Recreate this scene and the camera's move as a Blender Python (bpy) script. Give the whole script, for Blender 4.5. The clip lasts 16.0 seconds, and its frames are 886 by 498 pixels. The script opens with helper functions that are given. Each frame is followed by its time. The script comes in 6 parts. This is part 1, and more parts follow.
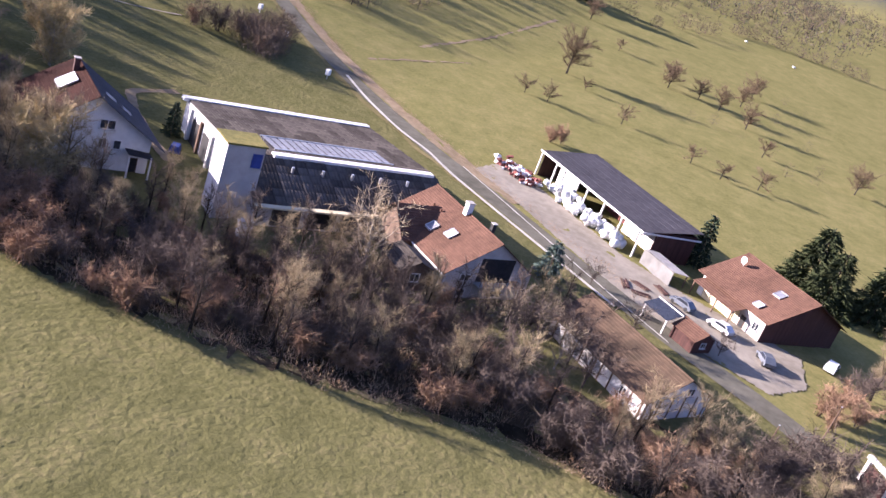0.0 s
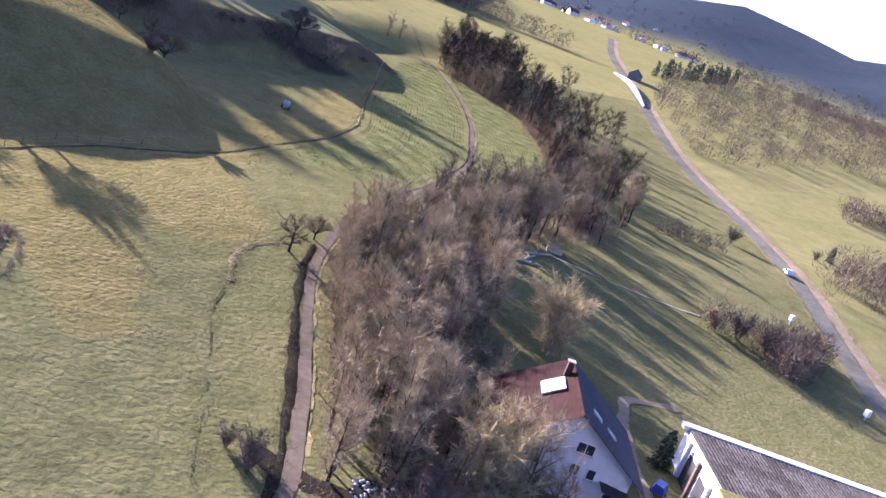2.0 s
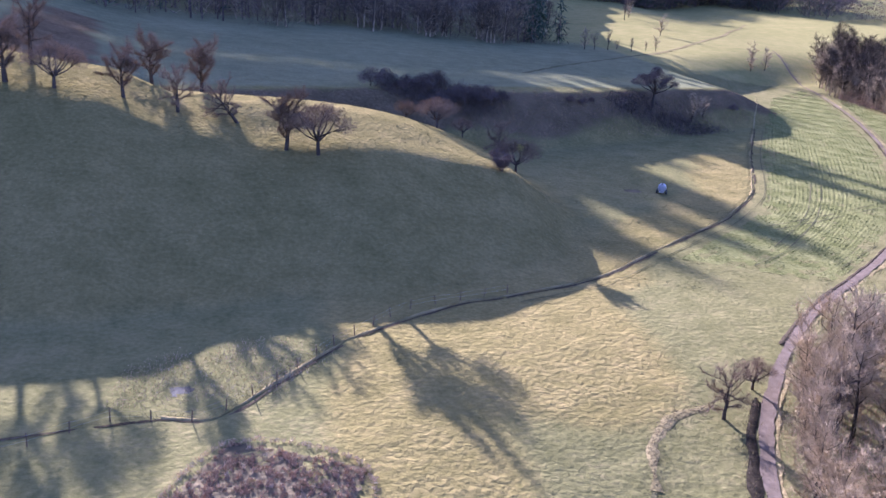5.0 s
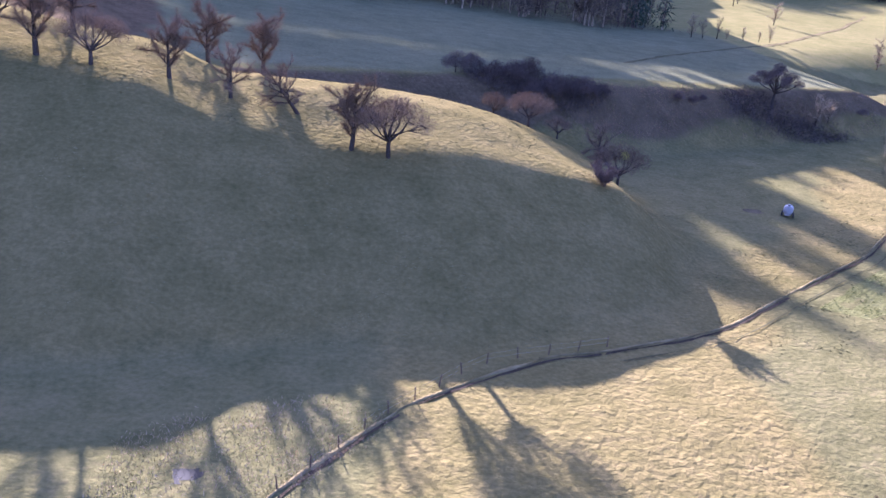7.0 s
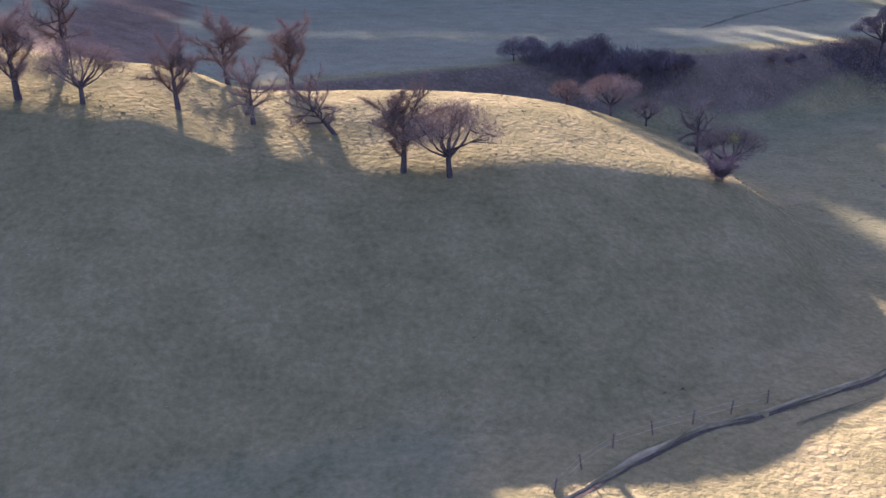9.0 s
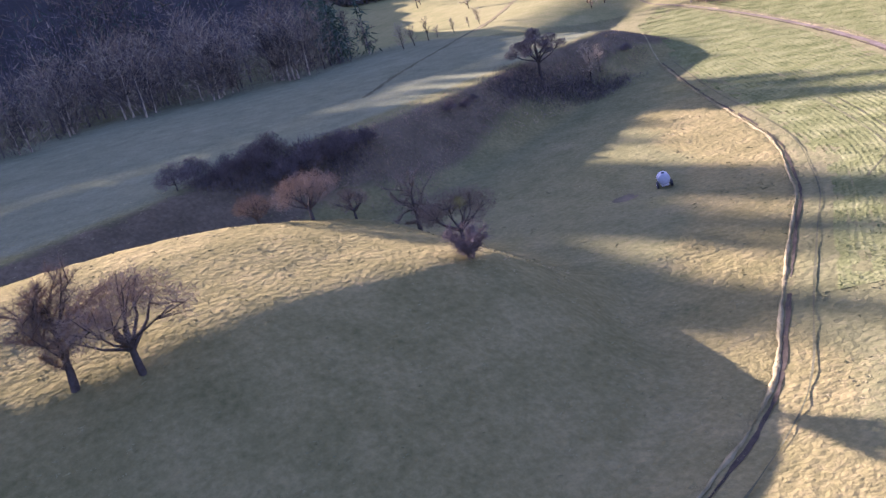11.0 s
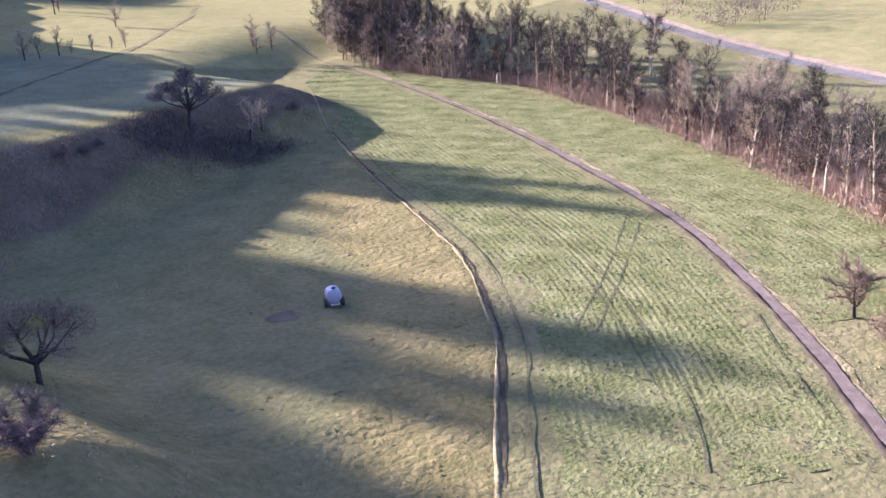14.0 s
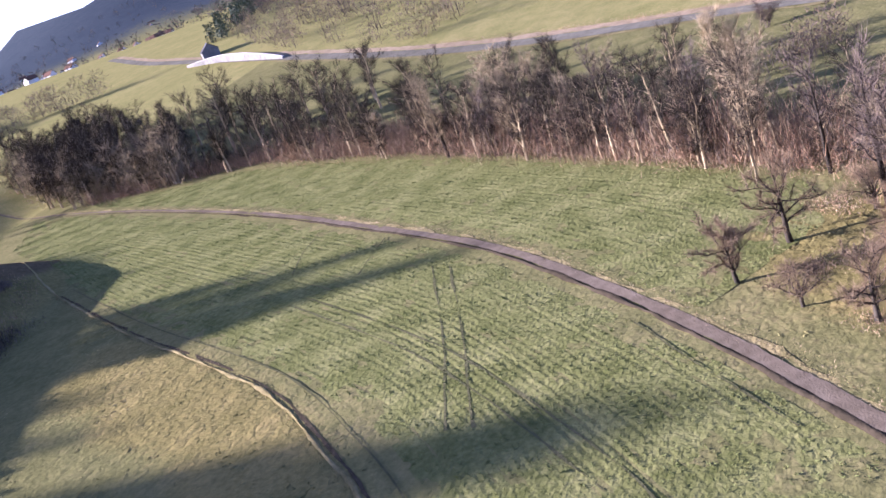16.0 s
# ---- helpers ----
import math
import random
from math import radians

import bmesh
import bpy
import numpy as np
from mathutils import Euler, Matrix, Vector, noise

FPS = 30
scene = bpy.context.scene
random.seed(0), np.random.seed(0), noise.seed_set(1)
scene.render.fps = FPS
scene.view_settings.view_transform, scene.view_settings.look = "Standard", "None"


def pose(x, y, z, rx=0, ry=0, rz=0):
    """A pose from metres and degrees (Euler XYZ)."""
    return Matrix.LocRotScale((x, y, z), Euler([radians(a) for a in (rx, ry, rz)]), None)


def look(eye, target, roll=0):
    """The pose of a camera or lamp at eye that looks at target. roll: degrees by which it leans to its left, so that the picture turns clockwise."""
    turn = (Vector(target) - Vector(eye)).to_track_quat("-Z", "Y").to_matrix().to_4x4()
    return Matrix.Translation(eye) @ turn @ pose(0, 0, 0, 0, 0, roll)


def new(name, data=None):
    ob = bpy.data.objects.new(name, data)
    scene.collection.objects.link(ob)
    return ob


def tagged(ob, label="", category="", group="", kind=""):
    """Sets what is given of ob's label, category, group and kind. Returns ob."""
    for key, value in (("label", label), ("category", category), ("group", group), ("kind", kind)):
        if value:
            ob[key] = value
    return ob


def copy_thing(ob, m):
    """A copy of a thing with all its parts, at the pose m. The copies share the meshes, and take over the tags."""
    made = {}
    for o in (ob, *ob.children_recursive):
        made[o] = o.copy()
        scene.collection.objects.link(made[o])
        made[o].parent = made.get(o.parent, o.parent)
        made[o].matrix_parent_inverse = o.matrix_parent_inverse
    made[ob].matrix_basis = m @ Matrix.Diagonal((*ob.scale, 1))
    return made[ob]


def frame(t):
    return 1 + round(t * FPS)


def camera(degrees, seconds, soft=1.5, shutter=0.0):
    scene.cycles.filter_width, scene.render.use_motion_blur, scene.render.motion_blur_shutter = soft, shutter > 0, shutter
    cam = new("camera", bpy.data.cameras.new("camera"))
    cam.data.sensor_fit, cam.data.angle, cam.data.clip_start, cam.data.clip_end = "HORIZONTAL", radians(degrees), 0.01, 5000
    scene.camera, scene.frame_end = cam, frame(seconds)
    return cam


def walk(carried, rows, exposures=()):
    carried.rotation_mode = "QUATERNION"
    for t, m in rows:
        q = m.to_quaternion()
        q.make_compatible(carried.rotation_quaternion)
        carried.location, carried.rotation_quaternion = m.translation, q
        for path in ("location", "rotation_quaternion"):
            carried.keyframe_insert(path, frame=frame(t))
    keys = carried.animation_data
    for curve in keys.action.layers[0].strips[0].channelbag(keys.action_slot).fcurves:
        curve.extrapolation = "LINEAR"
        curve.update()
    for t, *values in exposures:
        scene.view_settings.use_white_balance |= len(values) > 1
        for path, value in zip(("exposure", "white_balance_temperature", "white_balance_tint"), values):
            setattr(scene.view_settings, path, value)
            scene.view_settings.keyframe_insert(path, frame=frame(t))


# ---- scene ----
cam = camera(51.66, 16.0)


def heading(t, x, y, z, yaw, down, roll=0.0):
    """A camera row: yaw counted anticlockwise from +y, down below the horizon."""
    a, b = radians(yaw), radians(down)
    way = Vector((-math.sin(a) * math.cos(b), math.cos(a) * math.cos(b), -math.sin(b)))
    eye = Vector((x, y, z))
    return (t, look(eye, eye + way * 50, roll))


# seconds, place, yaw, degrees below the horizon, roll
PATH = [
    (0, -36.11, -75.44, 44.91, -74.67, 21.41, 20.13),
    (0.5, -29.54, -71.86, 43.85, -64.83, 19.36, 18.29),
    (0.7, -27.06, -70.34, 43.55, -60.67, 18.56, 19.08),
    (1, -23.78, -67.71, 43.17, -55.42, 17.08, 21.16),
    (1.5, -18.85, -62.79, 42.52, -45.33, 16.24, 19.75),
    (2, -15.01, -57.73, 42.52, -38.89, 15.99, 20.57),
    (2.2, -13.86, -55.30, 42.45, -36.64, 16.18, 18.26),
    (2.5, -12.23, -51.55, 42.01, -32.00, 16.62, 14.79),
    (3, -9.57, -46.01, 41.82, -22.00, 18.28, 9.62),
    (3.5, -7.74, -40.41, 41.65, -18.93, 18.11, 6.83),
    (4, -6.10, -34.64, 41.54, -16.63, 17.40, 5.33),
    (4.2, -5.67, -32.37, 41.57, -16.58, 17.19, 4.37),
    (6.3, -1.03, -8.39, 41.78, -12.63, 18.01, 3.47),
    (6.5, -0.88, -6.13, 41.63, -12.83, 18.24, 3.87),
    (7, 0.24, -0.21, 40.93, -9.86, 19.27, 5.37),
    (7.5, 0.98, 5.49, 40.39, -8.14, 20.13, 8.52),
    (8, 1.26, 11.49, 39.33, -6.23, 20.55, 5.72),
    (8.2, 1.43, 13.76, 39.13, -4.48, 20.72, 5.71),
    (10.3, 4.26, 38.74, 35.23, -15.41, 17.06, -18.02),
    (10.5, 4.84, 40.84, 35.17, -16.73, 16.68, -18.84),
    (11, 6.66, 45.98, 35.14, -24.84, 16.92, -15.69),
    (11.5, 8.46, 51.01, 35.47, -29.58, 16.20, -18.19),
    (12, 11.67, 55.02, 35.71, -40.05, 15.66, -5.56),
    (12.5, 13.99, 60.19, 35.53, -38.18, 13.56, -8.85),
    (13, 17.73, 63.31, 35.27, -39.28, 14.20, -6.16),
    (13.5, 21.07, 67.11, 34.83, -43.66, 16.24, -6.33),
    (14, 24.52, 70.64, 34.23, -48.29, 18.00, -2.81),
    (14.5, 27.99, 74.77, 33.15, -49.57, 20.32, -11.45),
    (15, 32.20, 77.53, 32.39, -51.21, 21.52, -12.70),
    (15.5, 36.25, 80.80, 32.16, -58.20, 21.41, -19.00),
    (16, 41.04, 83.07, 31.82, -62.76, 17.44, -21.15),
]
walk(cam, [heading(*row) for row in PATH], [(0.0, 2.2, 5150, 42), (1.5, 2.58, 4950, 44), (3.5, 2.97, 4650, 51), (6.5, 3.25, 4700, 57), (8.2, 3.43, 4850, 62), (10.5, 3.33, 5050, 60),
      (12.5, 3.24, 4650, 55), (14.5, 2.94, 4800, 51), (16.0, 2.55, 4850, 47)])

# ---- light ----
SUN_AZ, SUN_EL = 10.5, 17.5  # degrees: anticlockwise from +y, above the horizon
world = bpy.data.worlds.new("world")
scene.world = world
world.use_nodes = True
sky = world.node_tree.nodes.new("ShaderNodeTexSky")
sky.sky_type = "NISHITA"
sky.sun_disc = False
sky.sun_elevation = radians(SUN_EL)
sky.sun_rotation = radians(-SUN_AZ)
sky.altitude = 400
sky.dust_density = 2.0
world.node_tree.links.new(sky.outputs[0], world.node_tree.nodes["Background"].inputs[0])
world.node_tree.nodes["Background"].inputs[1].default_value = 0.059
sun = new("sun", bpy.data.lights.new("sun", "SUN"))
sun.data.energy, sun.data.angle, sun.data.color = 5.0, radians(0.5), (1.0, 0.87, 0.55)
sun_way = Vector((-math.sin(radians(SUN_AZ)) * math.cos(radians(SUN_EL)), math.cos(radians(SUN_AZ)) * math.cos(radians(SUN_EL)), math.sin(radians(SUN_EL))))
sun.matrix_world = look(sun_way * 300, (0, 0, 0))


# ---- materials ----
def material(name, colors, scale=3.0, rough=0.9, bump=0.0, bump_scale=20.0, metal=0.0, spread=0.0, gloss=0.3, stretch=(1, 1, 1)):
    """colors: two or three stops, laid out by noise at two scales; spread: how far objects differ in value."""
    m = bpy.data.materials.new(name)
    m.use_nodes = True
    nt = m.node_tree
    bs = nt.nodes["Principled BSDF"]
    bs.inputs["Roughness"].default_value = rough
    bs.inputs["Metallic"].default_value = metal
    bs.inputs["Specular IOR Level"].default_value = gloss
    tc = nt.nodes.new("ShaderNodeTexCoord")
    mp = nt.nodes.new("ShaderNodeMapping")
    mp.inputs["Scale"].default_value = stretch
    nt.links.new(tc.outputs["Object"], mp.inputs[0])
    n1, n2 = nt.nodes.new("ShaderNodeTexNoise"), nt.nodes.new("ShaderNodeTexNoise")
    n1.inputs["Scale"].default_value, n2.inputs["Scale"].default_value = scale, scale * 0.13
    n1.inputs["Detail"].default_value = 5
    for n in (n1, n2):
        nt.links.new(mp.outputs[0], n.inputs["Vector"])
    mix = nt.nodes.new("ShaderNodeMath")
    mix.operation = "ADD"
    nt.links.new(n1.outputs[0], mix.inputs[0])
    nt.links.new(n2.outputs[0], mix.inputs[1])
    half = nt.nodes.new("ShaderNodeMath")
    half.operation = "MULTIPLY"
    half.inputs[1].default_value = 0.5
    nt.links.new(mix.outputs[0], half.inputs[0])
    ramp = nt.nodes.new("ShaderNodeValToRGB")
    nt.links.new(half.outputs[0], ramp.inputs[0])
    el = ramp.color_ramp.elements
    stops = [0.36, 0.64] if len(colors) == 2 else [0.34, 0.5, 0.66]
    while len(el) < len(colors):
        el.new(0.5)
    for e, s, c in zip(el, stops, colors):
        e.position, e.color = s, (*c, 1)
    out = ramp.outputs[0]
    if spread:
        info = nt.nodes.new("ShaderNodeObjectInfo")
        rng = nt.nodes.new("ShaderNodeMapRange")
        rng.inputs[3].default_value, rng.inputs[4].default_value = 1 - spread, 1 + spread
        nt.links.new(info.outputs["Random"], rng.inputs[0])
        hsv = nt.nodes.new("ShaderNodeHueSaturation")
        nt.links.new(rng.outputs[0], hsv.inputs["Value"])
        nt.links.new(out, hsv.inputs["Color"])
        out = hsv.outputs[0]
    nt.links.new(out, bs.inputs["Base Color"])
    if bump:
        nb = nt.nodes.new("ShaderNodeTexNoise")
        nb.inputs["Scale"].default_value, nb.inputs["Detail"].default_value = bump_scale, 4
        nt.links.new(mp.outputs[0], nb.inputs["Vector"])
        b = nt.nodes.new("ShaderNodeBump")
        b.inputs["Strength"].default_value, b.inputs["Distance"].default_value = 1.0, bump
        nt.links.new(nb.outputs[0], b.inputs["Height"])
        nt.links.new(b.outputs[0], bs.inputs["Normal"])
    return m


TUFT = material("grass_tussocks", [(0.10, 0.098, 0.038), (0.165, 0.148, 0.062), (0.25, 0.205, 0.10)], 0.22, 0.95, gloss=0.0)
CROP = material("young_crop", [(0.066, 0.072, 0.022), (0.108, 0.110, 0.038), (0.158, 0.152, 0.060)], 1.6, 0.95, 0.14, 2.7, gloss=0.0)
BLADE = material("young_crop_blades", [(0.085, 0.100, 0.030), (0.140, 0.152, 0.052)], 0.8, 0.9, gloss=0.05)
RUT = material("wheel_rut", [(0.055, 0.056, 0.026), (0.095, 0.088, 0.044)], 0.8, 0.95, 0.1, 4, gloss=0.0)
GRAVEL = material("path_gravel", [(0.084, 0.066, 0.046), (0.145, 0.116, 0.084)], 1.0, 0.95, 0.04, 7, gloss=0.0)
ASPHALT = material("asphalt", [(0.088, 0.082, 0.062), (0.140, 0.130, 0.100)], 0.7, 0.9, 0.01, 20, gloss=0.0)
CONCRETE = material("pale_concrete", [(0.28, 0.26, 0.24), (0.42, 0.395, 0.365)], 0.9, 0.9, 0.01, 20, gloss=0.0)
VERGE = material("dry_verge", [(0.115, 0.098, 0.042), (0.185, 0.152, 0.072)], 0.7, 0.95, 0.12, 3, gloss=0.0)
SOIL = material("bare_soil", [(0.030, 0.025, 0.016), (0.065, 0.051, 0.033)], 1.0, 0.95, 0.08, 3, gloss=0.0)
WATER = material("water", [(0.020, 0.021, 0.017), (0.035, 0.036, 0.03)], 1.0, 0.3, gloss=0.006)
YARD = material("yard_paving", [(0.190, 0.166, 0.128), (0.285, 0.252, 0.200)], 0.7, 0.9, 0.02, 12, gloss=0.0)
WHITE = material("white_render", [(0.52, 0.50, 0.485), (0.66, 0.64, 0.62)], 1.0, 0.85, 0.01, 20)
CREAM = material("cream_render", [(0.52, 0.44, 0.27), (0.64, 0.55, 0.36)], 1.0, 0.85, 0.01, 20)
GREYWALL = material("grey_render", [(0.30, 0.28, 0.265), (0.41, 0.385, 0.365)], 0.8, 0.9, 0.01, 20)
TILES = material("clay_roof_tile", [(0.084, 0.048, 0.034), (0.136, 0.076, 0.053)], 1.2, 0.9, 0.02, 14, gloss=0.03)
OLDTILES = material("weathered_brown_tile", [(0.050, 0.036, 0.024), (0.112, 0.074, 0.048)], 0.7, 0.85, 0.03, 14, gloss=0.1)
SLATE_AND_SHADE = material("dark_slate_and_shaded_slope", [(0.028, 0.026, 0.031), (0.052, 0.048, 0.055)], 1.2, 0.8, 0.02, 14, gloss=0.15)
FIBRE = material("grey_fibre_cement", [(0.045, 0.039, 0.034), (0.116, 0.100, 0.086)], 0.9, 0.9, 0.03, 12, spread=0.35, gloss=0.02)
MOSS = material("mossy_roof_felt", [(0.11, 0.10, 0.02), (0.20, 0.165, 0.04)], 1.6, 0.95, 0.05, 8)
TIMBER_AND_SHADE = material("dark_boards_and_shaded_gable", [(0.036, 0.015, 0.012), (0.072, 0.031, 0.024)], 1.5, 0.85, 0.02, 10, stretch=(8, 8, 0.4))
BEAM = material("brown_timber", [(0.07, 0.045, 0.03), (0.14, 0.09, 0.06)], 2.0, 0.85, 0.02, 10)
DARK = material("dark_recess", [(0.012, 0.011, 0.012), (0.028, 0.026, 0.026)], 2.0, 0.8)
GLASS = material("window_glass", [(0.02, 0.022, 0.028), (0.04, 0.044, 0.055)], 1.0, 0.06, gloss=0.6)
SKYGLASS = material("roof_glazing", [(0.13, 0.135, 0.16), (0.24, 0.245, 0.275)], 1.5, 0.6, gloss=0.12)
PLASTIC = material("white_wrap", [(0.60, 0.60, 0.60), (0.78, 0.77, 0.75)], 2.0, 0.45, 0.02, 6, spread=0.1)
METAL = material("galvanised_steel", [(0.42, 0.42, 0.43), (0.56, 0.56, 0.57)], 2.0, 0.4, metal=0.7)
TANKPAINT = material("white_tank_paint", [(0.24, 0.235, 0.22), (0.36, 0.35, 0.33)], 1.2, 0.5, gloss=0.2)
RUBBER = material("black_rubber", [(0.012, 0.012, 0.013), (0.03, 0.03, 0.03)], 4.0, 0.8)
REDPAINT = material("red_block", [(0.10, 0.032, 0.026), (0.21, 0.075, 0.058)], 2.0, 0.8, spread=0.4)
CARPAINT = material("car_paint", [(0.10, 0.11, 0.13), (0.14, 0.15, 0.17)], 1.0, 0.25, gloss=0.6)
CARLIGHT = material("pale_car_paint", [(0.5, 0.5, 0.5), (0.58, 0.58, 0.58)], 1.0, 0.25, gloss=0.6)
BLUE = material("blue_tarpaulin", [(0.02, 0.035, 0.16), (0.04, 0.07, 0.26)], 2.0, 0.5, 0.03, 5)
BARK = material("bark", [(0.058, 0.047, 0.039), (0.118, 0.096, 0.080)], 4, 0.9, 0.03, 15, spread=0.15, gloss=0.0)
PALEBARK = material("pale_bark", [(0.22, 0.19, 0.15), (0.36, 0.31, 0.25)], 4, 0.9, 0.03, 15)
TWIG = material("bare_twigs", [(0.228, 0.178, 0.104), (0.345, 0.276, 0.168)], 0.3, 0.9, spread=0.25, gloss=0.0)
PALETWIG = material("pale_twigs", [(0.26, 0.20, 0.12), (0.38, 0.30, 0.19)], 0.3, 0.9)
DARKTWIG = material("dark_twigs", [(0.070, 0.055, 0.045), (0.14, 0.11, 0.09)], 0.3, 0.9, spread=0.2, gloss=0.0)
BRAMBLE = material("dry_brush", [(0.205, 0.128, 0.078), (0.345, 0.226, 0.142)], 0.5, 0.9, spread=0.2, gloss=0.0)
REED = material("pale_dry_stalks", [(0.30, 0.22, 0.14), (0.46, 0.36, 0.24)], 0.8, 0.9, gloss=0.0)
NEEDLE = material("conifer_needles", [(0.014, 0.028, 0.014), (0.036, 0.058, 0.026)], 0.8, 0.8, spread=0.2)
THUJA = material("broad_conifer_foliage", [(0.030, 0.042, 0.018), (0.075, 0.085, 0.038)], 0.8, 0.85, spread=0.2, gloss=0.05)
BLUESPRUCE = material("blue_spruce_foliage", [(0.055, 0.085, 0.070), (0.120, 0.155, 0.130)], 0.8, 0.85, spread=0.2, gloss=0.05)
BANK = material("brown_bank_grass", [(0.050, 0.044, 0.026), (0.092, 0.076, 0.045), (0.135, 0.110, 0.066)], 0.35, 0.95, 0.2, 1.2, gloss=0.0)
# dark red tile, deepened further by the trees' shade put into its colour
DARKTILES = material("old_dark_red_tile_in_shade", [(0.022, 0.012, 0.010), (0.046, 0.023, 0.018)], 0.7, 0.9, 0.03, 14, gloss=0.02)
PANEL = material("stained_wall_concrete", [(0.13, 0.125, 0.118), (0.21, 0.20, 0.19)], 0.6, 0.9, 0.02, 8, gloss=0.0)
EARTH = material("trodden_earth", [(0.155, 0.118, 0.072), (0.265, 0.205, 0.132)], 0.6, 0.95, 0.10, 4, gloss=0.0)
PALE = material("pale_kerb_concrete", [(0.34, 0.32, 0.275), (0.46, 0.435, 0.375)], 0.9, 0.9, 0.01, 20, gloss=0.03)
STRAW = material("straw_grass", [(0.125, 0.106, 0.045), (0.255, 0.205, 0.096)], 0.8, 0.95, 0.15, 3, gloss=0.0)
FRUITTWIG = material("lichened_fruit_twigs", [(0.125, 0.090, 0.056), (0.225, 0.165, 0.105)], 0.3, 0.9, spread=0.2, gloss=0.0)
WILLOWTWIG = material("yellowish_willow_twigs", [(0.285, 0.225, 0.112), (0.430, 0.345, 0.185)], 0.3, 0.9, spread=0.2, gloss=0.0)
MISTLE = material("mistletoe_leaves", [(0.22, 0.20, 0.03), (0.34, 0.30, 0.06)], 3.0, 0.7, gloss=0.1)
MUD_AND_SHADE = material("wet_mud_and_bank_shade", [(0.014, 0.012, 0.009), (0.036, 0.030, 0.020)], 1.0, 0.9, 0.05, 3, gloss=0.0)
ALDERBARK = material("grey_brown_alder_bark", [(0.018, 0.015, 0.012), (0.040, 0.033, 0.026)], 4, 0.9, 0.03, 15, spread=0.15, gloss=0.0)
DARKBARK = material("dark_lichened_bark", [(0.036, 0.031, 0.025), (0.080, 0.067, 0.053)], 4, 0.9, 0.03, 15, spread=0.15, gloss=0.0)


def ground_material():
    """One sheet of land: covers laid over each other by their masks, with clumped grass relief."""
    m = bpy.data.materials.new("winter_ground")
    m.use_nodes = True
    nt = m.node_tree
    bs = nt.nodes["Principled BSDF"]
    bs.inputs["Roughness"].default_value = 0.95
    bs.inputs["Specular IOR Level"].default_value = 0.0
    tc = nt.nodes.new("ShaderNodeTexCoord")

    def noise(scale, detail, rough=0.5):
        n = nt.nodes.new("ShaderNodeTexNoise")
        n.inputs["Scale"].default_value, n.inputs["Detail"].default_value, n.inputs["Roughness"].default_value = scale, detail, rough
        nt.links.new(tc.outputs["Object"], n.inputs["Vector"])
        return n.outputs[0]

    def calc(kind, a, b, c=None):
        n = nt.nodes.new("ShaderNodeMath")
        n.operation = kind
        for i, v in enumerate((a, b, c)):
            if v is None:
                continue
            if isinstance(v, (int, float)):
                n.inputs[i].default_value = v
            else:
                nt.links.new(v, n.inputs[i])
        return n.outputs[0]

    fine, mid, wide = noise(1.5, 5, 0.65), noise(0.22, 3), noise(0.035, 2)
    tone = calc("ADD", calc("ADD", calc("MULTIPLY", fine, 0.50), calc("MULTIPLY", mid, 0.30)), calc("MULTIPLY", wide, 0.20))
    ragged = calc("MULTIPLY", calc("SUBTRACT", calc("ADD", calc("MULTIPLY", fine, 0.45), calc("MULTIPLY", mid, 0.55)), 0.5), 1.5)

    def ramp(colors):
        r = nt.nodes.new("ShaderNodeValToRGB")
        el = r.color_ramp.elements
        while len(el) < 3:
            el.new(0.5)
        for e, p, c in zip(el, (0.34, 0.5, 0.66), colors):
            e.position, e.color = p, (*c, 1)
        nt.links.new(tone, r.inputs[0])
        return r.outputs[0]

    out = ramp(COVERS[0][1])
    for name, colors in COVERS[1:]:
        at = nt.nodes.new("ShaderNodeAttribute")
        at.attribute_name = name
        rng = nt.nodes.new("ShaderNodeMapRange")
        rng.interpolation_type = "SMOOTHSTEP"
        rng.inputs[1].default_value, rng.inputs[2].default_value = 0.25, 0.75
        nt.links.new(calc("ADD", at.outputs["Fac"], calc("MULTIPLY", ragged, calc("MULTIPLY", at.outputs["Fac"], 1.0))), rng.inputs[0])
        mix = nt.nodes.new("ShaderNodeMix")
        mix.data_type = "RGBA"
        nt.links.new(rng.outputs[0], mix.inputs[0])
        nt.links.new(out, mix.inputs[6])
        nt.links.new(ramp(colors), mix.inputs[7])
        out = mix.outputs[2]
    nt.links.new(out, bs.inputs["Base Color"])
    # tussocks: rounded clumps about half a metre across, some tall, some low
    vor = nt.nodes.new("ShaderNodeTexVoronoi")
    vor.feature = "SMOOTH_F1"
    vor.inputs["Scale"].default_value, vor.inputs["Smoothness"].default_value = 1.25, 0.5
    wob = nt.nodes.new("ShaderNodeVectorMath")
    wob.operation = "MULTIPLY_ADD"
    wn = nt.nodes.new("ShaderNodeTexNoise")
    wn.inputs["Scale"].default_value = 0.9
    nt.links.new(tc.outputs["Object"], wn.inputs["Vector"])
    nt.links.new(wn.outputs["Color"], wob.inputs[0])
    wob.inputs[1].default_value = (1.1, 1.1, 0.0)
    nt.links.new(tc.outputs["Object"], wob.inputs[2])
    nt.links.new(wob.outputs[0], vor.inputs["Vector"])
    clump = calc("MULTIPLY", calc("SUBTRACT", 0.8, vor.outputs["Distance"]), calc("MULTIPLY", mid, 2.0))
    height = calc("ADD", calc("MULTIPLY", clump, 0.62), calc("MULTIPLY", noise(3.2, 4, 0.6), 0.55))
    grazed = nt.nodes.new("ShaderNodeAttribute")
    grazed.attribute_name = "pasture"
    height = calc("MULTIPLY", height, calc("SUBTRACT", 1.0, calc("MULTIPLY", grazed.outputs["Fac"], 0.72)))
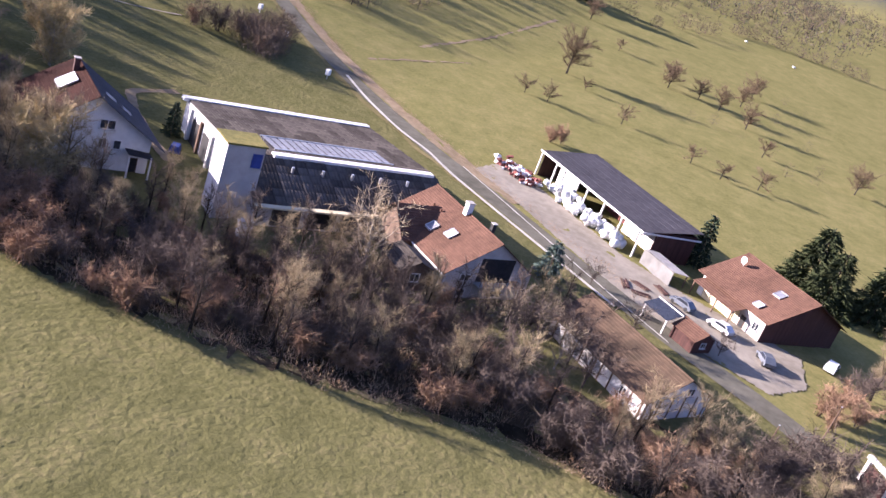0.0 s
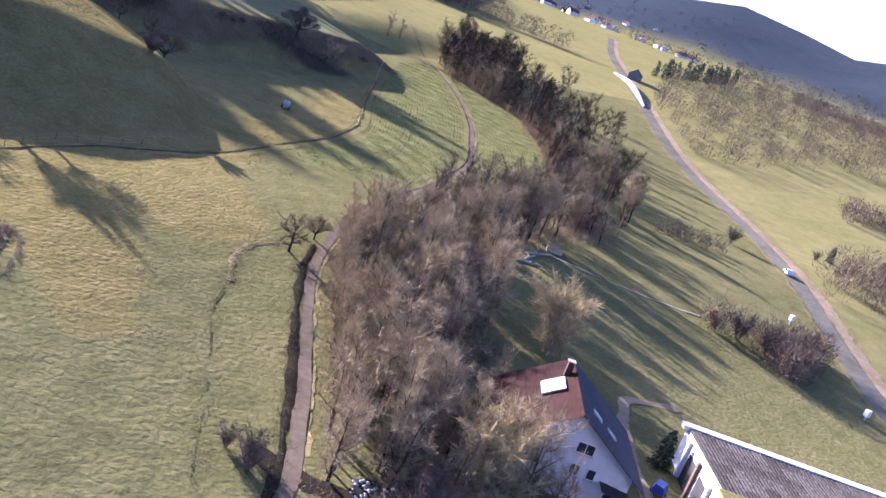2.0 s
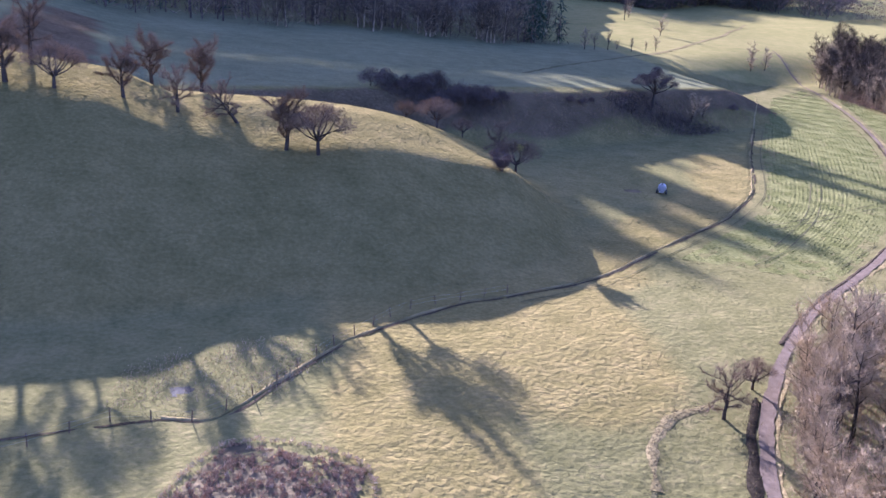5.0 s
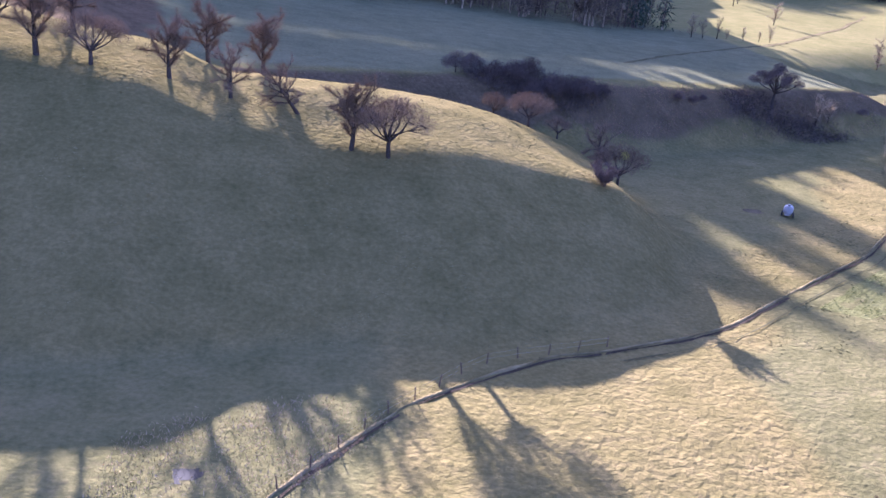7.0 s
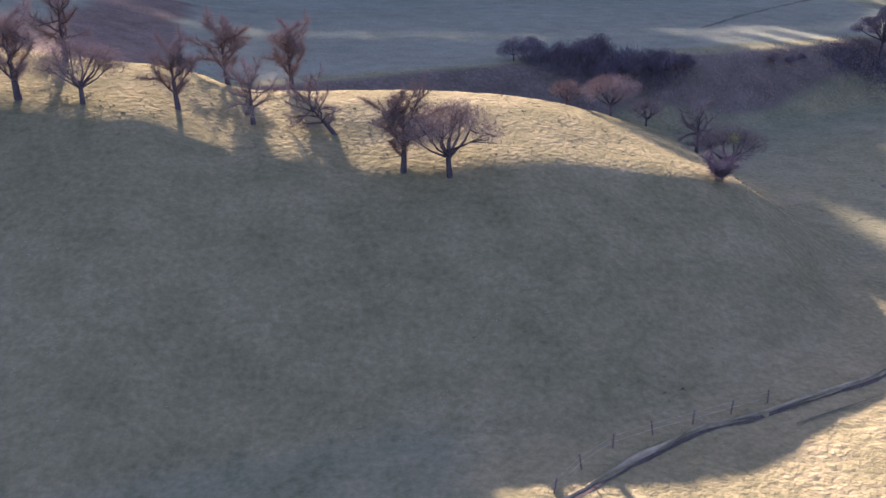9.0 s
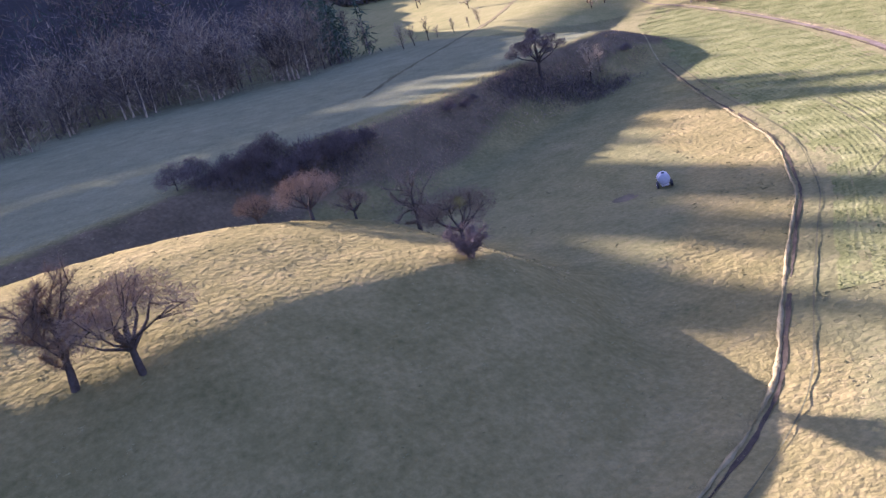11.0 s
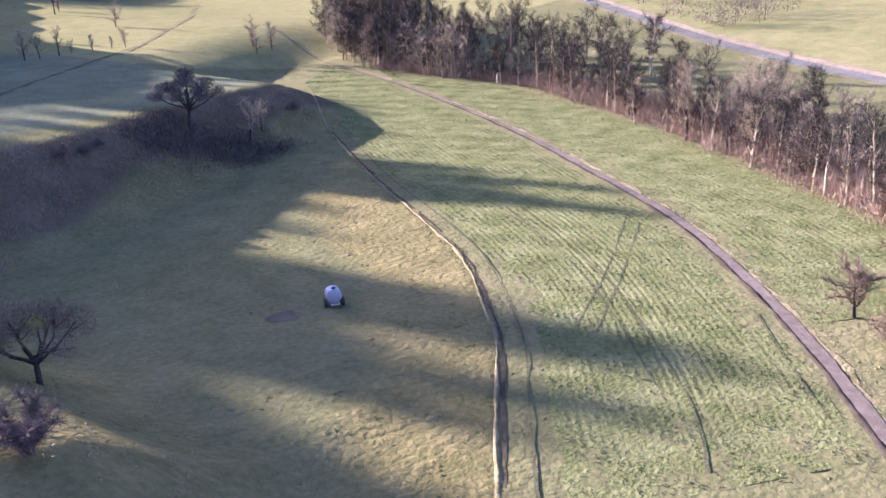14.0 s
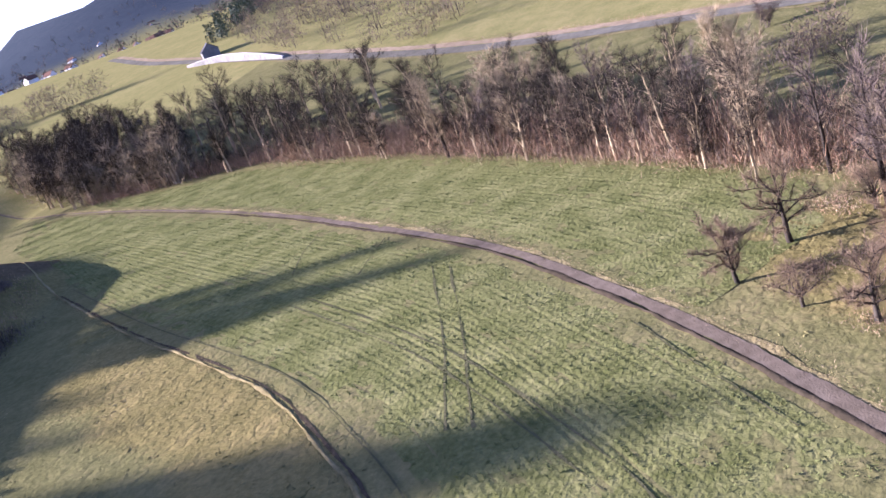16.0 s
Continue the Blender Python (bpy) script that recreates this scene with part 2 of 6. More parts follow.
    rough = nt.nodes.new("ShaderNodeAttribute")
    rough.attribute_name = "dry"
    height = calc("MULTIPLY", height, calc("MULTIPLY_ADD", rough.outputs["Fac"], 0.5, 0.7))
    b = nt.nodes.new("ShaderNodeBump")
    b.inputs["Strength"].default_value, b.inputs["Distance"].default_value = 1.0, 0.17
    nt.links.new(height, b.inputs["Height"])
    nt.links.new(b.outputs[0], bs.inputs["Normal"])
    return m


# covers of the ground, the lowest first
COVERS = [("meadow", [(0.072, 0.070, 0.026), (0.114, 0.107, 0.042), (0.162, 0.138, 0.062)]),
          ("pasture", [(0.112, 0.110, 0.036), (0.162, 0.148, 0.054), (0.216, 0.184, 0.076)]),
          ("dry", [(0.084, 0.075, 0.025), (0.135, 0.114, 0.041), (0.194, 0.155, 0.061)]),
          # paler, bluer tint: haze and sky light on the shaded field put into colour
          ("hazy_shade", [(0.078, 0.083, 0.040), (0.114, 0.117, 0.058), (0.150, 0.148, 0.080)]),
          ("bank", [(0.052, 0.042, 0.022), (0.088, 0.067, 0.036), (0.130, 0.098, 0.054)]),
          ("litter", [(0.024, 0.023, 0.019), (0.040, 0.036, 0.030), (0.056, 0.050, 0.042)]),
          # the blue of distance haze is put into the far woods' colour
          ("hazy_far_wood", [(0.024, 0.032, 0.042), (0.037, 0.045, 0.054), (0.050, 0.058, 0.066)])]
GROUND = ground_material()


# ---- ground ----
def step(a, b, v):
    k = np.clip((v - a) / (b - a), 0, 1)
    return k * k * (3 - 2 * k)


def soft(v, w):
    return w * np.logaddexp(0, v / w)


def knee(x, y):
    """Depth into the wooded hill at which its slope ends in a plateau; the hill falls off eastwards."""
    p = 0.983 * x + 0.182 * y
    return 195 - 14 * step(84, 112, p) - 26 * step(118, 172, p) - 36 * step(166, 192, p) - 62 * step(197, 228, p)


def hill_depth(x, y):
    """How far a place lies inside the wooded hill; its eastern flank ends in a steep corner by the upper field."""
    east = -0.92 * (x - 147) + 0.39 * (y - 340)
    k = step(0, 60, east)
    flank = -0.79 * (x - 165) + 0.61 * (y - 345)
    return np.minimum(y - 372 + 0.19 * x, flank * k - 30 * (1 - k))


def ground_z(x, y):
    """Height of the land: valley floor, spur, terrace, wooded slopes and the far range."""
    x, y = np.asarray(x, float), np.asarray(y, float)
    z = -3.6 * (1 - step(0, 75, y + np.maximum(0, 30 - x))) + 1.2 * step(130, 280, y)
    u = 0.8 * x + 0.3 * y - 235
    z = z + 0.10 * (soft(u, 15) - soft(u - 560, 80)) * (1 - 0.25 * step(500, 900, x))
    z = z + 0.06 * soft(-x - 30, 8)
    # the spur between the meadow and the terrace
    swell = step(-8, 4, x) * (1 - step(28, 44, x))
    top = 15.9 * (1 - step(14, 86, x)) * (1 - 0.75 * step(44, 60, x)) + 0.8 * np.exp(-((x - 26) / 14) ** 2) - 1.7 * swell + 0.10 * soft(-x - 5, 5) + 2.7 * step(-10, -22, x)
    brow = 118 + 0.30 * soft(-x, 4)
    back = step(brow, brow + 20, y) * (1.7 * (1 - step(2, 24, x)) + 1.7 * swell)
    foot = np.clip(brow - top / 0.42, 50, 114)
    k = (y - foot) / (brow - foot)
    k = np.clip(soft(k, 0.035) - soft(k - 1, 0.035), 0, 1)
    spur = top * (0.86 * k + 0.14 * k * k * (3 - 2 * k)) * (1 - 0.5 * step(143, 172, y) * step(-60, 20, x)) + back * (1 - step(143, 172, y))
    # the terrace with the oak
    edge = 168 + 0.36 * x + 3 * np.sin(x / 17)
    east = 172 + 95 * step(265, 335, y)
    high = 13.2 - 0.034 * (x - 40)
    ease = 34 * step(268, 300, y)  # the end of the terrace runs out gently past the mound
    terr = high * step(edge - 16, edge + 4, y) * (1 - step(east - 28 - ease, east + 6 + ease, x)) + 0.022 * soft(y - edge - 10, 8) * (1 - step(east - 28, east + 30, x))
    z = z + 0.5 * (spur + terr + np.sqrt((spur - terr) ** 2 + 4.0)) - 1.0
    # wooded hill to the north west
    d = hill_depth(x, y)
    z = z + 0.56 * soft(d - 5, 8) - 0.56 * soft(d - knee(x, y), 10)
    # far range to the north east
    r, az = np.hypot(x, y), np.degrees(np.arctan2(x, y))
    lift = 15 + 170 * step(38, 45, az) + 170 * step(61, 74, az) + 190 * (1 - step(27, 36, az))
    z = z + lift * step(1300, 2700, r) * (0.9 + 0.1 * np.sin(az * 0.9) * np.cos(az * 0.37))
    return z


def gz(x, y):
    return float(ground_z(x, y))


def spaced(lo, hi, fine, far):
    """Grid lines, close between lo and hi, wider and wider out to far."""
    mid = list(np.arange(lo, hi + fine / 2, fine))
    out, s, v = [], fine, hi
    while v < far:
        s *= 1.16
        v += s
        out.append(v)
    low, s, v = [], fine, lo
    while v > -far:
        s *= 1.16
        v -= s
        low.append(v)
    return np.array(low[::-1] + mid + out)


def mesh_from(name, verts, faces, mats, smooth=False, index=None):
    me = bpy.data.meshes.new(name)
    me.from_pydata([tuple(v) for v in verts], [], [tuple(f) for f in faces])
    for m in mats if isinstance(mats, (list, tuple)) else [mats]:
        me.materials.append(m)
    if index is not None:
        me.polygons.foreach_set("material_index", index)
    if smooth:
        me.polygons.foreach_set("use_smooth", [True] * len(me.polygons))
    me.update()
    return me


def part(name, verts, faces, mat, parent=None, label="", smooth=False, at=None, index=None):
    ob = new(name, mesh_from(name, verts, faces, mat, smooth, index))
    if parent:
        ob.parent = parent
    if at is not None:
        ob.matrix_basis = at
    if label:
        ob["label"] = label
    return ob


gx, gy = spaced(-45, 225, 1.5, 4500), spaced(-115, 285, 1.5, 4500)
GX, GY = np.meshgrid(gx, gy)
rng = np.random.default_rng(5)
bumps = rng.normal(0, 0.05, GX.shape)
GZ = ground_z(GX, GY) + bumps * (np.hypot(GX - 80, GY - 80) < 300)
GZ = GZ + (9 * np.sin(GX / 83 + GY / 190) * np.cos(GY / 97 - GX / 240) + 5 * np.sin(GX / 41 - GY / 60)) * step(900, 1800, np.hypot(GX, GY))
nx, ny = len(gx), len(gy)
ids = np.arange(nx * ny).reshape(ny, nx)
quads = np.stack([ids[:-1, :-1], ids[:-1, 1:], ids[1:, 1:], ids[1:, :-1]], -1).reshape(-1, 4)
cx, cy = GX, GY
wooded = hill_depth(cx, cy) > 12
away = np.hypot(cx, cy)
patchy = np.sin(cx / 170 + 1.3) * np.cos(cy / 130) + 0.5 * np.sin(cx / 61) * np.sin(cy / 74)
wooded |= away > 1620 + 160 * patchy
dzy, dzx = np.gradient(GZ, gy, gx)
steep = np.hypot(dzx, dzy)
TRACK_EDGE = [(34, 84), (49, 90), (62, 100), (76, 111), (85, 118), (92, 125), (102, 136), (111, 150), (125, 174)]
tx, ty = np.array([p[0] for p in TRACK_EDGE]), np.array([p[1] for p in TRACK_EDGE])
beside = np.interp(cy, ty, tx) - cx
patches = rng.normal(0, 1, cx.shape) * 0.4 + 5 * np.sin(cx / 6.1 + cy / 9.7) * np.cos(cy / 5.3 - cx / 11)
dry = (cy > 84) & (cy < 176) & (beside > 0) & (beside < 17 + patches)
dry |= (steep + 0.03 * np.sin(cx / 6.1 + cy / 9.7) > 0.22) & (cy > 60) & (cy < 260) & (cx > -60) & (cx < 200)
dry |= (cx > 97 + patches * 0.4) & (cx < 122) & (cy > 76) & (cy < 97) & (cy - 90 < (cx - 105) * 0.6 + patches * 0.3)
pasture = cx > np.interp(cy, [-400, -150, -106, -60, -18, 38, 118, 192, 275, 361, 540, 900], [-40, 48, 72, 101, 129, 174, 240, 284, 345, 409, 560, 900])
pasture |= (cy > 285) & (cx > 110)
dry |= (cy > 54 + patches) & (cy < 96) & (cx > 8 + 1.5 * patches) & (cx < 58) & (beside > -14)
dry |= (cx < 40) & (cy > 108) & (cy < 152)
dry |= ((cx - 14) / 8) ** 2 + ((cy - 44) / 17) ** 2 < 1 + 0.12 * patches
# the upper field in the hill's shade, which takes that pale tint
hazy_shade = (cx < 150) & (cy > 176 + 0.36 * cx) & (cy < 330)
is_bank = dry & (cy > 158) & (steep > 0.24) & (GZ > 4.0 + 1.5 * np.sin(cx / 7))
covers = {"pasture": pasture, "dry": dry & ~is_bank, "hazy_shade": hazy_shade, "bank": is_bank, "litter": wooded & (away < 1300), "hazy_far_wood": wooded & (away >= 1300)}
ground = tagged(new("ground", mesh_from("ground", np.stack([GX, GY, GZ], -1).reshape(-1, 3).tolist(), quads.tolist(), GROUND, True)), "rolling winter meadow with short tussocky grass", "ground", kind="structure")
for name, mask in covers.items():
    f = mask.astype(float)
    for _ in range(14 if name in ("hazy_shade", "dry") else 4):
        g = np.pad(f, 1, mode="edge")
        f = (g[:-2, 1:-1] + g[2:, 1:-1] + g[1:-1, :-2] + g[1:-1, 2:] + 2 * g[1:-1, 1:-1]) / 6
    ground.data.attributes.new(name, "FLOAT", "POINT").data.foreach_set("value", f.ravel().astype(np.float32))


def dense(points, gap=1.5):
    """Points along a smooth line through the given ones."""
    p = np.array(points, float)
    out = []
    for i in range(len(p) - 1):
        a, b, c, d = p[max(i - 1, 0)], p[i], p[i + 1], p[min(i + 2, len(p) - 1)]
        n = max(2, int(np.linalg.norm(c - b) / gap))
        for t in np.arange(n) / n:
            out.append(0.5 * (2 * b + (c - a) * t + (2 * a - 5 * b + 4 * c - d) * t * t + (3 * b - a - 3 * c + d) * t**3))
    out.append(p[-1])
    return np.array(out)


def strip(name, points, width, mat, lift=0.06, offset=0.0, label="", category="", jag=0.0, across=4, kind="structure", seed=1, crown=0.0):
    """A draped band along a line, with slightly uneven edges."""
    q = dense(points, 0.8)
    rg = np.random.default_rng(seed)
    wander = [np.convolve(rg.normal(0, jag, len(q) + 4), np.ones(5) / 2.6, "valid") for _ in range(2)]
    way = np.gradient(q, axis=0)
    way /= np.linalg.norm(way, axis=1)[:, None]
    side = np.stack([-way[:, 1], way[:, 0]], 1)
    verts, faces = [], []
    ends = width if isinstance(width, tuple) else (width, width)
    for i in range(len(q)):
        w = (ends[0] + (ends[1] - ends[0]) * i / len(q)) / 2
        a, b = -w + wander[0][i], w + wander[1][i]
        for k in range(across + 1):
            s = a + (b - a) * k / across
            x, y = q[i] + side[i] * (s + offset)
            verts.append((x, y, gz(x, y) + lift + crown * (1 - (2 * k / across - 1) ** 2)))
        if i:
            o = (i - 1) * (across + 1)
            for k in range(across):
                faces.append((o + k, o + k + 1, o + across + 2 + k, o + across + 1 + k))
    ob = part(name, verts, faces, mat, smooth=True)
    return tagged(ob, label, category, kind=kind)


PATH_LINE = [(-2, -38), (6, -22), (15, -9), (21, -4), (26, 2), (31, 11), (36, 21), (41, 32), (47, 44), (53, 53), (63, 65), (75, 76), (88, 86), (99, 94.5), (112, 106), (128, 122), (143, 142), (163, 171), (180, 200), (196, 232), (209, 265), (219, 300), (232, 335)]
ROAD_LINE = [(48, -150), (62, -122), (72, -106), (81, -93), (90, -77), (101, -60), (114, -41), (129, -18), (150, 9), (174, 38), (209, 77), (240, 118), (284, 192), (345, 275), (409, 361), (470, 440), (560, 540)]
TRACK_LINE = [(-25, 53), (-15.5, 54.8), (-8.8, 55.8), (-4.3, 54.6), (-1.6, 56.8), (3.3, 62.8), (12.5, 73), (26, 81.5), (34, 84), (49, 90), (62, 100), (76, 111), (85, 118), (92, 125), (102, 136), (111, 150), (125, 174), (147, 208), (165, 236), (182, 263)]
strip("path", PATH_LINE, (1.7, 0.55), GRAVEL, 0.10, label="pale gravel farm lane along the creek wood", category="path", jag=0.10)
strip("verge", PATH_LINE[2:], 0.5, STRAW, 0.04, -1.0, "dry yellow grass verge beside the farm lane", "verge", 0.25, seed=2)
# dark earth bank whose near-black colour also holds the shade on its face
strip("bank", PATH_LINE[1:10], 1.0, MUD_AND_SHADE, 0.05, 1.4, "low dark earth bank beside the farm lane, its shade put into the colour", "bank", 0.2, seed=3, crown=0.10)
strip("bank", PATH_LINE[10:21], (0.75, 0.3), SOIL, 0.05, 0.85, "dark grassy edge beside the farm lane", "bank", 0.12, seed=4, crown=0.10)
strip("road", ROAD_LINE, 5.2, ASPHALT, 0.12, label="grey asphalt country road through the valley", category="road", jag=0.03)
strip("verge", ROAD_LINE[6:], 3.4, EARTH, 0.09, -4.7, "trodden brown earth strip along the road", "verge", 0.3, seed=5)
strip("verge", ROAD_LINE[6:14], 1.2, VERGE, 0.09, 3.4, "thin dry verge along the road", "verge", 0.3, seed=6)
strip("footway", [(92, -68), (104, -50), (117, -31), (124.5, -22), (130, -13), (140, -1), (151.5, 11)], 0.75, PALE, 0.22, 0.3, "pale concrete footway beside the road", "footway", 0.02)
strip("kerb", [(124.5, -29.5), (116, -40.5), (108.2, -50.4), (96.4, -65.5), (88, -77)], 0.3, PALE, 0.2, 0, "pale kerb between the road and the yard", "kerb", 0.03)
strip("track", TRACK_LINE[:18], 0.34, SOIL, 0.05, 0.0, "dark trodden strip between meadow and crop field", "track", 0.10, seed=7)
strip("verge", TRACK_LINE[2:], 0.34, STRAW, 0.04, 0.5, "straw coloured strip of long dry grass", "verge", 0.13, seed=8, crown=0.12)
strip("rut", TRACK_LINE[8:18], 0.17, RUT, 0.11, -2.1, "dark wheel rut along the edge of the field", "rut", 0.035, across=2, seed=9)


def sheet(name, poly, mat, lift, gap, label, category, rough=0.05, seed=1):
    """A draped patch of ground with an uneven rim."""
    rg = np.random.default_rng(seed)
    xs, ys = [p[0] for p in poly], [p[1] for p in poly]
    V, F, at = [], [], {}

    def vid(i, j):
        if (i, j) not in at:
            x, y = min(xs) + i * gap + rg.normal(0, gap * 0.18), min(ys) + j * gap + rg.normal(0, gap * 0.18)
            at[i, j] = len(V)
            V.append((x, y, gz(x, y) + lift + rg.normal(0, rough)))
        return at[i, j]

    for i in range(int((max(xs) - min(xs)) / gap) + 1):
        for j in range(int((max(ys) - min(ys)) / gap) + 1):
            if inside(poly, min(xs) + (i + 0.5) * gap, min(ys) + (j + 0.5) * gap):
                F.append((vid(i, j), vid(i + 1, j), vid(i + 1, j + 1), vid(i, j + 1)))
    return tagged(part(name, V, F, mat, smooth=True), label, category, kind="structure")


def inside(poly, x, y):
    c = False
    for (x1, y1), (x2, y2) in zip(poly, poly[1:] + poly[:1]):
        if (y1 > y) != (y2 > y) and x < (x2 - x1) * (y - y1) / (y2 - y1) + x1:
            c = not c
    return c


def resample(line, n):
    q = dense(line, 1.0)
    s = np.r_[0, np.cumsum(np.linalg.norm(np.diff(q, axis=0), axis=1))]
    t = np.linspace(0, s[-1], n)
    return np.stack([np.interp(t, s, q[:, 0]), np.interp(t, s, q[:, 1])], 1)


def soup(name, verts, mats, index=None):
    """A mesh of loose triangles from an (n, 3) array, three rows each."""
    me = bpy.data.meshes.new(name)
    n = len(verts)
    me.vertices.add(n)
    me.loops.add(n)
    me.polygons.add(n // 3)
    me.vertices.foreach_set("co", np.asarray(verts, np.float32).ravel())
    me.loops.foreach_set("vertex_index", np.arange(n, dtype=np.int32))
    me.polygons.foreach_set("loop_start", np.arange(0, n, 3, dtype=np.int32))
    for m in mats:
        me.materials.append(m)
    if index is not None:
        me.polygons.foreach_set("material_index", np.asarray(index, np.int32))
    me.update(calc_edges=True)
    return me


def slivers(rg, base, way, width):
    """Thin triangles from base points along way; all arrays of (n, 3)."""
    side = np.cross(way, rg.normal(0, 1, way.shape))
    side /= np.linalg.norm(side, axis=1)[:, None] + 1e-9
    side = side * width
    return np.stack([base - side, base + side, base + way], 1).reshape(-1, 3)


def crop_field(name, left, right, rows, n, label, seed, lift=0.09, cut=1.0):
    """A drilled field between two lines, with furrows running along it."""
    a, b = resample(left, n), resample(right, n)
    rg = np.random.default_rng(seed)
    m = rows * 4
    ridge = rg.normal(0, 0.034, rows + 1)
    V = []
    for i in range(n):
        for k in range(m + 1):
            f = k / m
            x, y = a[i] * (1 - f) + b[i] * f
            dip = -0.015 - abs(ridge[k // 4]) * (0.4 + 1.2 * (0.5 + 0.5 * math.sin(i * 0.11 + k))) * cut if k % 4 == 0 else 0.0
            rim = min(1, 6 * min(f, 1 - f), 10 * i / n + 0.05, 10 * (n - 1 - i) / n + 0.05)
            V.append((x, y, gz(x, y) + lift * rim + (dip + rg.normal(0, 0.012)) * rim))
    F = [(i * (m + 1) + k, i * (m + 1) + k + 1, (i + 1) * (m + 1) + k + 1, (i + 1) * (m + 1) + k) for i in range(n - 1) for k in range(m)]
    # tufts of blades in broken lines along the rows
    c = rg.random((rows * n * 4, 2)) * [n - 2, 1]
    c = c[rg.random(len(c)) < 0.55 + 0.45 * np.sin(c[:, 0] * 0.9 + 7 * np.floor(c[:, 1] * rows))]
    i, f = c[:, 0].astype(int), (np.floor(c[:, 1] * rows) + 0.5 + rg.normal(0, 0.13, len(c))) / rows
    along = (c[:, 0] - i)[:, None]
    xy = (a[i] * (1 - along) + a[i + 1] * along) * (1 - f)[:, None] + (b[i] * (1 - along) + b[i + 1] * along) * f[:, None]
    base = np.repeat(np.c_[xy, ground_z(xy[:, 0], xy[:, 1]) + lift], 3, 0) + rg.normal(0, 0.08, (3 * len(xy), 3)) * [1, 1, 0.1]
    way = rg.normal(0, 0.14, base.shape) * [1, 1, 0.2] + [0, 0, 0.12]
    tagged(new("crop_plants", soup("crop_plants", slivers(rg, base, way, 0.035), [BLADE])), "tufts of young green crop in broken rows", "crop", kind="stuff")
    return tagged(part(name, V, F, CROP, smooth=True), label, "field", kind="structure")


crop_field("field", [(66, 98), (78, 108), (88, 116), (96, 124), (105, 136), (114, 150), (128, 174), (150, 208), (172, 240), (188, 264)],
           [(84, 85.5), (97, 95.5), (110, 107.5), (126, 123.5), (141, 143.5), (161, 172.5), (178, 201.5), (194, 233), (204, 256), (210, 278)], 30, 170, "bright green drilled winter crop with furrows", 21, cut=0.9)
crop_field("field", [(105, 97), (114, 105.5), (130, 121), (145, 141), (165, 170), (182, 199), (198, 231), (209, 256)],
           [(117, 88), (130, 91), (152, 117), (181, 156), (204, 200), (207, 222), (209, 240), (212, 258)], 22, 140, "green strip of winter crop beside the creek wood", 22, cut=0.4)
for line in ([(133.3, 152.3), (141, 155), (150, 156.8)], [(128.3, 139.7), (134, 140.6), (140, 141.3)], [(92, 114.5), (95.9, 116), (107.7, 120.6), (126.2, 129)], [(92, 112.2), (95.7, 113.8), (107.9, 118.7), (125.2, 126.4)],
             [(123.4, 143.8), (108.9, 124), (98.6, 112.4), (85, 99.6), (76, 93.6)], [(122, 145.4), (107.4, 125.3), (97, 113.7), (83.6, 100.9)], [(104.4, 102.3), (95, 95.4), (88, 90)]):
    strip("rut", line, 0.18, RUT, 0.115, 0, "dark tractor wheel rut pressed into the crop", "rut", 0.06, across=2, seed=int(line[0][0]))
sheet("yard", [(127, -31), (121, -40), (106, -58), (97, -70), (91, -80), (87, -92), (95, -97), (106, -96), (111, -76), (116, -64), (134, -42), (138, -33)], YARD, 0.10, 0.45, "pale paved farmyard in front of the shed", "yard", 0.01)
strip("drive", [(68, -5), (74, 4), (81, 13), (86, 16), (94, 14)], 1.7, EARTH, 0.09, 0, "pale earth drive to the white house", "drive", 0.2, seed=4)
sheet("bramble_ground", [(-9.7, 39.2), (-2.5, 50.7), (8.6, 45), (4.3, 32.5)], BANK, 0.06, 0.3, "brown earth under a bramble patch", "ground", 0.05, 5)
sheet("puddle", [(-9.5, 61.2), (-8, 60.3), (-6, 61.0), (-6, 62.0), (-8, 62.4)], WATER, 0.03, 0.4, "shallow puddle in the wet meadow", "puddle", 0.0, 6)
sheet("bare_patch", [(75.6, 139.3), (76.6, 138.6), (78.2, 138.5), (79.3, 139.2), (79.3, 140.3), (78.2, 141.1), (76.6, 141.1), (75.7, 140.4)], BANK, 0.05, 0.28, "dark bare patch where hay was fed", "ground", 0.03, 7)
DITCH_LINE = [(25, 22), (29, 33), (33.5, 40), (35.5, 44.5), (37.3, 48), (41, 51.5), (46, 53)]
strip("ditch", DITCH_LINE[2:], 0.9, VERGE, 0.02, 0, "narrow brown drainage bank in the meadow", "ditch", 0.28, seed=10, crown=0.05)
strip("rut", [(16.5, 2), (21, 12)] + DITCH_LINE[:3], 0.3, RUT, 0.02, 0, "faint dark furrow across the meadow", "rut", 0.16, seed=18)
CREEK_LINE = [(22, 6), (25.5, 1), (29.8, -2.5), (31.5, -8), (32.2, -13.3), (33.8, -21), (34.4, -30), (36.2, -38.5), (39.0, -50), (42.5, -61), (45.5, -74), (45, -96)]
strip("track", [(158, 305), (175, 321), (195, 341), (231, 377), (262, 420), (300, 470)], 1.6, VERGE, 0.09, 0, "pale earth track across the far meadow", "track", 0.2, seed=14)
strip("track", [(83, 229), (103, 252), (124, 274), (150, 300), (175, 321)], 1.3, RUT, 0.07, 0, "faint wheel track across the upper field", "track", 0.2, seed=16)
strip("verge", CREEK_LINE[1:], 0.9, STRAW, 0.04, -0.2, "rusty dry grass along the edge of the meadow", "verge", 0.3, seed=21)
strip("creek", CREEK_LINE, 2.8, MUD_AND_SHADE, 0.06, 2.1, "narrow dark creek bed under the brushwood", "creek", 0.3, seed=12)
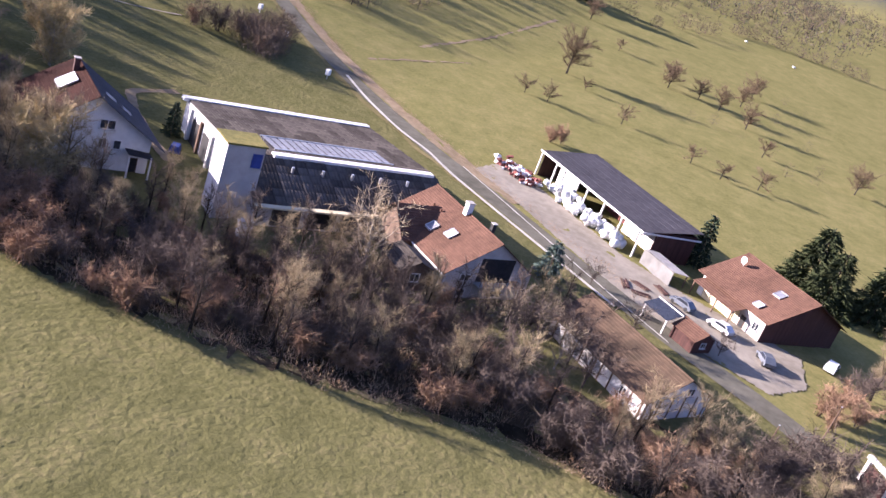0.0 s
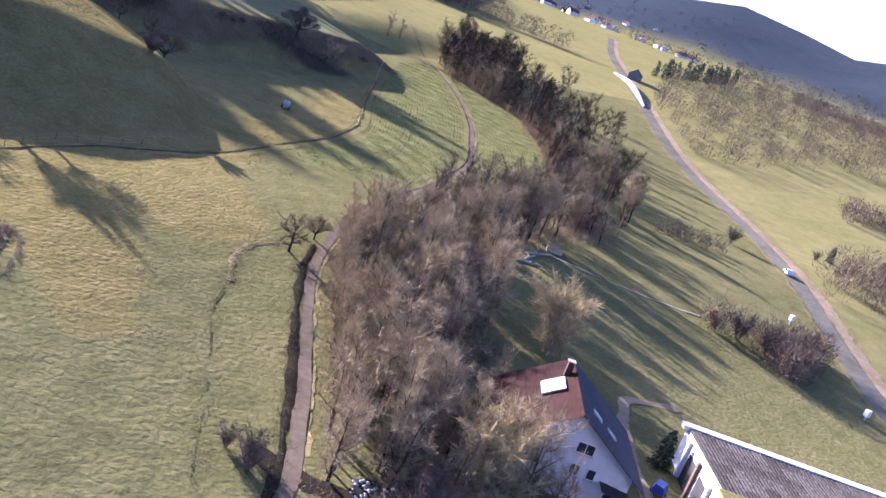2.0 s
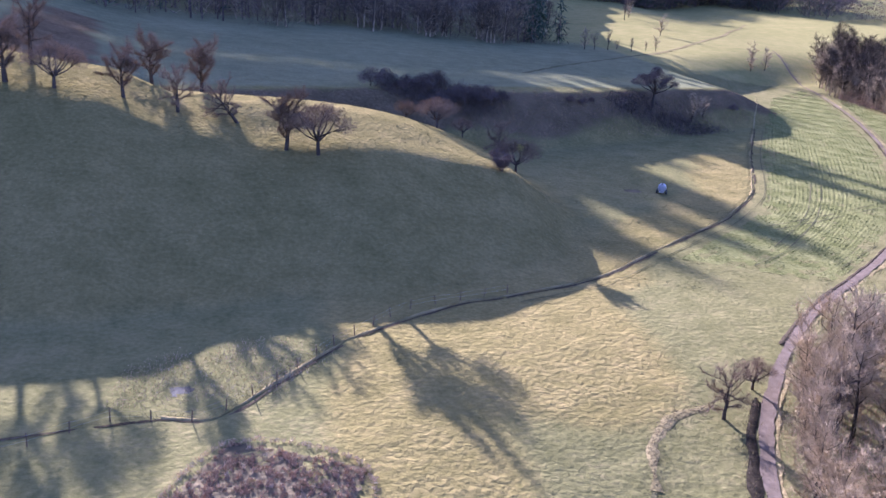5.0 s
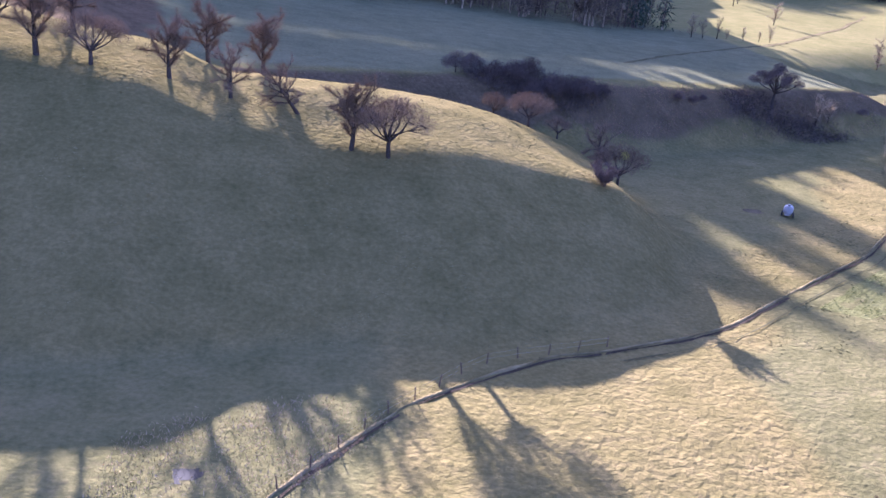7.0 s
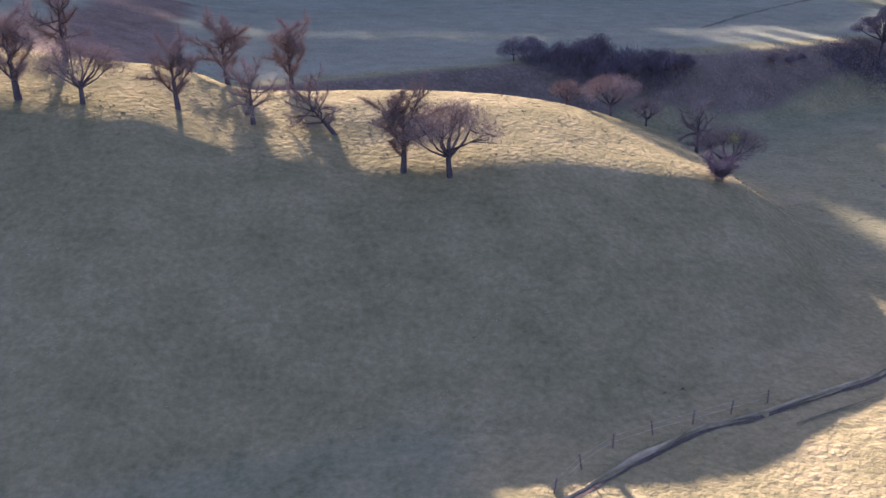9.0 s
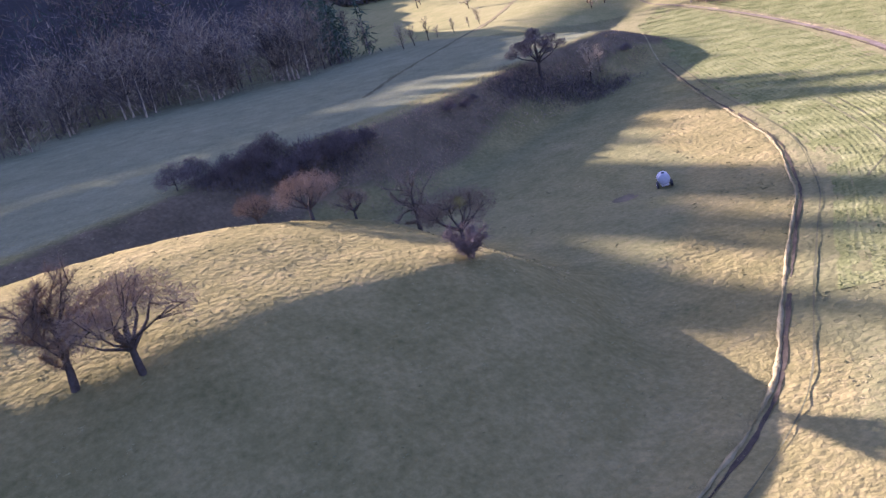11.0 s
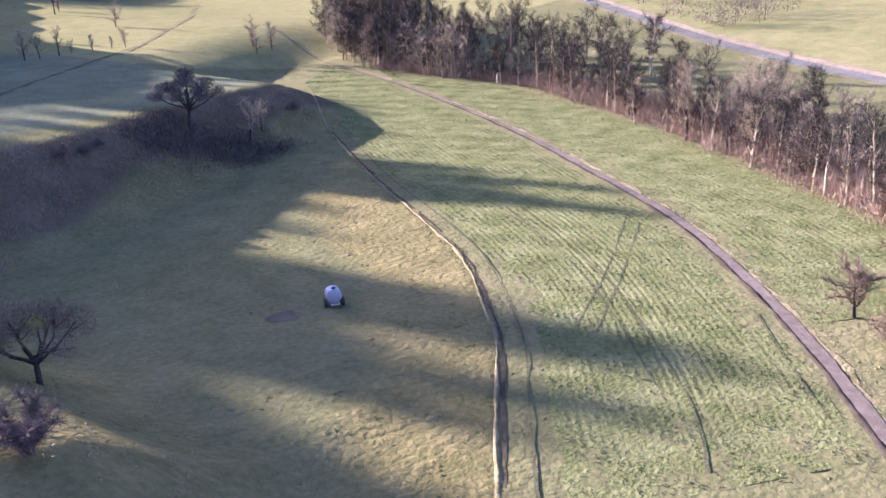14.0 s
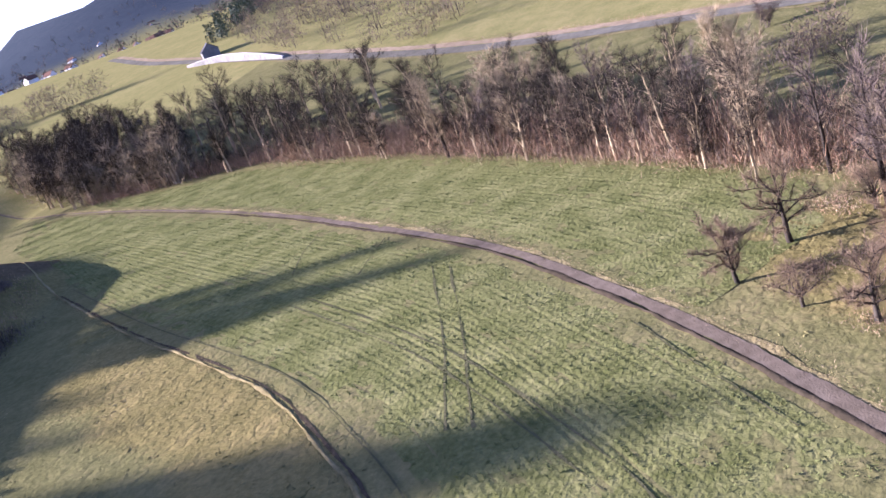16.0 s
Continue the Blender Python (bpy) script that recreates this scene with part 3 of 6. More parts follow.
sheet("pool", [(29.5, -4.5), (33, -5.5), (35.5, -1.5), (35, 1.5), (32, 1)], WATER, 0.08, 0.5, "shallow water of the creek over pale stones", "creek", 0.01, 15)
strip("footpath", [(174, 17.4), (191, 14.5), (209, 10.7), (224, 7.6)], 0.8, EARTH, 0.05, 0, "pale trodden footpath across the pasture", "path", 0.2, seed=19)
strip("footpath", [(214, 20.5), (232, 20.8), (272, 20.7), (325, 21), (359, 20.4)], 1.2, EARTH, 0.05, 0, "pale grassy track across the pasture", "path", 0.3, seed=20)
strip("footpath", [(105, 66), (115, 56), (124, 49), (133, 44)], 0.6, YARD, 0.08, 0, "pale trodden footpath across the meadow", "path", 0.15, seed=13)


# ---- buildings ----
E1, E2 = Vector((0.60, 0.80, 0)), Vector((0.80, -0.60, 0))
TURN = math.degrees(math.atan2(0.80, 0.60))  # local x runs along E1, local y along -E2


def box(x0, x1, y0, y1, z0, z1):
    v = [(x, y, z) for x in (x0, x1) for y in (y0, y1) for z in (z0, z1)]
    return v, [(0, 1, 3, 2), (4, 6, 7, 5), (0, 4, 5, 1), (2, 3, 7, 6), (0, 2, 6, 4), (1, 5, 7, 3)]


def join(*pieces):
    V, F = [], []
    for v, f in pieces:
        o = len(V)
        V += list(v)
        F += [tuple(i + o for i in q) for q in f]
    return V, F


def cylinder(r0, r1, z0, z1, n=12, x=0.0, y=0.0):
    V = [(x + r * math.cos(2 * math.pi * k / n), y + r * math.sin(2 * math.pi * k / n), z) for r, z in ((r0, z0), (r1, z1)) for k in range(n)]
    return V, [(k, (k + 1) % n, n + (k + 1) % n, n + k) for k in range(n)] + [tuple(range(n - 1, -1, -1)), tuple(range(n, 2 * n))]


def thing(name, m, label, category, group=""):
    ob = new(name)
    ob.matrix_basis = m
    return tagged(ob, label, category, group)


def slope(x0, x1, top, low, courses, thick=0.10):
    """A roof slope laid in courses, each a little proud at its lower edge. top, low: (y, z)."""
    def at(t):
        return top[0] + (low[0] - top[0]) * t, top[1] + (low[1] - top[1]) * t

    line = []
    for c in range(courses):
        (ya, za), (yb, zb) = at(c / courses), at((c + 1) / courses)
        line += [(ya, za + thick * 0.35), (yb, zb + thick)]
    line += [low, top]
    n = len(line)
    V = [(x, y, z) for x in (x0, x1) for y, z in line]
    F = [(k, (k + 1) % n, n + (k + 1) % n, n + k) for k in range(n)]
    for o in (0, n):
        F += [(o + 2 * c, o + 2 * c + 1, o + n - 2) if c == courses - 1 else (o + 2 * c, o + 2 * c + 1, o + 2 * c + 2) for c in range(courses)]
        F.append(tuple([o + 2 * c for c in range(courses)] + [o + n - 2, o + n - 1]))
    return V, F


def opening(name, parent, o, u, v, w, h, glass=None, frame=None, deep=0.08, bars=1, label=""):
    """A window or door: frame, panes and sill on the wall plane that runs along u and v from its lower corner o."""
    o, u, v = Vector(o), Vector(u).normalized(), Vector(v).normalized()
    nrm = u.cross(v)

    def slab(a0, a1, b0, b1, d0, d1):
        c = [o + u * a + v * b + nrm * d for a in (a0, a1) for b in (b0, b1) for d in (d0, d1)]
        return c, [(0, 1, 3, 2), (4, 6, 7, 5), (0, 4, 5, 1), (2, 3, 7, 6), (0, 2, 6, 4), (1, 5, 7, 3)]

    t = 0.09
    ring = [slab(0, w, 0, t, 0, deep), slab(0, w, h - t, h, 0, deep), slab(0, t, t, h - t, 0, deep), slab(w - t, w, t, h - t, 0, deep)]
    ring += [slab(w * (k + 1) / (bars + 1) - 0.04, w * (k + 1) / (bars + 1) + 0.04, t, h - t, 0, deep) for k in range(bars)]
    win = part(name, *join(*ring), frame or WHITE, parent, label)
    for k in range(bars + 1):
        part("pane", *slab(t + (w - 2 * t) * k / (bars + 1), t + (w - 2 * t) * (k + 1) / (bars + 1), t, h - t, 0.004, deep * 0.5), glass or GLASS, win)
    part("sill", *slab(-0.08, w + 0.08, -0.07, 0, 0, 0.2), CONCRETE, win)
    return win


def gable_house(name, corner, length, width, eave, ridge, wall, roof, label, over=0.5, turn=TURN, courses=18, category="house"):
    """A house with its ridge along local x from the foot of its front gable's middle line."""
    h = thing(name, pose(*corner, 0, 0, turn), label, category)
    w = width / 2
    prof = [(-w, -0.8), (w, -0.8), (w, eave - 0.06), (0, ridge - 0.06), (-w, eave - 0.06)]
    V = [(0, a, b) for a, b in prof] + [(length, a, b) for a, b in prof]
    F = [(4, 3, 2, 1, 0), (5, 6, 7, 8, 9)] + [(i, (i + 1) % 5, (i + 1) % 5 + 5, i + 5) for i in range(5)]
    part("wall", V, F, wall, h)
    k = (ridge - eave) / w
    for s in (1, -1):
        part("roof", *slope(-over, length + over, (0, ridge), (s * (w + over), eave - over * k), courses), roof[0 if s > 0 else 1], h)
    part("ridge_cap", *tube_x(-over, length + over, 0, ridge + 0.06, 0.14), roof[0], h)
    return h


def tube_x(x0, x1, y, z, r, n=6):
    V = [(x, y + r * math.cos(2 * math.pi * k / n), z + r * math.sin(2 * math.pi * k / n)) for x in (x0, x1) for k in range(n)]
    return V, [(k, (k + 1) % n, n + (k + 1) % n, n + k) for k in range(n)] + [tuple(range(n - 1, -1, -1)), tuple(range(n, 2 * n))]


def chimney(parent, x, y, z0, z1, mat, s=0.35):
    c = part("chimney", *box(x - s, x + s, y - s, y + s, z0, z1), mat, parent)
    part("cowl", *box(x - s - 0.08, x + s + 0.08, y - s - 0.08, y + s + 0.08, z1, z1 + 0.12), CONCRETE, c)


def roof_window(parent, x, y, z, lx, ly, tilt, glass, label):
    """A skylight lying on a slope that falls by tilt along y."""
    s = math.tan(tilt)
    ring = []
    for a0, a1, b0, b1 in ((0, lx, 0, 0.12), (0, lx, ly - 0.12, ly), (0, 0.12, 0, ly), (lx - 0.12, lx, 0, ly)):
        v = [(x + a, y + b, z - s * b + d) for a in (a0, a1) for b in (b0, b1) for d in (0, 0.22)]
        ring.append((v, [(0, 1, 3, 2), (4, 6, 7, 5), (0, 4, 5, 1), (2, 3, 7, 6), (0, 2, 6, 4), (1, 5, 7, 3)]))
    f = part("skylight", *join(*ring), METAL, parent, label)
    v = [(x + a, y + b, z - s * b + 0.16) for a, b in ((0.1, 0.1), (lx - 0.1, 0.1), (lx - 0.1, ly - 0.1), (0.1, ly - 0.1))]
    part("pane", v + [(p[0], p[1], p[2] - 0.03) for p in v], [(0, 1, 2, 3), (7, 6, 5, 4)], glass, f)


G0 = -3.6
# white house with the steep roof
# the slope turned from the sun gets a darker material as its shade
ha = gable_house("house", (54.9, -1.8, G0), 12.2, 15.6, 4.9, 10.2, WHITE, (DARKTILES, SLATE_AND_SHADE), "white rendered house with steep red tile roof, its shaded slope coloured dark", 1.5, courses=20)
X0, Y0, Z0 = (0, -1, 0), (1, 0, 0), (0, 0, 1)
for y, z, w, hh, b in ((-0.9, 5.6, 2.0, 1.3, 1), (-1.1, 3.0, 1.1, 1.3, 1), (-3.0, 3.0, 1.0, 1.3, 0), (3.4, 2.8, 1.2, 1.3, 1)):
    opening("window", ha, (-0.02, y, z), X0, Z0, w, hh, bars=b)
opening("window", ha, (2.5, -7.82, 1.6), Y0, Z0, 1.4, 1.3)
opening("window", ha, (7.0, -7.82, 1.6), Y0, Z0, 1.4, 1.3)
roof_window(ha, 5.4, 1.3, 9.55, 3.2, 2.2, math.atan(5.3 / 7.8), PLASTIC, "large white covered skylight")
for y in (-3.4, -5.6):
    roof_window(ha, 3.6, y, 10.2 + 0.679 * y + 0.06, 0.8, 1.3, -math.atan(5.3 / 7.8), PLASTIC, "narrow pale roof window")
chimney(ha, 9.6, 0.9, 9.0, 11.3, TIMBER_AND_SHADE)
part("porch_roof", *slope(-2.2, 0.0, (-4.6, 3.3), (-7.9, 2.9), 3), SLATE_AND_SHADE, ha)
for y in (-4.8, -7.6):
    part("post", *box(-2.1, -1.9, y - 0.1, y + 0.1, -0.4, 3.1), WHITE, ha)
opening("door", ha, (-0.02, -5.4, 0.0), X0, Z0, 1.1, 2.1, DARK, BEAM, bars=0)

# the farmhouse with the tiled roof and its wing
hb = gable_house("house", (73.1, -52.6, G0), 17.0, 14.2, 4.0, 8.4, GREYWALL, (TILES, TILES), "grey rendered farmhouse with a red clay tile roof", 0.6, courses=22)
prof = [(-0.8, 8.5), (-0.8, 16.0), (4.0, 16.0), (7.2, 12.2), (4.0, 8.5)]
V = [(x, y, z) for y in (3.0, 8.9) for z, x in prof]
part("wall", V, [(4, 3, 2, 1, 0), (5, 6, 7, 8, 9)] + [(i, (i + 1) % 5, (i + 1) % 5 + 5, i + 5) for i in range(5)], BEAM, hb, "dark timber wall of the wing")
for lowx in (8.0, 16.5):
    v, f = slope(0, 1, (12.2, 7.3), (lowx, 3.7), 14)
    part("roof", [(y, 1.5 + 7.9 * x, z) for x, y, z in v], f, TILES, hb)
chimney(hb, 8.6, 0.2, 7.8, 9.9, WHITE, 0.45)
chimney(hb, 4.4, -1.5, 6.6, 9.0, DARK, 0.28)
roof_window(hb, 5.2, 3.0, 6.65, 1.6, 1.3, math.atan(4.4 / 7.1), PLASTIC, "white roof window")
roof_window(hb, 8.4, 4.0, 6.05, 1.6, 1.3, math.atan(4.4 / 7.1), SKYGLASS, "glazed roof window")
for x, y in ((13.2, 2.6), (11.4, 2.4)):
    part("vent", *cylinder(0.16, 0.16, 6.6, 7.4, 8, x, y), TILES, hb)
# flat dark panel: the shade of the balcony's recess as colour
part("balcony_recess", *box(-0.03, 0.05, -3.6, 1.9, 2.5, 6.0), DARK, hb)
bal = part("balcony", *box(-1.5, 0.0, -3.8, 2.1, 2.35, 2.55), CONCRETE, hb)
for k in range(12):
    part("baluster", *box(-1.46, -1.38, -3.75 + k * 0.52, -3.65 + k * 0.52, 2.55, 3.5), BEAM, bal)
part("handrail", *box(-1.5, -1.34, -3.8, 2.1, 3.5, 3.62), BEAM, bal)
for y, z, w, hh in ((4.6, 2.6, 1.6, 1.0), (-1.2, 0.3, 2.0, 1.1), (4.4, 0.3, 1.4, 1.1), (-5.8, 0.6, 1.2, 1.2)):
    opening("window", hb, (-0.02, y, z), X0, Z0, w, hh)
part("downpipe", *box(-0.16, -0.04, 6.85, 6.97, -0.5, 3.9), WHITE, hb)
part("gutter", *tube_x(-0.6, 8.0, 7.75, 3.62, 0.10), WHITE, hb)
# small grey outhouse
he = gable_house("outhouse", (65.6, -45.4, G0), 5.2, 5.0, 3.2, 4.3, BEAM, (FIBRE, FIBRE), "small dark timber outhouse with a grey roof", 0.4, courses=7)
opening("window", he, (-0.02, 0.9, 1.4), X0, Z0, 1.5, 1.2)
# farmhouse across the yard
# the dark board colour on this house's gable stands for its shade
hc = gable_house("house", (111.0, -94.8, G0), 15.4, 17.0, 4.0, 7.9, TIMBER_AND_SHADE, (TILES, TILES), "cream and white farmhouse with a broad red tile roof", 0.9, turn=TURN - 5.6, courses=24)
part("cream_wall", *box(5.5, 14.0, 8.5, 8.56, -0.4, 3.4), CREAM, hc)
part("white_wall", *box(0.1, 5.4, 8.5, 8.56, -0.4, 3.6), GREYWALL, hc)
part("porch_roof", *slope(4.5, 14.5, (8.6, 3.3), (11.4, 2.5), 5), TILES, hc)
for x in (4.8, 8.5, 14.2):
    part("porch_post", *box(x - 0.09, x + 0.09, 11.1, 11.28, -0.3, 2.55), BEAM, hc)
part("white_wall", *box(14.1, 15.3, 8.5, 8.56, -0.4, 3.6), WHITE, hc)
for x in (1.0, 6.5, 9.5, 12.0):
    opening("window", hc, (x + 1.3, 8.57, 1.2), (-1, 0, 0), Z0, 1.3, 1.4)
opening("door", hc, (4.9, 8.57, 0.0), (-1, 0, 0), Z0, 1.1, 2.1, DARK, BEAM, bars=0)
roof_window(hc, 3.4, 2.6, 6.75, 1.7, 1.5, math.atan(3.9 / 8.5), SKYGLASS, "glazed roof window")
roof_window(hc, 3.0, 6.9, 4.85, 1.6, 1.2, math.atan(3.9 / 8.5), PLASTIC, "white roof window")
v, f = cylinder(0.05, 0.65, 0.0, 0.22, 14)
dish = part("satellite_dish", [(13.6 + x, 3.2 + z, 7.6 + y) for x, y, z in v], f, WHITE, hc)
part("mast", *box(13.55, 13.65, 3.0, 3.1, 6.2, 7.6), METAL, dish)
# half-timbered house by the brushwood
hd = gable_house("house", (66.4, -80.7, G0), 18.6, 11.0, 2.9, 5.7, WHITE, (OLDTILES, OLDTILES), "low white half-timbered house with a mossy red roof", 0.6, courses=14)
for k in range(10):
    part("beam", *box(0.3 + k * 1.9, 0.55 + k * 1.9, 5.5, 5.56, -0.4, 2.9), BEAM, hd)
for k in range(6):
    part("beam", *box(-0.06, 0.0, -5.2 + k * 2.05, -4.95 + k * 2.05, -0.4, 3.0), BEAM, hd)
for x in (3.0, 8.8, 12.6):
    opening("window", hd, (x + 1.2, 5.57, 0.9), (-1, 0, 0), Z0, 1.1, 1.2)
opening("window", hd, (-0.07, -0.7, 3.2), X0, Z0, 1.2, 1.1)

# long barn with tower; local x along E2, local y along E1
barn = thing("barn", pose(80.5, 2.7, G0, 0, 0, TURN - 90), "long grey barn with corrugated roof and a white edge", "barn")
BL, RV = 32.0, -23.5  # length, place of the ridge
prof = [(0, -0.5), (0, 5.0), (RV, 6.6), (-32.0, 3.4), (-32.0, -0.5)]
V = [(x, y, z) for x in (0.0, BL) for y, z in prof]
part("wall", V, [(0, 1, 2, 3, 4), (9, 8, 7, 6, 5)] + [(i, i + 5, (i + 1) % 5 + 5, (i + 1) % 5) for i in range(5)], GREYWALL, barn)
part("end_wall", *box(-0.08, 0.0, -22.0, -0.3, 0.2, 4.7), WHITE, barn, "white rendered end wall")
part("white_edge", *box(-0.8, BL - 0.3, -0.9, 0.4, 4.95, 5.45), WHITE, barn)
part("ridge_edge", *box(5.0, BL - 0.8, RV - 0.7, RV + 0.6, 6.55, 7.05), WHITE, barn)
part("eave_edge", *box(0.0, BL + 1.0, -33.5, -32.3, 3.2, 3.42), CREAM, barn, "broad beige eave board")
for k in range(4):
    part("column", *box(-0.5, -0.1, -4.2 - k * 5.2, -3.6 - k * 5.2, -0.4, 4.8), BEAM if k % 2 else WHITE, barn)
for k in range(3):
    part("gate", *box(-0.14, -0.08, -8.8 - k * 5.2, -4.8 - k * 5.2, 0.0, 3.8), DARK, barn)
me_panel = {}


def roof_panels(parent, x0, x1, nx, y0, z0, y1, z1, ny, seed, skip=lambda i, j: False):
    """Corrugated sheets side by side on a slope, each a little uneven."""
    rg = np.random.default_rng(seed)
    lx, ly, lz = (x1 - x0) / nx, (y1 - y0) / ny, (z1 - z0) / ny
    key = (round(lx, 3), round(ly, 3), round(lz, 3))
    if key not in me_panel:
        V, F, n = [], [], 6
        for j in range(2):
            for k in range(n + 1):
                V.append((lx * 0.965 * k / n, ly * 1.02 * j, lz * 1.04 * j + (0.05 if k % 2 else 0.0) + 0.09 * j))
        F = [(k, k + 1, n + 2 + k, n + 1 + k) for k in range(n)]
        V += [(p[0], p[1], p[2] - 0.05) for p in V]
        m = 2 * n + 2
        F += [(m + n + 1 + k, m + n + 2 + k, m + k + 1, m + k) for k in range(n)]
        F += [(n + 1 + k, n + 2 + k, m + n + 2 + k, m + n + 1 + k) for k in range(n)] + [(k + 1, k, m + k, m + k + 1) for k in range(n)]
        me_panel[key] = mesh_from("sheet", V, F, FIBRE)
    for i in range(nx):
        for j in range(ny):
            if not skip(i, j):
                ob = new("sheet", me_panel[key])
                ob.parent = parent
                ob.matrix_basis = pose(x0 + i * lx, y0 + j * ly, z0 + j * lz + 0.06 + rg.normal(0, 0.015), rg.normal(0, 0.3), rg.normal(0, 0.3), 0)


upper = part("roof", [(0, 0, 5.03), (BL, 0, 5.03), (BL, RV, 6.63), (0, RV, 6.63)], [(3, 2, 1, 0)], SLATE_AND_SHADE, barn)
roof_panels(upper, 0.0, BL, 20, RV, 6.64, -0.9, 5.1, 8, 3, lambda i, j: j in (1, 2) and 4 <= i <= 15)
lower = part("roof", [(0, RV, 6.63), (BL, RV, 6.63), (BL, -32.6, 3.25), (0, -32.6, 3.25)], [(3, 2, 1, 0)], SLATE_AND_SHADE, barn)
roof_panels(lower, 0.0, BL, 20, -32.6, 3.3, RV - 0.7, 6.5, 6, 4)
glaze = part("roof_light", *join(box(6.3, 25.7, -20.9, -20.66, 6.4, 6.72), box(6.3, 25.7, -15.06, -14.86, 6.0, 6.32)), METAL, barn, "long strip of glazing in the barn roof")
for k in range(16):
    a = 6.4 + k * 1.2
    v = [(a + 0.16, -20.6, 6.62), (a + 1.04, -20.6, 6.62), (a + 1.04, -15.1, 6.24), (a + 0.16, -15.1, 6.24)]
    part("pane", v + [(p[0], p[1], p[2] - 0.05) for p in v], [(3, 2, 1, 0), (4, 5, 6, 7), (0, 1, 5, 4), (2, 3, 7, 6), (1, 2, 6, 5), (3, 0, 4, 7)], SKYGLASS, glaze)
for k in range(5):
    part("vent", *cylinder(0.22, 0.22, 5.3, 6.5, 8, 7.0 + 4.6 * k, -26.5), METAL, barn)
# no hollows here: dark panels on the wall paint the shade inside the openings
for k in range(5):
    part("opening", *box(3.0 + k * 5.2, 7.2 + k * 5.2, -32.05, -31.98, 0.2, 2.7), DARK, barn)
tower = thing("tower", pose(80.5, 2.7, G0, 0, 0, TURN - 90), "tall rendered silo tower with a mossy flat roof", "tower")
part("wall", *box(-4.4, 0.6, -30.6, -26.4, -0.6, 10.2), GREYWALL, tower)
# sun and shade as colour: white on the sunlit side, grey on the others
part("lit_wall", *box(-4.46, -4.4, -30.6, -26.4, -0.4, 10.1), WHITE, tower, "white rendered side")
part("roof", *box(-4.6, 0.8, -30.8, -26.2, 10.2, 10.45), MOSS, tower, "flat roof covered in yellow moss")
opening("window", tower, (-0.95, -30.62, 7.4), Y0, Z0, 1.35, 1.9, BLUE, BLUE, bars=0, label="blue shuttered window")
ladder = part("ladder", *join(*[box(0.75, 0.8, -28.6 + a, -28.55 + a, 5.0, 11.0) for a in (0, 0.5)]), METAL, tower)
for k in range(12):
    part("rung", *box(0.75, 0.8, -28.6, -28.05, 5.3 + 0.45 * k, 5.34 + 0.45 * k), METAL, ladder)
cu = thing("chute", pose(53.6, -26.2, G0, 0, 0, TURN - 90), "tall white sheet-metal chute beside the tower", "chute")
part("casing", *box(-0.2, 1.5, -0.3, 0.3, -0.4, 3.9), PLASTIC, cu)
part("hood", *box(-0.3, 1.6, -0.4, 0.4, 3.9, 4.1), METAL, cu)
part("spout", *box(0.2, 1.1, -1.1, -0.3, 0.0, 0.9), METAL, cu)

# open shed across the road; local x along E1, open side at +y
SHED_AT = pose(117.2, -65.7, G0, 0, 0, TURN - 5.8)
shed = thing("shed", SHED_AT, "long open machine shed with a dark flat-pitched roof", "shed")
SL, SD = 35.0, -12.3
part("back_wall", *box(0, SL, SD, SD + 0.2, -0.5, 5.6), TIMBER_AND_SHADE, shed)
part("end_wall", *box(-0.15, 0.05, SD, -3.0, -0.5, 5.5), TIMBER_AND_SHADE, shed)
part("end_wall", *box(SL - 0.1, SL + 0.1, SD, -0.2, -0.5, 5.4), TIMBER_AND_SHADE, shed)
part("roof", *slope(-0.6, SL + 0.6, (SD - 0.6, 6.6), (0.7, 5.2), 8, 0.05), SLATE_AND_SHADE, shed)
part("fascia", *box(-0.65, SL + 0.65, 0.62, 0.72, 5.0, 5.38), WHITE, shed)
part("fascia", *box(-0.72, -0.62, SD - 0.6, 0.7, 5.0, 5.3), WHITE, shed)
part("partition", *box(SL - 12, SL - 5, -1.6, -1.4, 0, 4.6), WHITE, shed, "white boarded partition")
part("partition", *box(2.0, 12.0, -6.2, -6.0, 0, 3.6), WHITE, shed, "white boarded partition")
part("partition", *box(13.0, SL - 13, -9.2, -9.0, 0, 4.0), REDPAINT, shed, "red boarded partition")
for k in range(7):
    p = part("post", *box(0.1 + k * 5.84, 0.36 + k * 5.84, 0.1, 0.36, -0.4, 5.15), WHITE, shed)
    part("brace", *box(0.16 + k * 5.84, 0.30 + k * 5.84, -1.8, 0.1, 4.4, 4.55), WHITE, p)


def bale(rg):
    """A wrapped bale: rounded drum lying on its side."""
    V, F, n = [], [], 12
    prof = [(-0.66, 0.03), (-0.64, 0.32), (-0.58, 0.54), (-0.35, 0.63), (0.0, 0.65), (0.35, 0.63), (0.58, 0.54), (0.64, 0.32), (0.66, 0.03)]
    for x, r in prof:
        V += [(x + rg.normal(0, 0.02), r * math.cos(2 * math.pi * k / n), 0.62 + r * math.sin(2 * math.pi * k / n) + rg.normal(0, 0.02)) for k in range(n)]
    for i in range(len(prof) - 1):
        F += [(i * n + k, i * n + (k + 1) % n, (i + 1) * n + (k + 1) % n, (i + 1) * n + k) for k in range(n)]
    F += [tuple(range(n)), tuple(range(len(prof) * n - 1, (len(prof) - 1) * n - 1, -1))]
    return V, F


rb = np.random.default_rng(8)
bale_mesh = mesh_from("silage_bale", *bale(rb), PLASTIC, True)
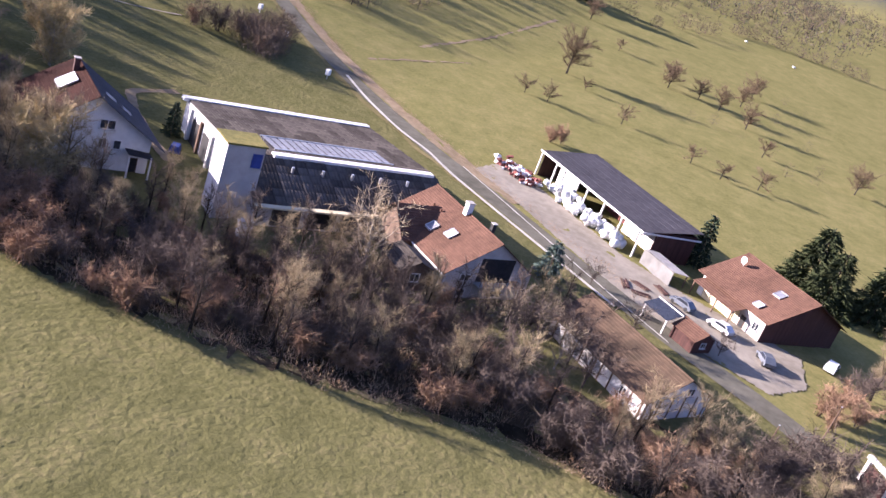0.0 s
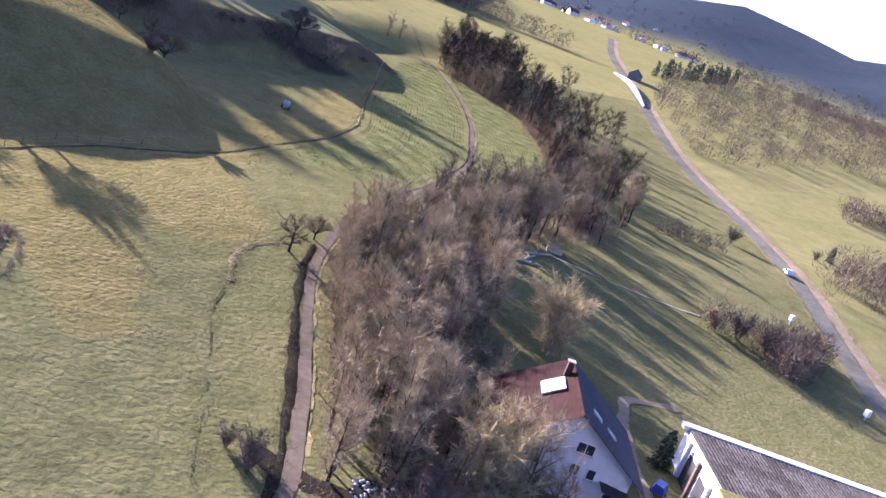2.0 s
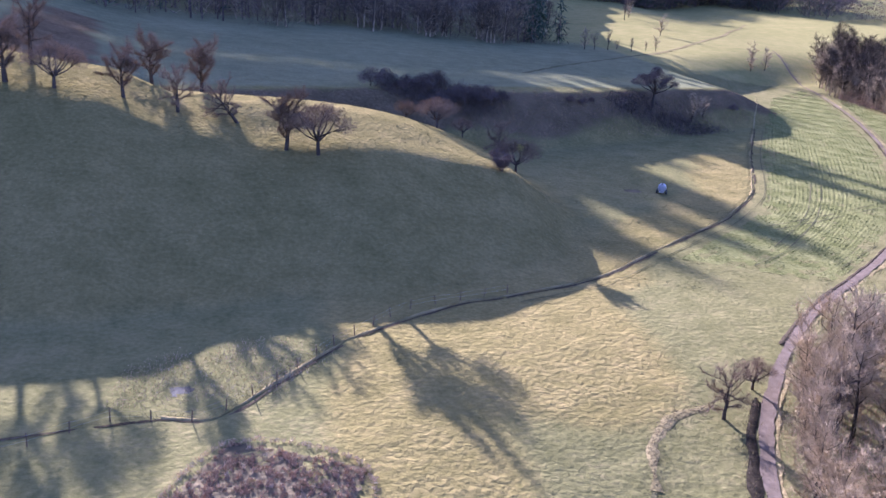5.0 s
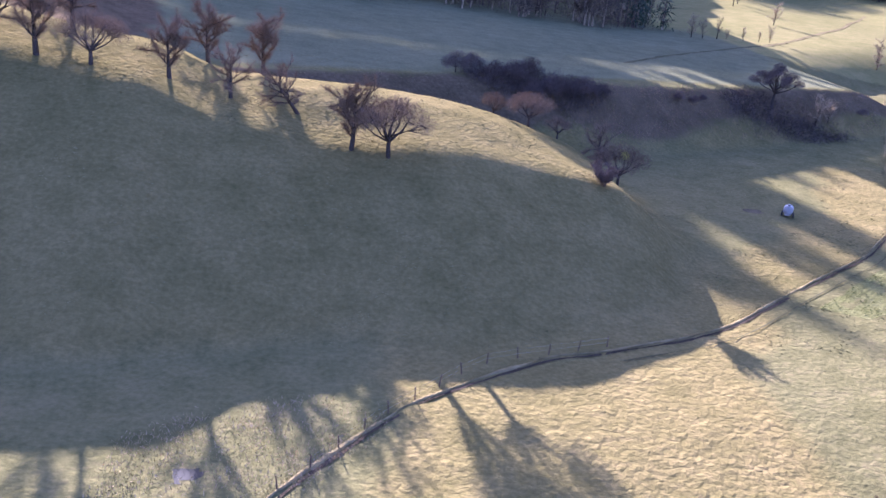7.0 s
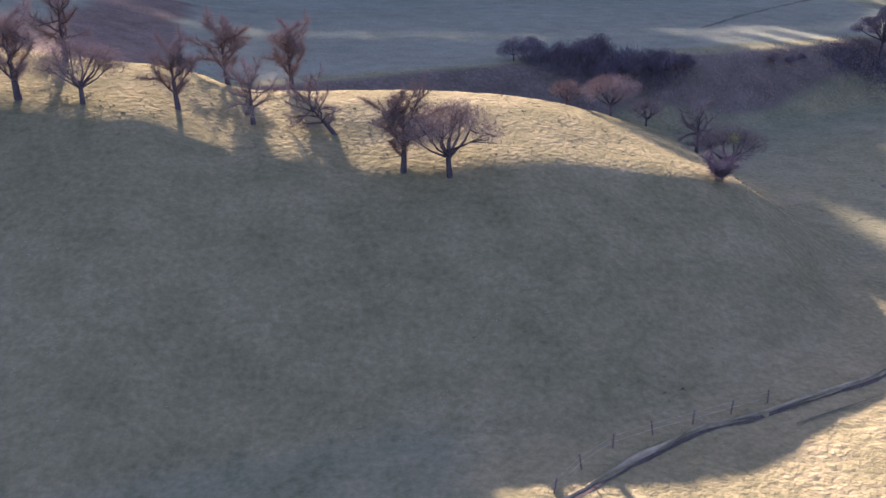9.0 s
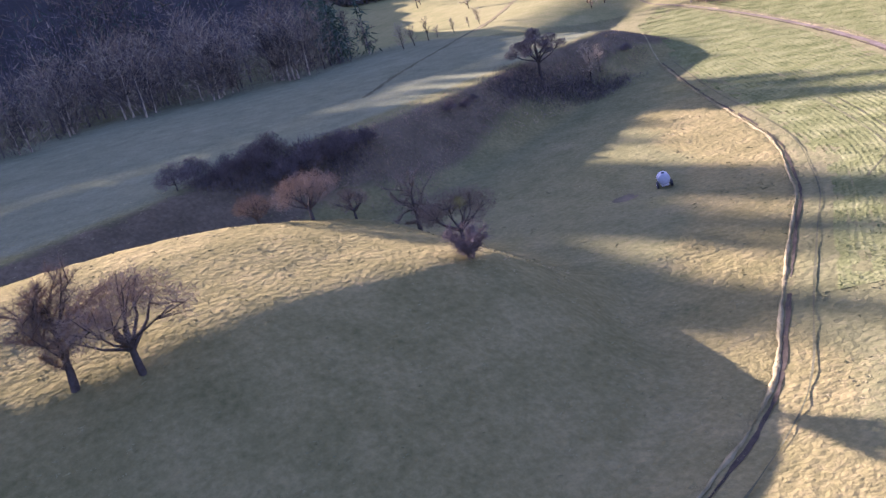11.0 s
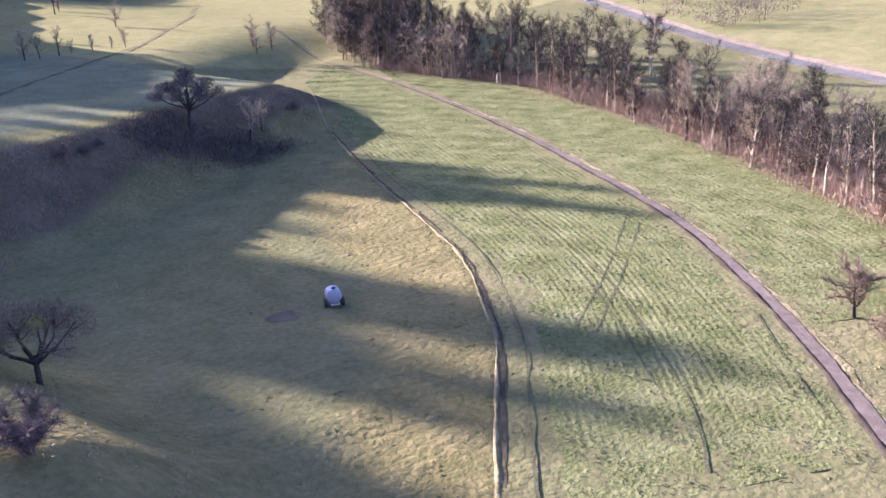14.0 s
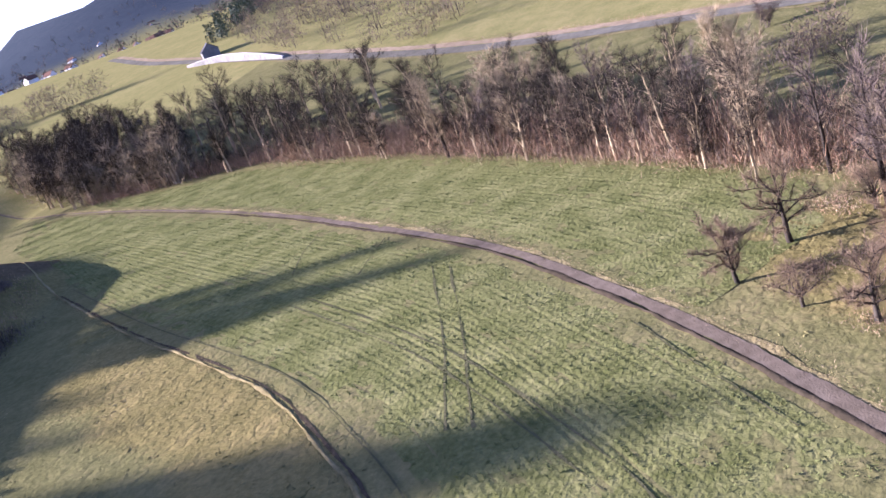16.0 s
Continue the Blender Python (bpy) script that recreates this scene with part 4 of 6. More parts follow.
for i in range(84):
    lx, ly = 3 + rb.random() * 25, -0.6 + abs(rb.normal(0, 2.0))
    w = SHED_AT @ Vector((lx, ly, 0))
    o = new("silage_bale", bale_mesh)
    o.matrix_basis = pose(w.x, w.y, gz(w.x, w.y) + 0.08 + (1.05 if i % 3 == 2 else 0), 0, 0, rb.random() * 180)
    sc = 0.75 + 0.5 * rb.random()
    o.scale = (sc, sc, sc)
    tagged(o, "white wrapped silage bale in front of the shed", "bale", "bales in front of the shed")
block_mesh = mesh_from("block", *box(-0.55, 0.55, -0.25, 0.25, 0, 0.4), REDPAINT)
pale_block = mesh_from("block", *box(-0.5, 0.5, -0.25, 0.25, 0, 0.4), PLASTIC)
pile = thing("block_pile", pose(134.5, -37, gz(134.5, -37)), "untidy pile of red and white blocks at the yard's edge", "pile")
for i in range(110):
    a, b = rb.random() * 13, rb.random() * 5.0
    q = E1 * (a - 6) + E2 * (b - 1.5)
    ob = new("block", block_mesh if rb.random() < 0.62 else pale_block)
    ob.parent = pile
    ob.matrix_basis = pose(q.x, q.y, rb.random() * 1.1, rb.normal(0, 14), rb.normal(0, 14), rb.random() * 180)

# pergola, kiosk and gate frame
pg = thing("pergola", pose(93.5, -75.2, G0, 0, 0, TURN), "white glazed pergola with two blue-grey roof panels", "pergola")
for x in (-2.3, 2.3):
    for y in (-2.6, 2.6):
        part("post", *box(x - 0.09, x + 0.09, y - 0.09, y + 0.09, -0.3, 2.5), WHITE, pg)
for s in (1, -1):
    v = [(-2.6, 0, 3.3), (2.6, 0, 3.3), (2.6, s * 2.9, 2.45), (-2.6, s * 2.9, 2.45)]
    part("roof_panel", v + [(p[0], p[1], p[2] - 0.06) for p in v], [(0, 1, 2, 3), (7, 6, 5, 4), (0, 4, 5, 1), (1, 5, 6, 2), (2, 6, 7, 3), (3, 7, 4, 0)], GLASS if s > 0 else SLATE_AND_SHADE, pg)
part("ridge_beam", *box(-2.7, 2.7, -0.08, 0.08, 3.26, 3.42), WHITE, pg)
kiosk = gable_house("kiosk", (89.6, -81.4, G0), 4.4, 4.2, 2.2, 3.2, TIMBER_AND_SHADE, (TILES, TILES), "small wooden kiosk with a red tile roof", 0.3, courses=6, category="kiosk")
opening("window", kiosk, (-0.02, 0.6, 0.9), X0, Z0, 1.1, 0.9)
gate = thing("gate_frame", pose(71.0, -106.2, gz(71.0, -106.2), 0, 0, TURN - 20), "white painted timber gate frame by the road", "gate")
for x in (0, 4.4):
    part("post", *box(x - 0.25, x + 0.25, -0.25, 0.25, -0.3, 3.0), WHITE, gate)
part("lintel", *box(-0.5, 4.9, -0.3, 0.3, 3.0, 3.5), WHITE, gate)
part("gate_leaf", *box(0.3, 4.1, -0.06, 0.06, 0.2, 2.6), TIMBER_AND_SHADE, gate)


def car(m, paint, label):
    c = thing("car", m, label, "car", "parked cars")
    prof = [(-2.1, 0.35), (2.1, 0.35), (2.15, 0.75), (1.2, 0.95), (0.6, 1.45), (-1.1, 1.5), (-1.9, 0.98), (-2.15, 0.85)]
    V = [(x, y * (0.84 if z > 1.2 else 1), z) for y in (-0.86, 0.86) for x, z in prof]
    n = len(prof)
    part("body", V, [tuple(range(n)), tuple(range(2 * n - 1, n - 1, -1))] + [(i, i + n, (i + 1) % n + n, (i + 1) % n) for i in range(n)], paint, c)
    part("windscreen", [(1.16, -0.7, 0.99), (1.16, 0.7, 0.99), (0.66, 0.62, 1.42), (0.66, -0.62, 1.42)], [(0, 1, 2, 3)], GLASS, c)
    for s in (1, -1):
        part("side_window", [(0.95, s * 0.865, 1.0), (-1.6, s * 0.865, 1.02), (-1.05, s * 0.745, 1.42), (0.5, s * 0.745, 1.40)], [(0, 1, 2, 3) if s < 0 else (3, 2, 1, 0)], GLASS, c)
        for x in (-1.35, 1.35):
            v, f = cylinder(0.33, 0.33, -0.1, 0.1, 12)
            part("wheel", [(x + a, s * 0.80 + d, 0.33 + b) for a, b, d in v], f, RUBBER, c)
    return c


for x, y, a, p, l in ((205.5, 75, 50, CARLIGHT, "pale car standing on the road"), (97.5, -90.5, 20, CARPAINT, "dark car parked by the farmhouse"), (102.0, -83.0, 60, CARLIGHT, "pale car parked in the yard"), (104.5, -76.5, 60, CARPAINT, "dark car parked in the yard"), (107.0, -100.5, -15, CARLIGHT, "pale car parked behind the farmhouse")):
    car(pose(x, y, gz(x, y) + 0.13, 0, 0, a), p, l)
tarp = thing("covered_trailer", pose(71.2, -3.4, gz(71.2, -3.4), 0, 0, 30), "small trailer under a blue tarpaulin", "trailer")
part("cover", [(-1.3, -0.8, 0.5), (1.3, -0.8, 0.5), (1.3, 0.8, 0.5), (-1.3, 0.8, 0.5), (-1.1, -0.5, 1.5), (1.0, -0.6, 1.35), (1.1, 0.5, 1.4), (-1.0, 0.6, 1.55)], [(0, 1, 5, 4), (1, 2, 6, 5), (2, 3, 7, 6), (3, 0, 4, 7), (4, 5, 6, 7), (3, 2, 1, 0)], BLUE, tarp)
for s in (1, -1):
    v, f = cylinder(0.3, 0.3, -0.1, 0.1, 10)
    part("wheel", [(a, s * 0.85 + d, 0.3 + b) for a, b, d in v], f, RUBBER, tarp)
for x, y in ((154.1, 30.2), (141.7, 11.1), (165, 45)):
    p = thing("marker_box", pose(x, y, gz(x, y)), "white utility box on a post beside the road", "utility box", "boxes by the road")
    part("post", *box(-0.12, 0.12, -0.12, 0.12, -0.3, 0.9), METAL, p)
    part("cabinet", *box(-0.55, 0.55, -0.4, 0.4, 0.9, 2.1), PLASTIC, p)
for x, y, hgt in ((78.0, -98.6, 6.2), (71.4, -92.4, 3.2)):
    p = thing("pole", pose(x, y, gz(x, y), 1.5, 2.0, 0), "grey weathered wooden pole beside the road", "pole", "poles by the road")
    part("shaft", *cylinder(0.11, 0.08, -0.4, hgt, 8), BEAM, p)
    part("cap", *cylinder(0.13, 0.02, hgt, hgt + 0.12, 8), METAL, p)
# lean-to at the end of the shed and stacked boards in the yard
lean = thing("lean_to", pose(116.4, -66.6, G0, 0, 0, TURN + 174.2), "low lean-to with a pale sheet roof beside the shed", "shed")
part("roof", *slope(0.0, 8.5, (0.6, 2.7), (4.2, 2.2), 4, 0.05), CONCRETE, lean)
part("back_wall", *box(0.1, 8.4, 0.6, 0.75, -0.3, 2.6), PANEL, lean)
for x in (0.3, 4.3, 8.2):
    part("post", *box(x - 0.09, x + 0.09, 3.9, 4.08, -0.3, 2.2), BEAM, lean)
for x, y, a in ((103.0, -67.2, 20), (105.2, -69.4, 65), (101.6, -70.2, 110), (107.6, -72.6, 40)):
    bs = thing("board_stack", pose(x, y, gz(x, y) + 0.1, 0, 0, a), "loose stack of reddish boards lying in the yard", "boards", "board stacks in the yard")
    for k in range(7):
        part("board", *box(-1.5 + rb.normal(0, 0.2), 1.5 + rb.normal(0, 0.2), -0.6 + 0.4 * (k % 3), -0.25 + 0.4 * (k % 3), 0.09 * (k // 3) + 0.004, 0.09 * (k // 3) + 0.08), BEAM if k % 2 else TIMBER_AND_SHADE, bs)
for x, y, a, l in ((90, 57.2, 15, 6.5), (95, 58.6, -8, 8.0), (100, 60.2, 30, 5.5), (104, 62.6, 5, 7.0), (86, 54.5, 40, 5.0), (98, 57.6, -25, 4.5)):
    fallen = thing("fallen_log", pose(x, y, gz(x, y), 0, 0, a), "pale fallen tree trunk lying at the wood's edge", "log", "fallen logs")
    v, f = tube_x(-l / 2, l / 2, 0, 0.22, 0.2, 8)
    part("trunk", v, f, PALEBARK, fallen)
    v, f = tube_x(0, l * 0.3, 0, 0.3, 0.09, 6)
    part("branch", [(0.6 * x, y + 0.7 * x, z + 0.25 * x) for x, y, z in v], f, PALEBARK, fallen)
# timber pile at the wood's edge
tp = thing("timber_stack", pose(110.5, 65.2, gz(110.5, 65.2), 0, 0, -40), "stack of sawn orange-brown timber at the wood's edge", "timber")
for k in range(16):
    v, f = cylinder(0.2, 0.2, -1.6, 1.6, 8)
    part("log", [(d, a + (k % 6) * 0.42 - 1.05 + 0.2 * (k // 6), b + 0.2 + (k // 6) * 0.36) for a, b, d in v], f, BEAM if k % 3 else REED, tp)

# water tank trailer in the meadow
TANK_SCALE = 0.80
tk = thing("tank_trailer", pose(82.7, 137.9, gz(82.7, 137.9), 0, 0, 58), "white water tank trailer standing in the meadow", "trailer")
V, F, n = [], [], 20
prof = [(-1.75, 0.02), (-1.7, 0.45), (-1.55, 0.8), (-1.3, 0.98), (-1.2, 1.0), (1.2, 1.0), (1.3, 0.98), (1.55, 0.8), (1.7, 0.45), (1.75, 0.02)]
for x, r in prof:
    V += [(x * 0.60, r * math.cos(2 * math.pi * k / n), 1.55 + r * math.sin(2 * math.pi * k / n)) for k in range(n)]
F = [(i * n + k, i * n + (k + 1) % n, (i + 1) * n + (k + 1) % n, (i + 1) * n + k) for i in range(len(prof) - 1) for k in range(n)]
body = part("tank", V, F, TANKPAINT, tk, "white painted steel tank", smooth=True)
part("hatch", *cylinder(0.28, 0.28, 2.5, 2.68, 14, -0.5), RUBBER, body)
for x in (-0.6, 0.6):
    part("band", *join(*[([(x + d, 1.012 * math.cos(2 * math.pi * (k + e) / n), 1.55 + 1.012 * math.sin(2 * math.pi * (k + e) / n)) for e in (0, 1) for d in (-0.05, 0.05)], [(0, 1, 3, 2)]) for k in range(n)]), METAL, body)
part("frame", *join(box(-1.25, 2.2, -0.6, -0.45, 0.55, 0.72), box(-1.25, 2.2, 0.45, 0.6, 0.55, 0.72), box(-1.25, -1.1, -0.6, 0.6, 0.5, 0.7), box(1.0, 1.2, -0.6, 0.6, 0.5, 0.7)), METAL, tk)
part("drawbar", *join(box(2.0, 3.6, -0.07, 0.07, 0.5, 0.64), box(3.4, 3.55, -0.06, 0.06, -0.05, 0.55)), METAL, tk)
for s in (1, -1):
    v, f = cylinder(0.58, 0.58, -0.18, 0.18, 18)
    wh = part("wheel", [(a - 0.2, s * 1.12 + d, 0.58 + b) for a, b, d in v], f, RUBBER, tk)
    v, f = cylinder(0.22, 0.22, -0.18, 0.18, 12)
    part("rim", [(a - 0.2, s * 1.12 + d, 0.58 + b) for a, b, d in v], f, METAL, wh)

tk.scale = (TANK_SCALE, TANK_SCALE, TANK_SCALE)

# fence along the wet meadow
fence = thing("fence", pose(0, 0, 0), "wooden post fence with wire along the meadow", "fence")
fl = resample([(-30, 48.5), (-20, 52), (-13, 56), (-6, 55), (1, 61), (9.5, 71.5), (12.3, 74), (19, 80.5), (26, 83), (34, 85.5)], 22)
post_mesh = mesh_from("post", *cylinder(0.07, 0.05, -0.3, 1.25, 6), BEAM)
for i, (x, y) in enumerate(fl):
    o = new("post", post_mesh)
    o.parent = fence
    o.matrix_basis = pose(x, y, gz(x, y), rb.normal(0, 4), rb.normal(0, 4), 0)
for hgt in (0.55, 1.05):
    V, F = [], []
    for i, (x, y) in enumerate(fl):
        V += [(x, y, gz(x, y) + hgt), (x, y, gz(x, y) + hgt + 0.008)]
        if i:
            F.append((2 * i - 2, 2 * i, 2 * i + 1, 2 * i - 1))
    part("wire", V, F, METAL, fence)
# pale retaining wall at the road's bend and a far building
rw = thing("retaining_wall", pose(0, 0, 0), "long pale concrete retaining wall at the road bend", "wall")
q = resample([(341.0, 271.0), (356.0, 291.5), (371.0, 312.0), (384.0, 331.0), (396.5, 356.0)], 25)
top = [gz(*q[i]) + 0.5 + 2.7 * math.sin(math.pi * min(1, (i + 0.6) / 25)) ** 0.8 for i in range(25)]
for i in range(24):
    a, b = q[i], q[i + 1]
    d = (b - a) / np.linalg.norm(b - a)
    nrm = np.array([-d[1], d[0]]) * 0.35
    z = gz(*a)
    hull = [(0, 1, 3, 2), (4, 6, 7, 5), (0, 4, 5, 1), (2, 3, 7, 6), (0, 2, 6, 4), (1, 5, 7, 3)]
    part("panel", [(*(p + k * nrm), zz) for p, t in ((a + d * 0.12, top[i]), (b - d * 0.12, top[i + 1])) for k in (-1, 1) for zz in (z - 1.5, t)], hull, PANEL, rw)
    part("coping", [(*(p + k * nrm * 1.12), zz) for p, t in ((a, top[i]), (b, top[i + 1])) for k in (-1, 1) for zz in (t, t + 0.22)], hull, CONCRETE, rw)


# ---- trees and brush ----
def tube(path, r0, r1, sides=4):
    p = [Vector(q) for q in path]
    V, F = [], []
    for i, q in enumerate(p):
        d = (p[min(i + 1, len(p) - 1)] - p[max(i - 1, 0)]).normalized()
        a = d.orthogonal().normalized()
        b = d.cross(a)
        r = r0 + (r1 - r0) * i / (len(p) - 1)
        for k in range(sides):
            t = 2 * math.pi * k / sides
            V.append(q + (a * math.cos(t) + b * math.sin(t)) * r)
        if i:
            o = (i - 1) * sides
            F += [(o + k, o + (k + 1) % sides, o + sides + (k + 1) % sides, o + sides + k) for k in range(sides)]
    return V, F


def grow(rg, height, spread, clear, limbs, twigs, twig_len, twig_w, up, thick=1.0, droop=0.0, wild=0.2):
    """Bare tree: trunk and limbs as tapered tubes, twigs as fine slivers."""
    wood = []
    lean = Vector((rg.normal(0, 0.05), rg.normal(0, 0.05), 1))
    trunk = [lean * (height * 0.82 * k / 5) + Vector((rg.normal(0, 0.06), rg.normal(0, 0.06), 0)) * height * 0.12 * (k > 0) for k in range(6)]
    trunk[0] = Vector((0, 0, -0.4))
    wood.append(tube(trunk, (height * 0.018 + 0.05) * thick, 0.03, 6))
    A, B = [], []
    for i in range(limbs):
        f = clear + (1 - clear) * (i + rg.random()) / limbs * 0.95
        k = min(int(f * 5), 4)
        base = trunk[k].lerp(trunk[k + 1], f * 5 - k)
        a = i * 2.4 + rg.normal(0, 0.5)
        reach = spread * (0.5 + 0.5 * math.sin(math.pi * min(1, (1 - f) / (1 - clear) * 0.8 + 0.15))) * (0.7 + 0.5 * rg.random())
        d = Vector((math.cos(a), math.sin(a), up + rg.normal(0, 0.15)))
        pts, q = [base], base.copy()
        for s in range(5):
            d = d + Vector((rg.normal(0, wild), rg.normal(0, wild), rg.normal(0.04 - droop * s / 4, wild * 0.7)))
            q = q + d.normalized() * reach / 4.2
            pts.append(q)
        r = (0.035 + height * 0.007 * (1 - f)) * thick
        wood.append(tube(pts, r, 0.018, 3))
        for j in range(5):
            A.append(pts[j]), B.append(pts[j + 1])
        for b in range(4):
            s0 = pts[1 + b]
            d2 = (d * 0.5 + Vector((rg.normal(0, 1), rg.normal(0, 1), 0.35 - droop + rg.normal(0, 0.4)))).normalized() * reach * 0.42
            e = s0 + d2
            mid = s0 + d2 * 0.5
            wood.append(tube([s0, e], 0.028 * thick, 0.012, 3))
            A += [s0, mid]
            B += [mid, e]
    A.append(trunk[4]), B.append(trunk[5])
    A, B = np.array(A), np.array(B)
    i = rg.integers(len(A), size=twigs)
    p = A[i] + (B[i] - A[i]) * rg.random((twigs, 1))
    u = B[i] - A[i]
    u /= np.linalg.norm(u, axis=1)[:, None] + 1e-9
    w = u * 0.7 + rg.normal(0, 0.65, (twigs, 3)) + [0, 0, 0.25 - 1.5 * droop]
    w *= (twig_len * (0.4 + rg.random((twigs, 1)))) / (np.linalg.norm(w, axis=1)[:, None] + 1e-9)
    return join(*wood), slivers(rg, p, w, twig_w)


def bare_tree(name, rg, height, spread, label, category="tree", clear=0.25, limbs=14, twigs=1800, twig_len=1.3, twig_w=0.03, up=0.5, bark=None, twig=None, group="", thick=1.0, droop=0.0, wild=0.2):
    t = thing(name, pose(0, 0, -500), label, category, group)
    wood, crown = grow(rg, height, spread, clear, limbs, twigs, twig_len, twig_w, up, thick, droop, wild)
    part("trunk", *wood, bark or BARK, t, smooth=True)
    ob = new("crown", soup("crown", crown, [twig or TWIG]))
    ob.parent = t
    return t


def clump_tree(name, rg, height, clumps, label, twigs, twig_len, twig_w, fork=0.45, flat=0.55, thick=1.0, bark=None, twig=None, group=""):
    """A bare tree whose limbs each end in a dense cushion of fine twigs; clumps are (x, y, z, radius)."""
    t = thing(name, pose(0, 0, -500), label, "tree", group)
    top = Vector((0.1 * rg.normal(), 0.1 * rg.normal(), height * fork))
    r0 = (height * 0.02 + 0.05) * thick
    wood = [tube([(0, 0, -0.4), top * 0.5 + Vector((rg.normal(0, 0.12), rg.normal(0, 0.12), 0)), top], r0, r0 * 0.7, 6)]
    share = np.array([c[3] ** 2 for c in clumps])
    bits = []
    for (x, y, z, r), f in zip(clumps, share / share.sum()):
        c = Vector((x, y, z))
        start = top * (0.72 + 0.28 * rg.random())
        mid = start.lerp(c, 0.5) + Vector((rg.normal(0, 0.3), rg.normal(0, 0.3), -0.25 + rg.normal(0, 0.25)))
        wood.append(tube([start, mid, c], r0 * 0.55, 0.04, 4))
        for k in range(6):
            d = Vector((rg.normal(), rg.normal(), rg.normal() * flat + 0.1)).normalized() * r * 0.85
            wood.append(tube([mid.lerp(c, 0.3 + 0.7 * rg.random()), c + d], 0.04 * thick, 0.012, 3))
        m = max(30, int(twigs * f))
        u = rg.normal(0, 1, (m, 3))
        u /= np.linalg.norm(u, axis=1)[:, None]
        p = np.array(c) + u * (rg.random((m, 1)) ** 0.45) * r * [1, 1, flat]
        w = u * 0.5 + rg.normal(0, 0.6, (m, 3))
        w *= twig_len * (0.4 + 0.8 * rg.random((m, 1))) / np.linalg.norm(w, axis=1)[:, None]
        bits.append(slivers(rg, p, w, twig_w))
    part("trunk", *join(*wood), bark or BARK, t, smooth=True)
    ob = new("crown", soup("crown", np.concatenate(bits), [twig or TWIG]))
    ob.parent = t
    return t


def bush(name, rg, height, spread, label, twigs=700, mat=None, group="", width=0.03):
    """A many-stemmed bush: a fan of stems and a haze of twigs."""
    t = thing(name, pose(0, 0, -500), label, "bush", group)
    stems, A, B = [], [], []
    for i in range(12):
        a, l = rg.random() * 6.28, 0.5 + 0.5 * rg.random()
        tip = Vector((math.cos(a) * spread * l * 0.8, math.sin(a) * spread * l * 0.8, height * (0.65 + 0.35 * rg.random())))
        mid = tip * 0.5 + Vector((rg.normal(0, 0.15), rg.normal(0, 0.15), height * 0.12))
        stems.append(tube([Vector((rg.normal(0, 0.15), rg.normal(0, 0.15), -0.2)), mid, tip], 0.04, 0.012, 3))
        A += [mid * 0.4, mid]
        B += [mid, tip]
    part("stem", *join(*stems), BARK, t)
    A, B = np.array(A), np.array(B)
    i = rg.integers(len(A), size=twigs)
    p = A[i] + (B[i] - A[i]) * rg.random((twigs, 1))
    w = rg.normal(0, 1, (twigs, 3)) * [1, 1, 0.7] + [0, 0, 0.35]
    w *= height * 0.3 * (0.4 + rg.random((twigs, 1))) / np.linalg.norm(w, axis=1)[:, None]
    ob = new("crown", soup("crown", slivers(rg, p, w, width), [mat or BRAMBLE]))
    ob.parent = t
    return t


def conifer(name, rg, height, radius, label, boughs=34, needles=5200, group="", mat=None, ragged=0.25):
    """A spruce or fir: drooping boughs round a trunk, clothed in needle tufts."""
    t = thing(name, pose(0, 0, -500), label, "conifer", group)
    stems, A, B = [tube([(0, 0, -0.3), (0, 0, height * 0.5), (0, 0, height)], height * 0.018, 0.03, 6)], [], []
    for i in range(boughs):
        f = 0.06 + 0.92 * i / boughs
        r = radius * (1 - f) ** 0.75 * (1 - ragged + 2 * ragged * rg.random()) + 0.15
        for k in range(5):
            a = i * 1.1 + k * 1.257 + rg.normal(0, 0.2)
            s, e = Vector((0, 0, f * height)), Vector((math.cos(a) * r, math.sin(a) * r, f * height - 0.16 * r + rg.normal(0, 0.2)))
            stems.append(tube([s, e], 0.04, 0.012, 3))
            A.append(s + (e - s) * 0.15), B.append(e)
    part("trunk", *join(*stems), BARK, t)
    A, B = np.array(A), np.array(B)
    ln = np.linalg.norm(B - A, axis=1)
    i = rg.choice(len(A), size=needles, p=ln / ln.sum())
    p = A[i] + (B[i] - A[i]) * rg.random((needles, 1)) ** 0.7
    u = (B[i] - A[i]) / ln[i][:, None]
    w = u * 0.8 + rg.normal(0, 0.5, (needles, 3)) + [0, 0, -0.25]
    w *= (0.35 + 0.35 * rg.random((needles, 1))) * (0.5 + radius * 0.16)
    ob = new("crown", soup("crown", slivers(rg, p, w, 0.09 + 0.012 * radius), [mat or NEEDLE]))
    ob.parent = t
    return t


rt = np.random.default_rng(11)
used = set()


def put(k, x, y, scale=1.0, sink=0.1, turn=None):
    m = pose(x, y, gz(x, y) - sink, 0, 0, rt.random() * 360 if turn is None else turn)
    if k.name in used:
        k = copy_thing(k, m)
    else:
        used.add(k.name)
        k.matrix_basis = m
    k.scale = (scale, scale, scale)
    return k


def away_from(x, y, line, gap):
    return np.min(np.hypot(line[:, 0] - x, line[:, 1] - y)) > gap


PATH_Q, ROAD_Q = dense(PATH_LINE, 2.0), dense(ROAD_LINE, 2.0)
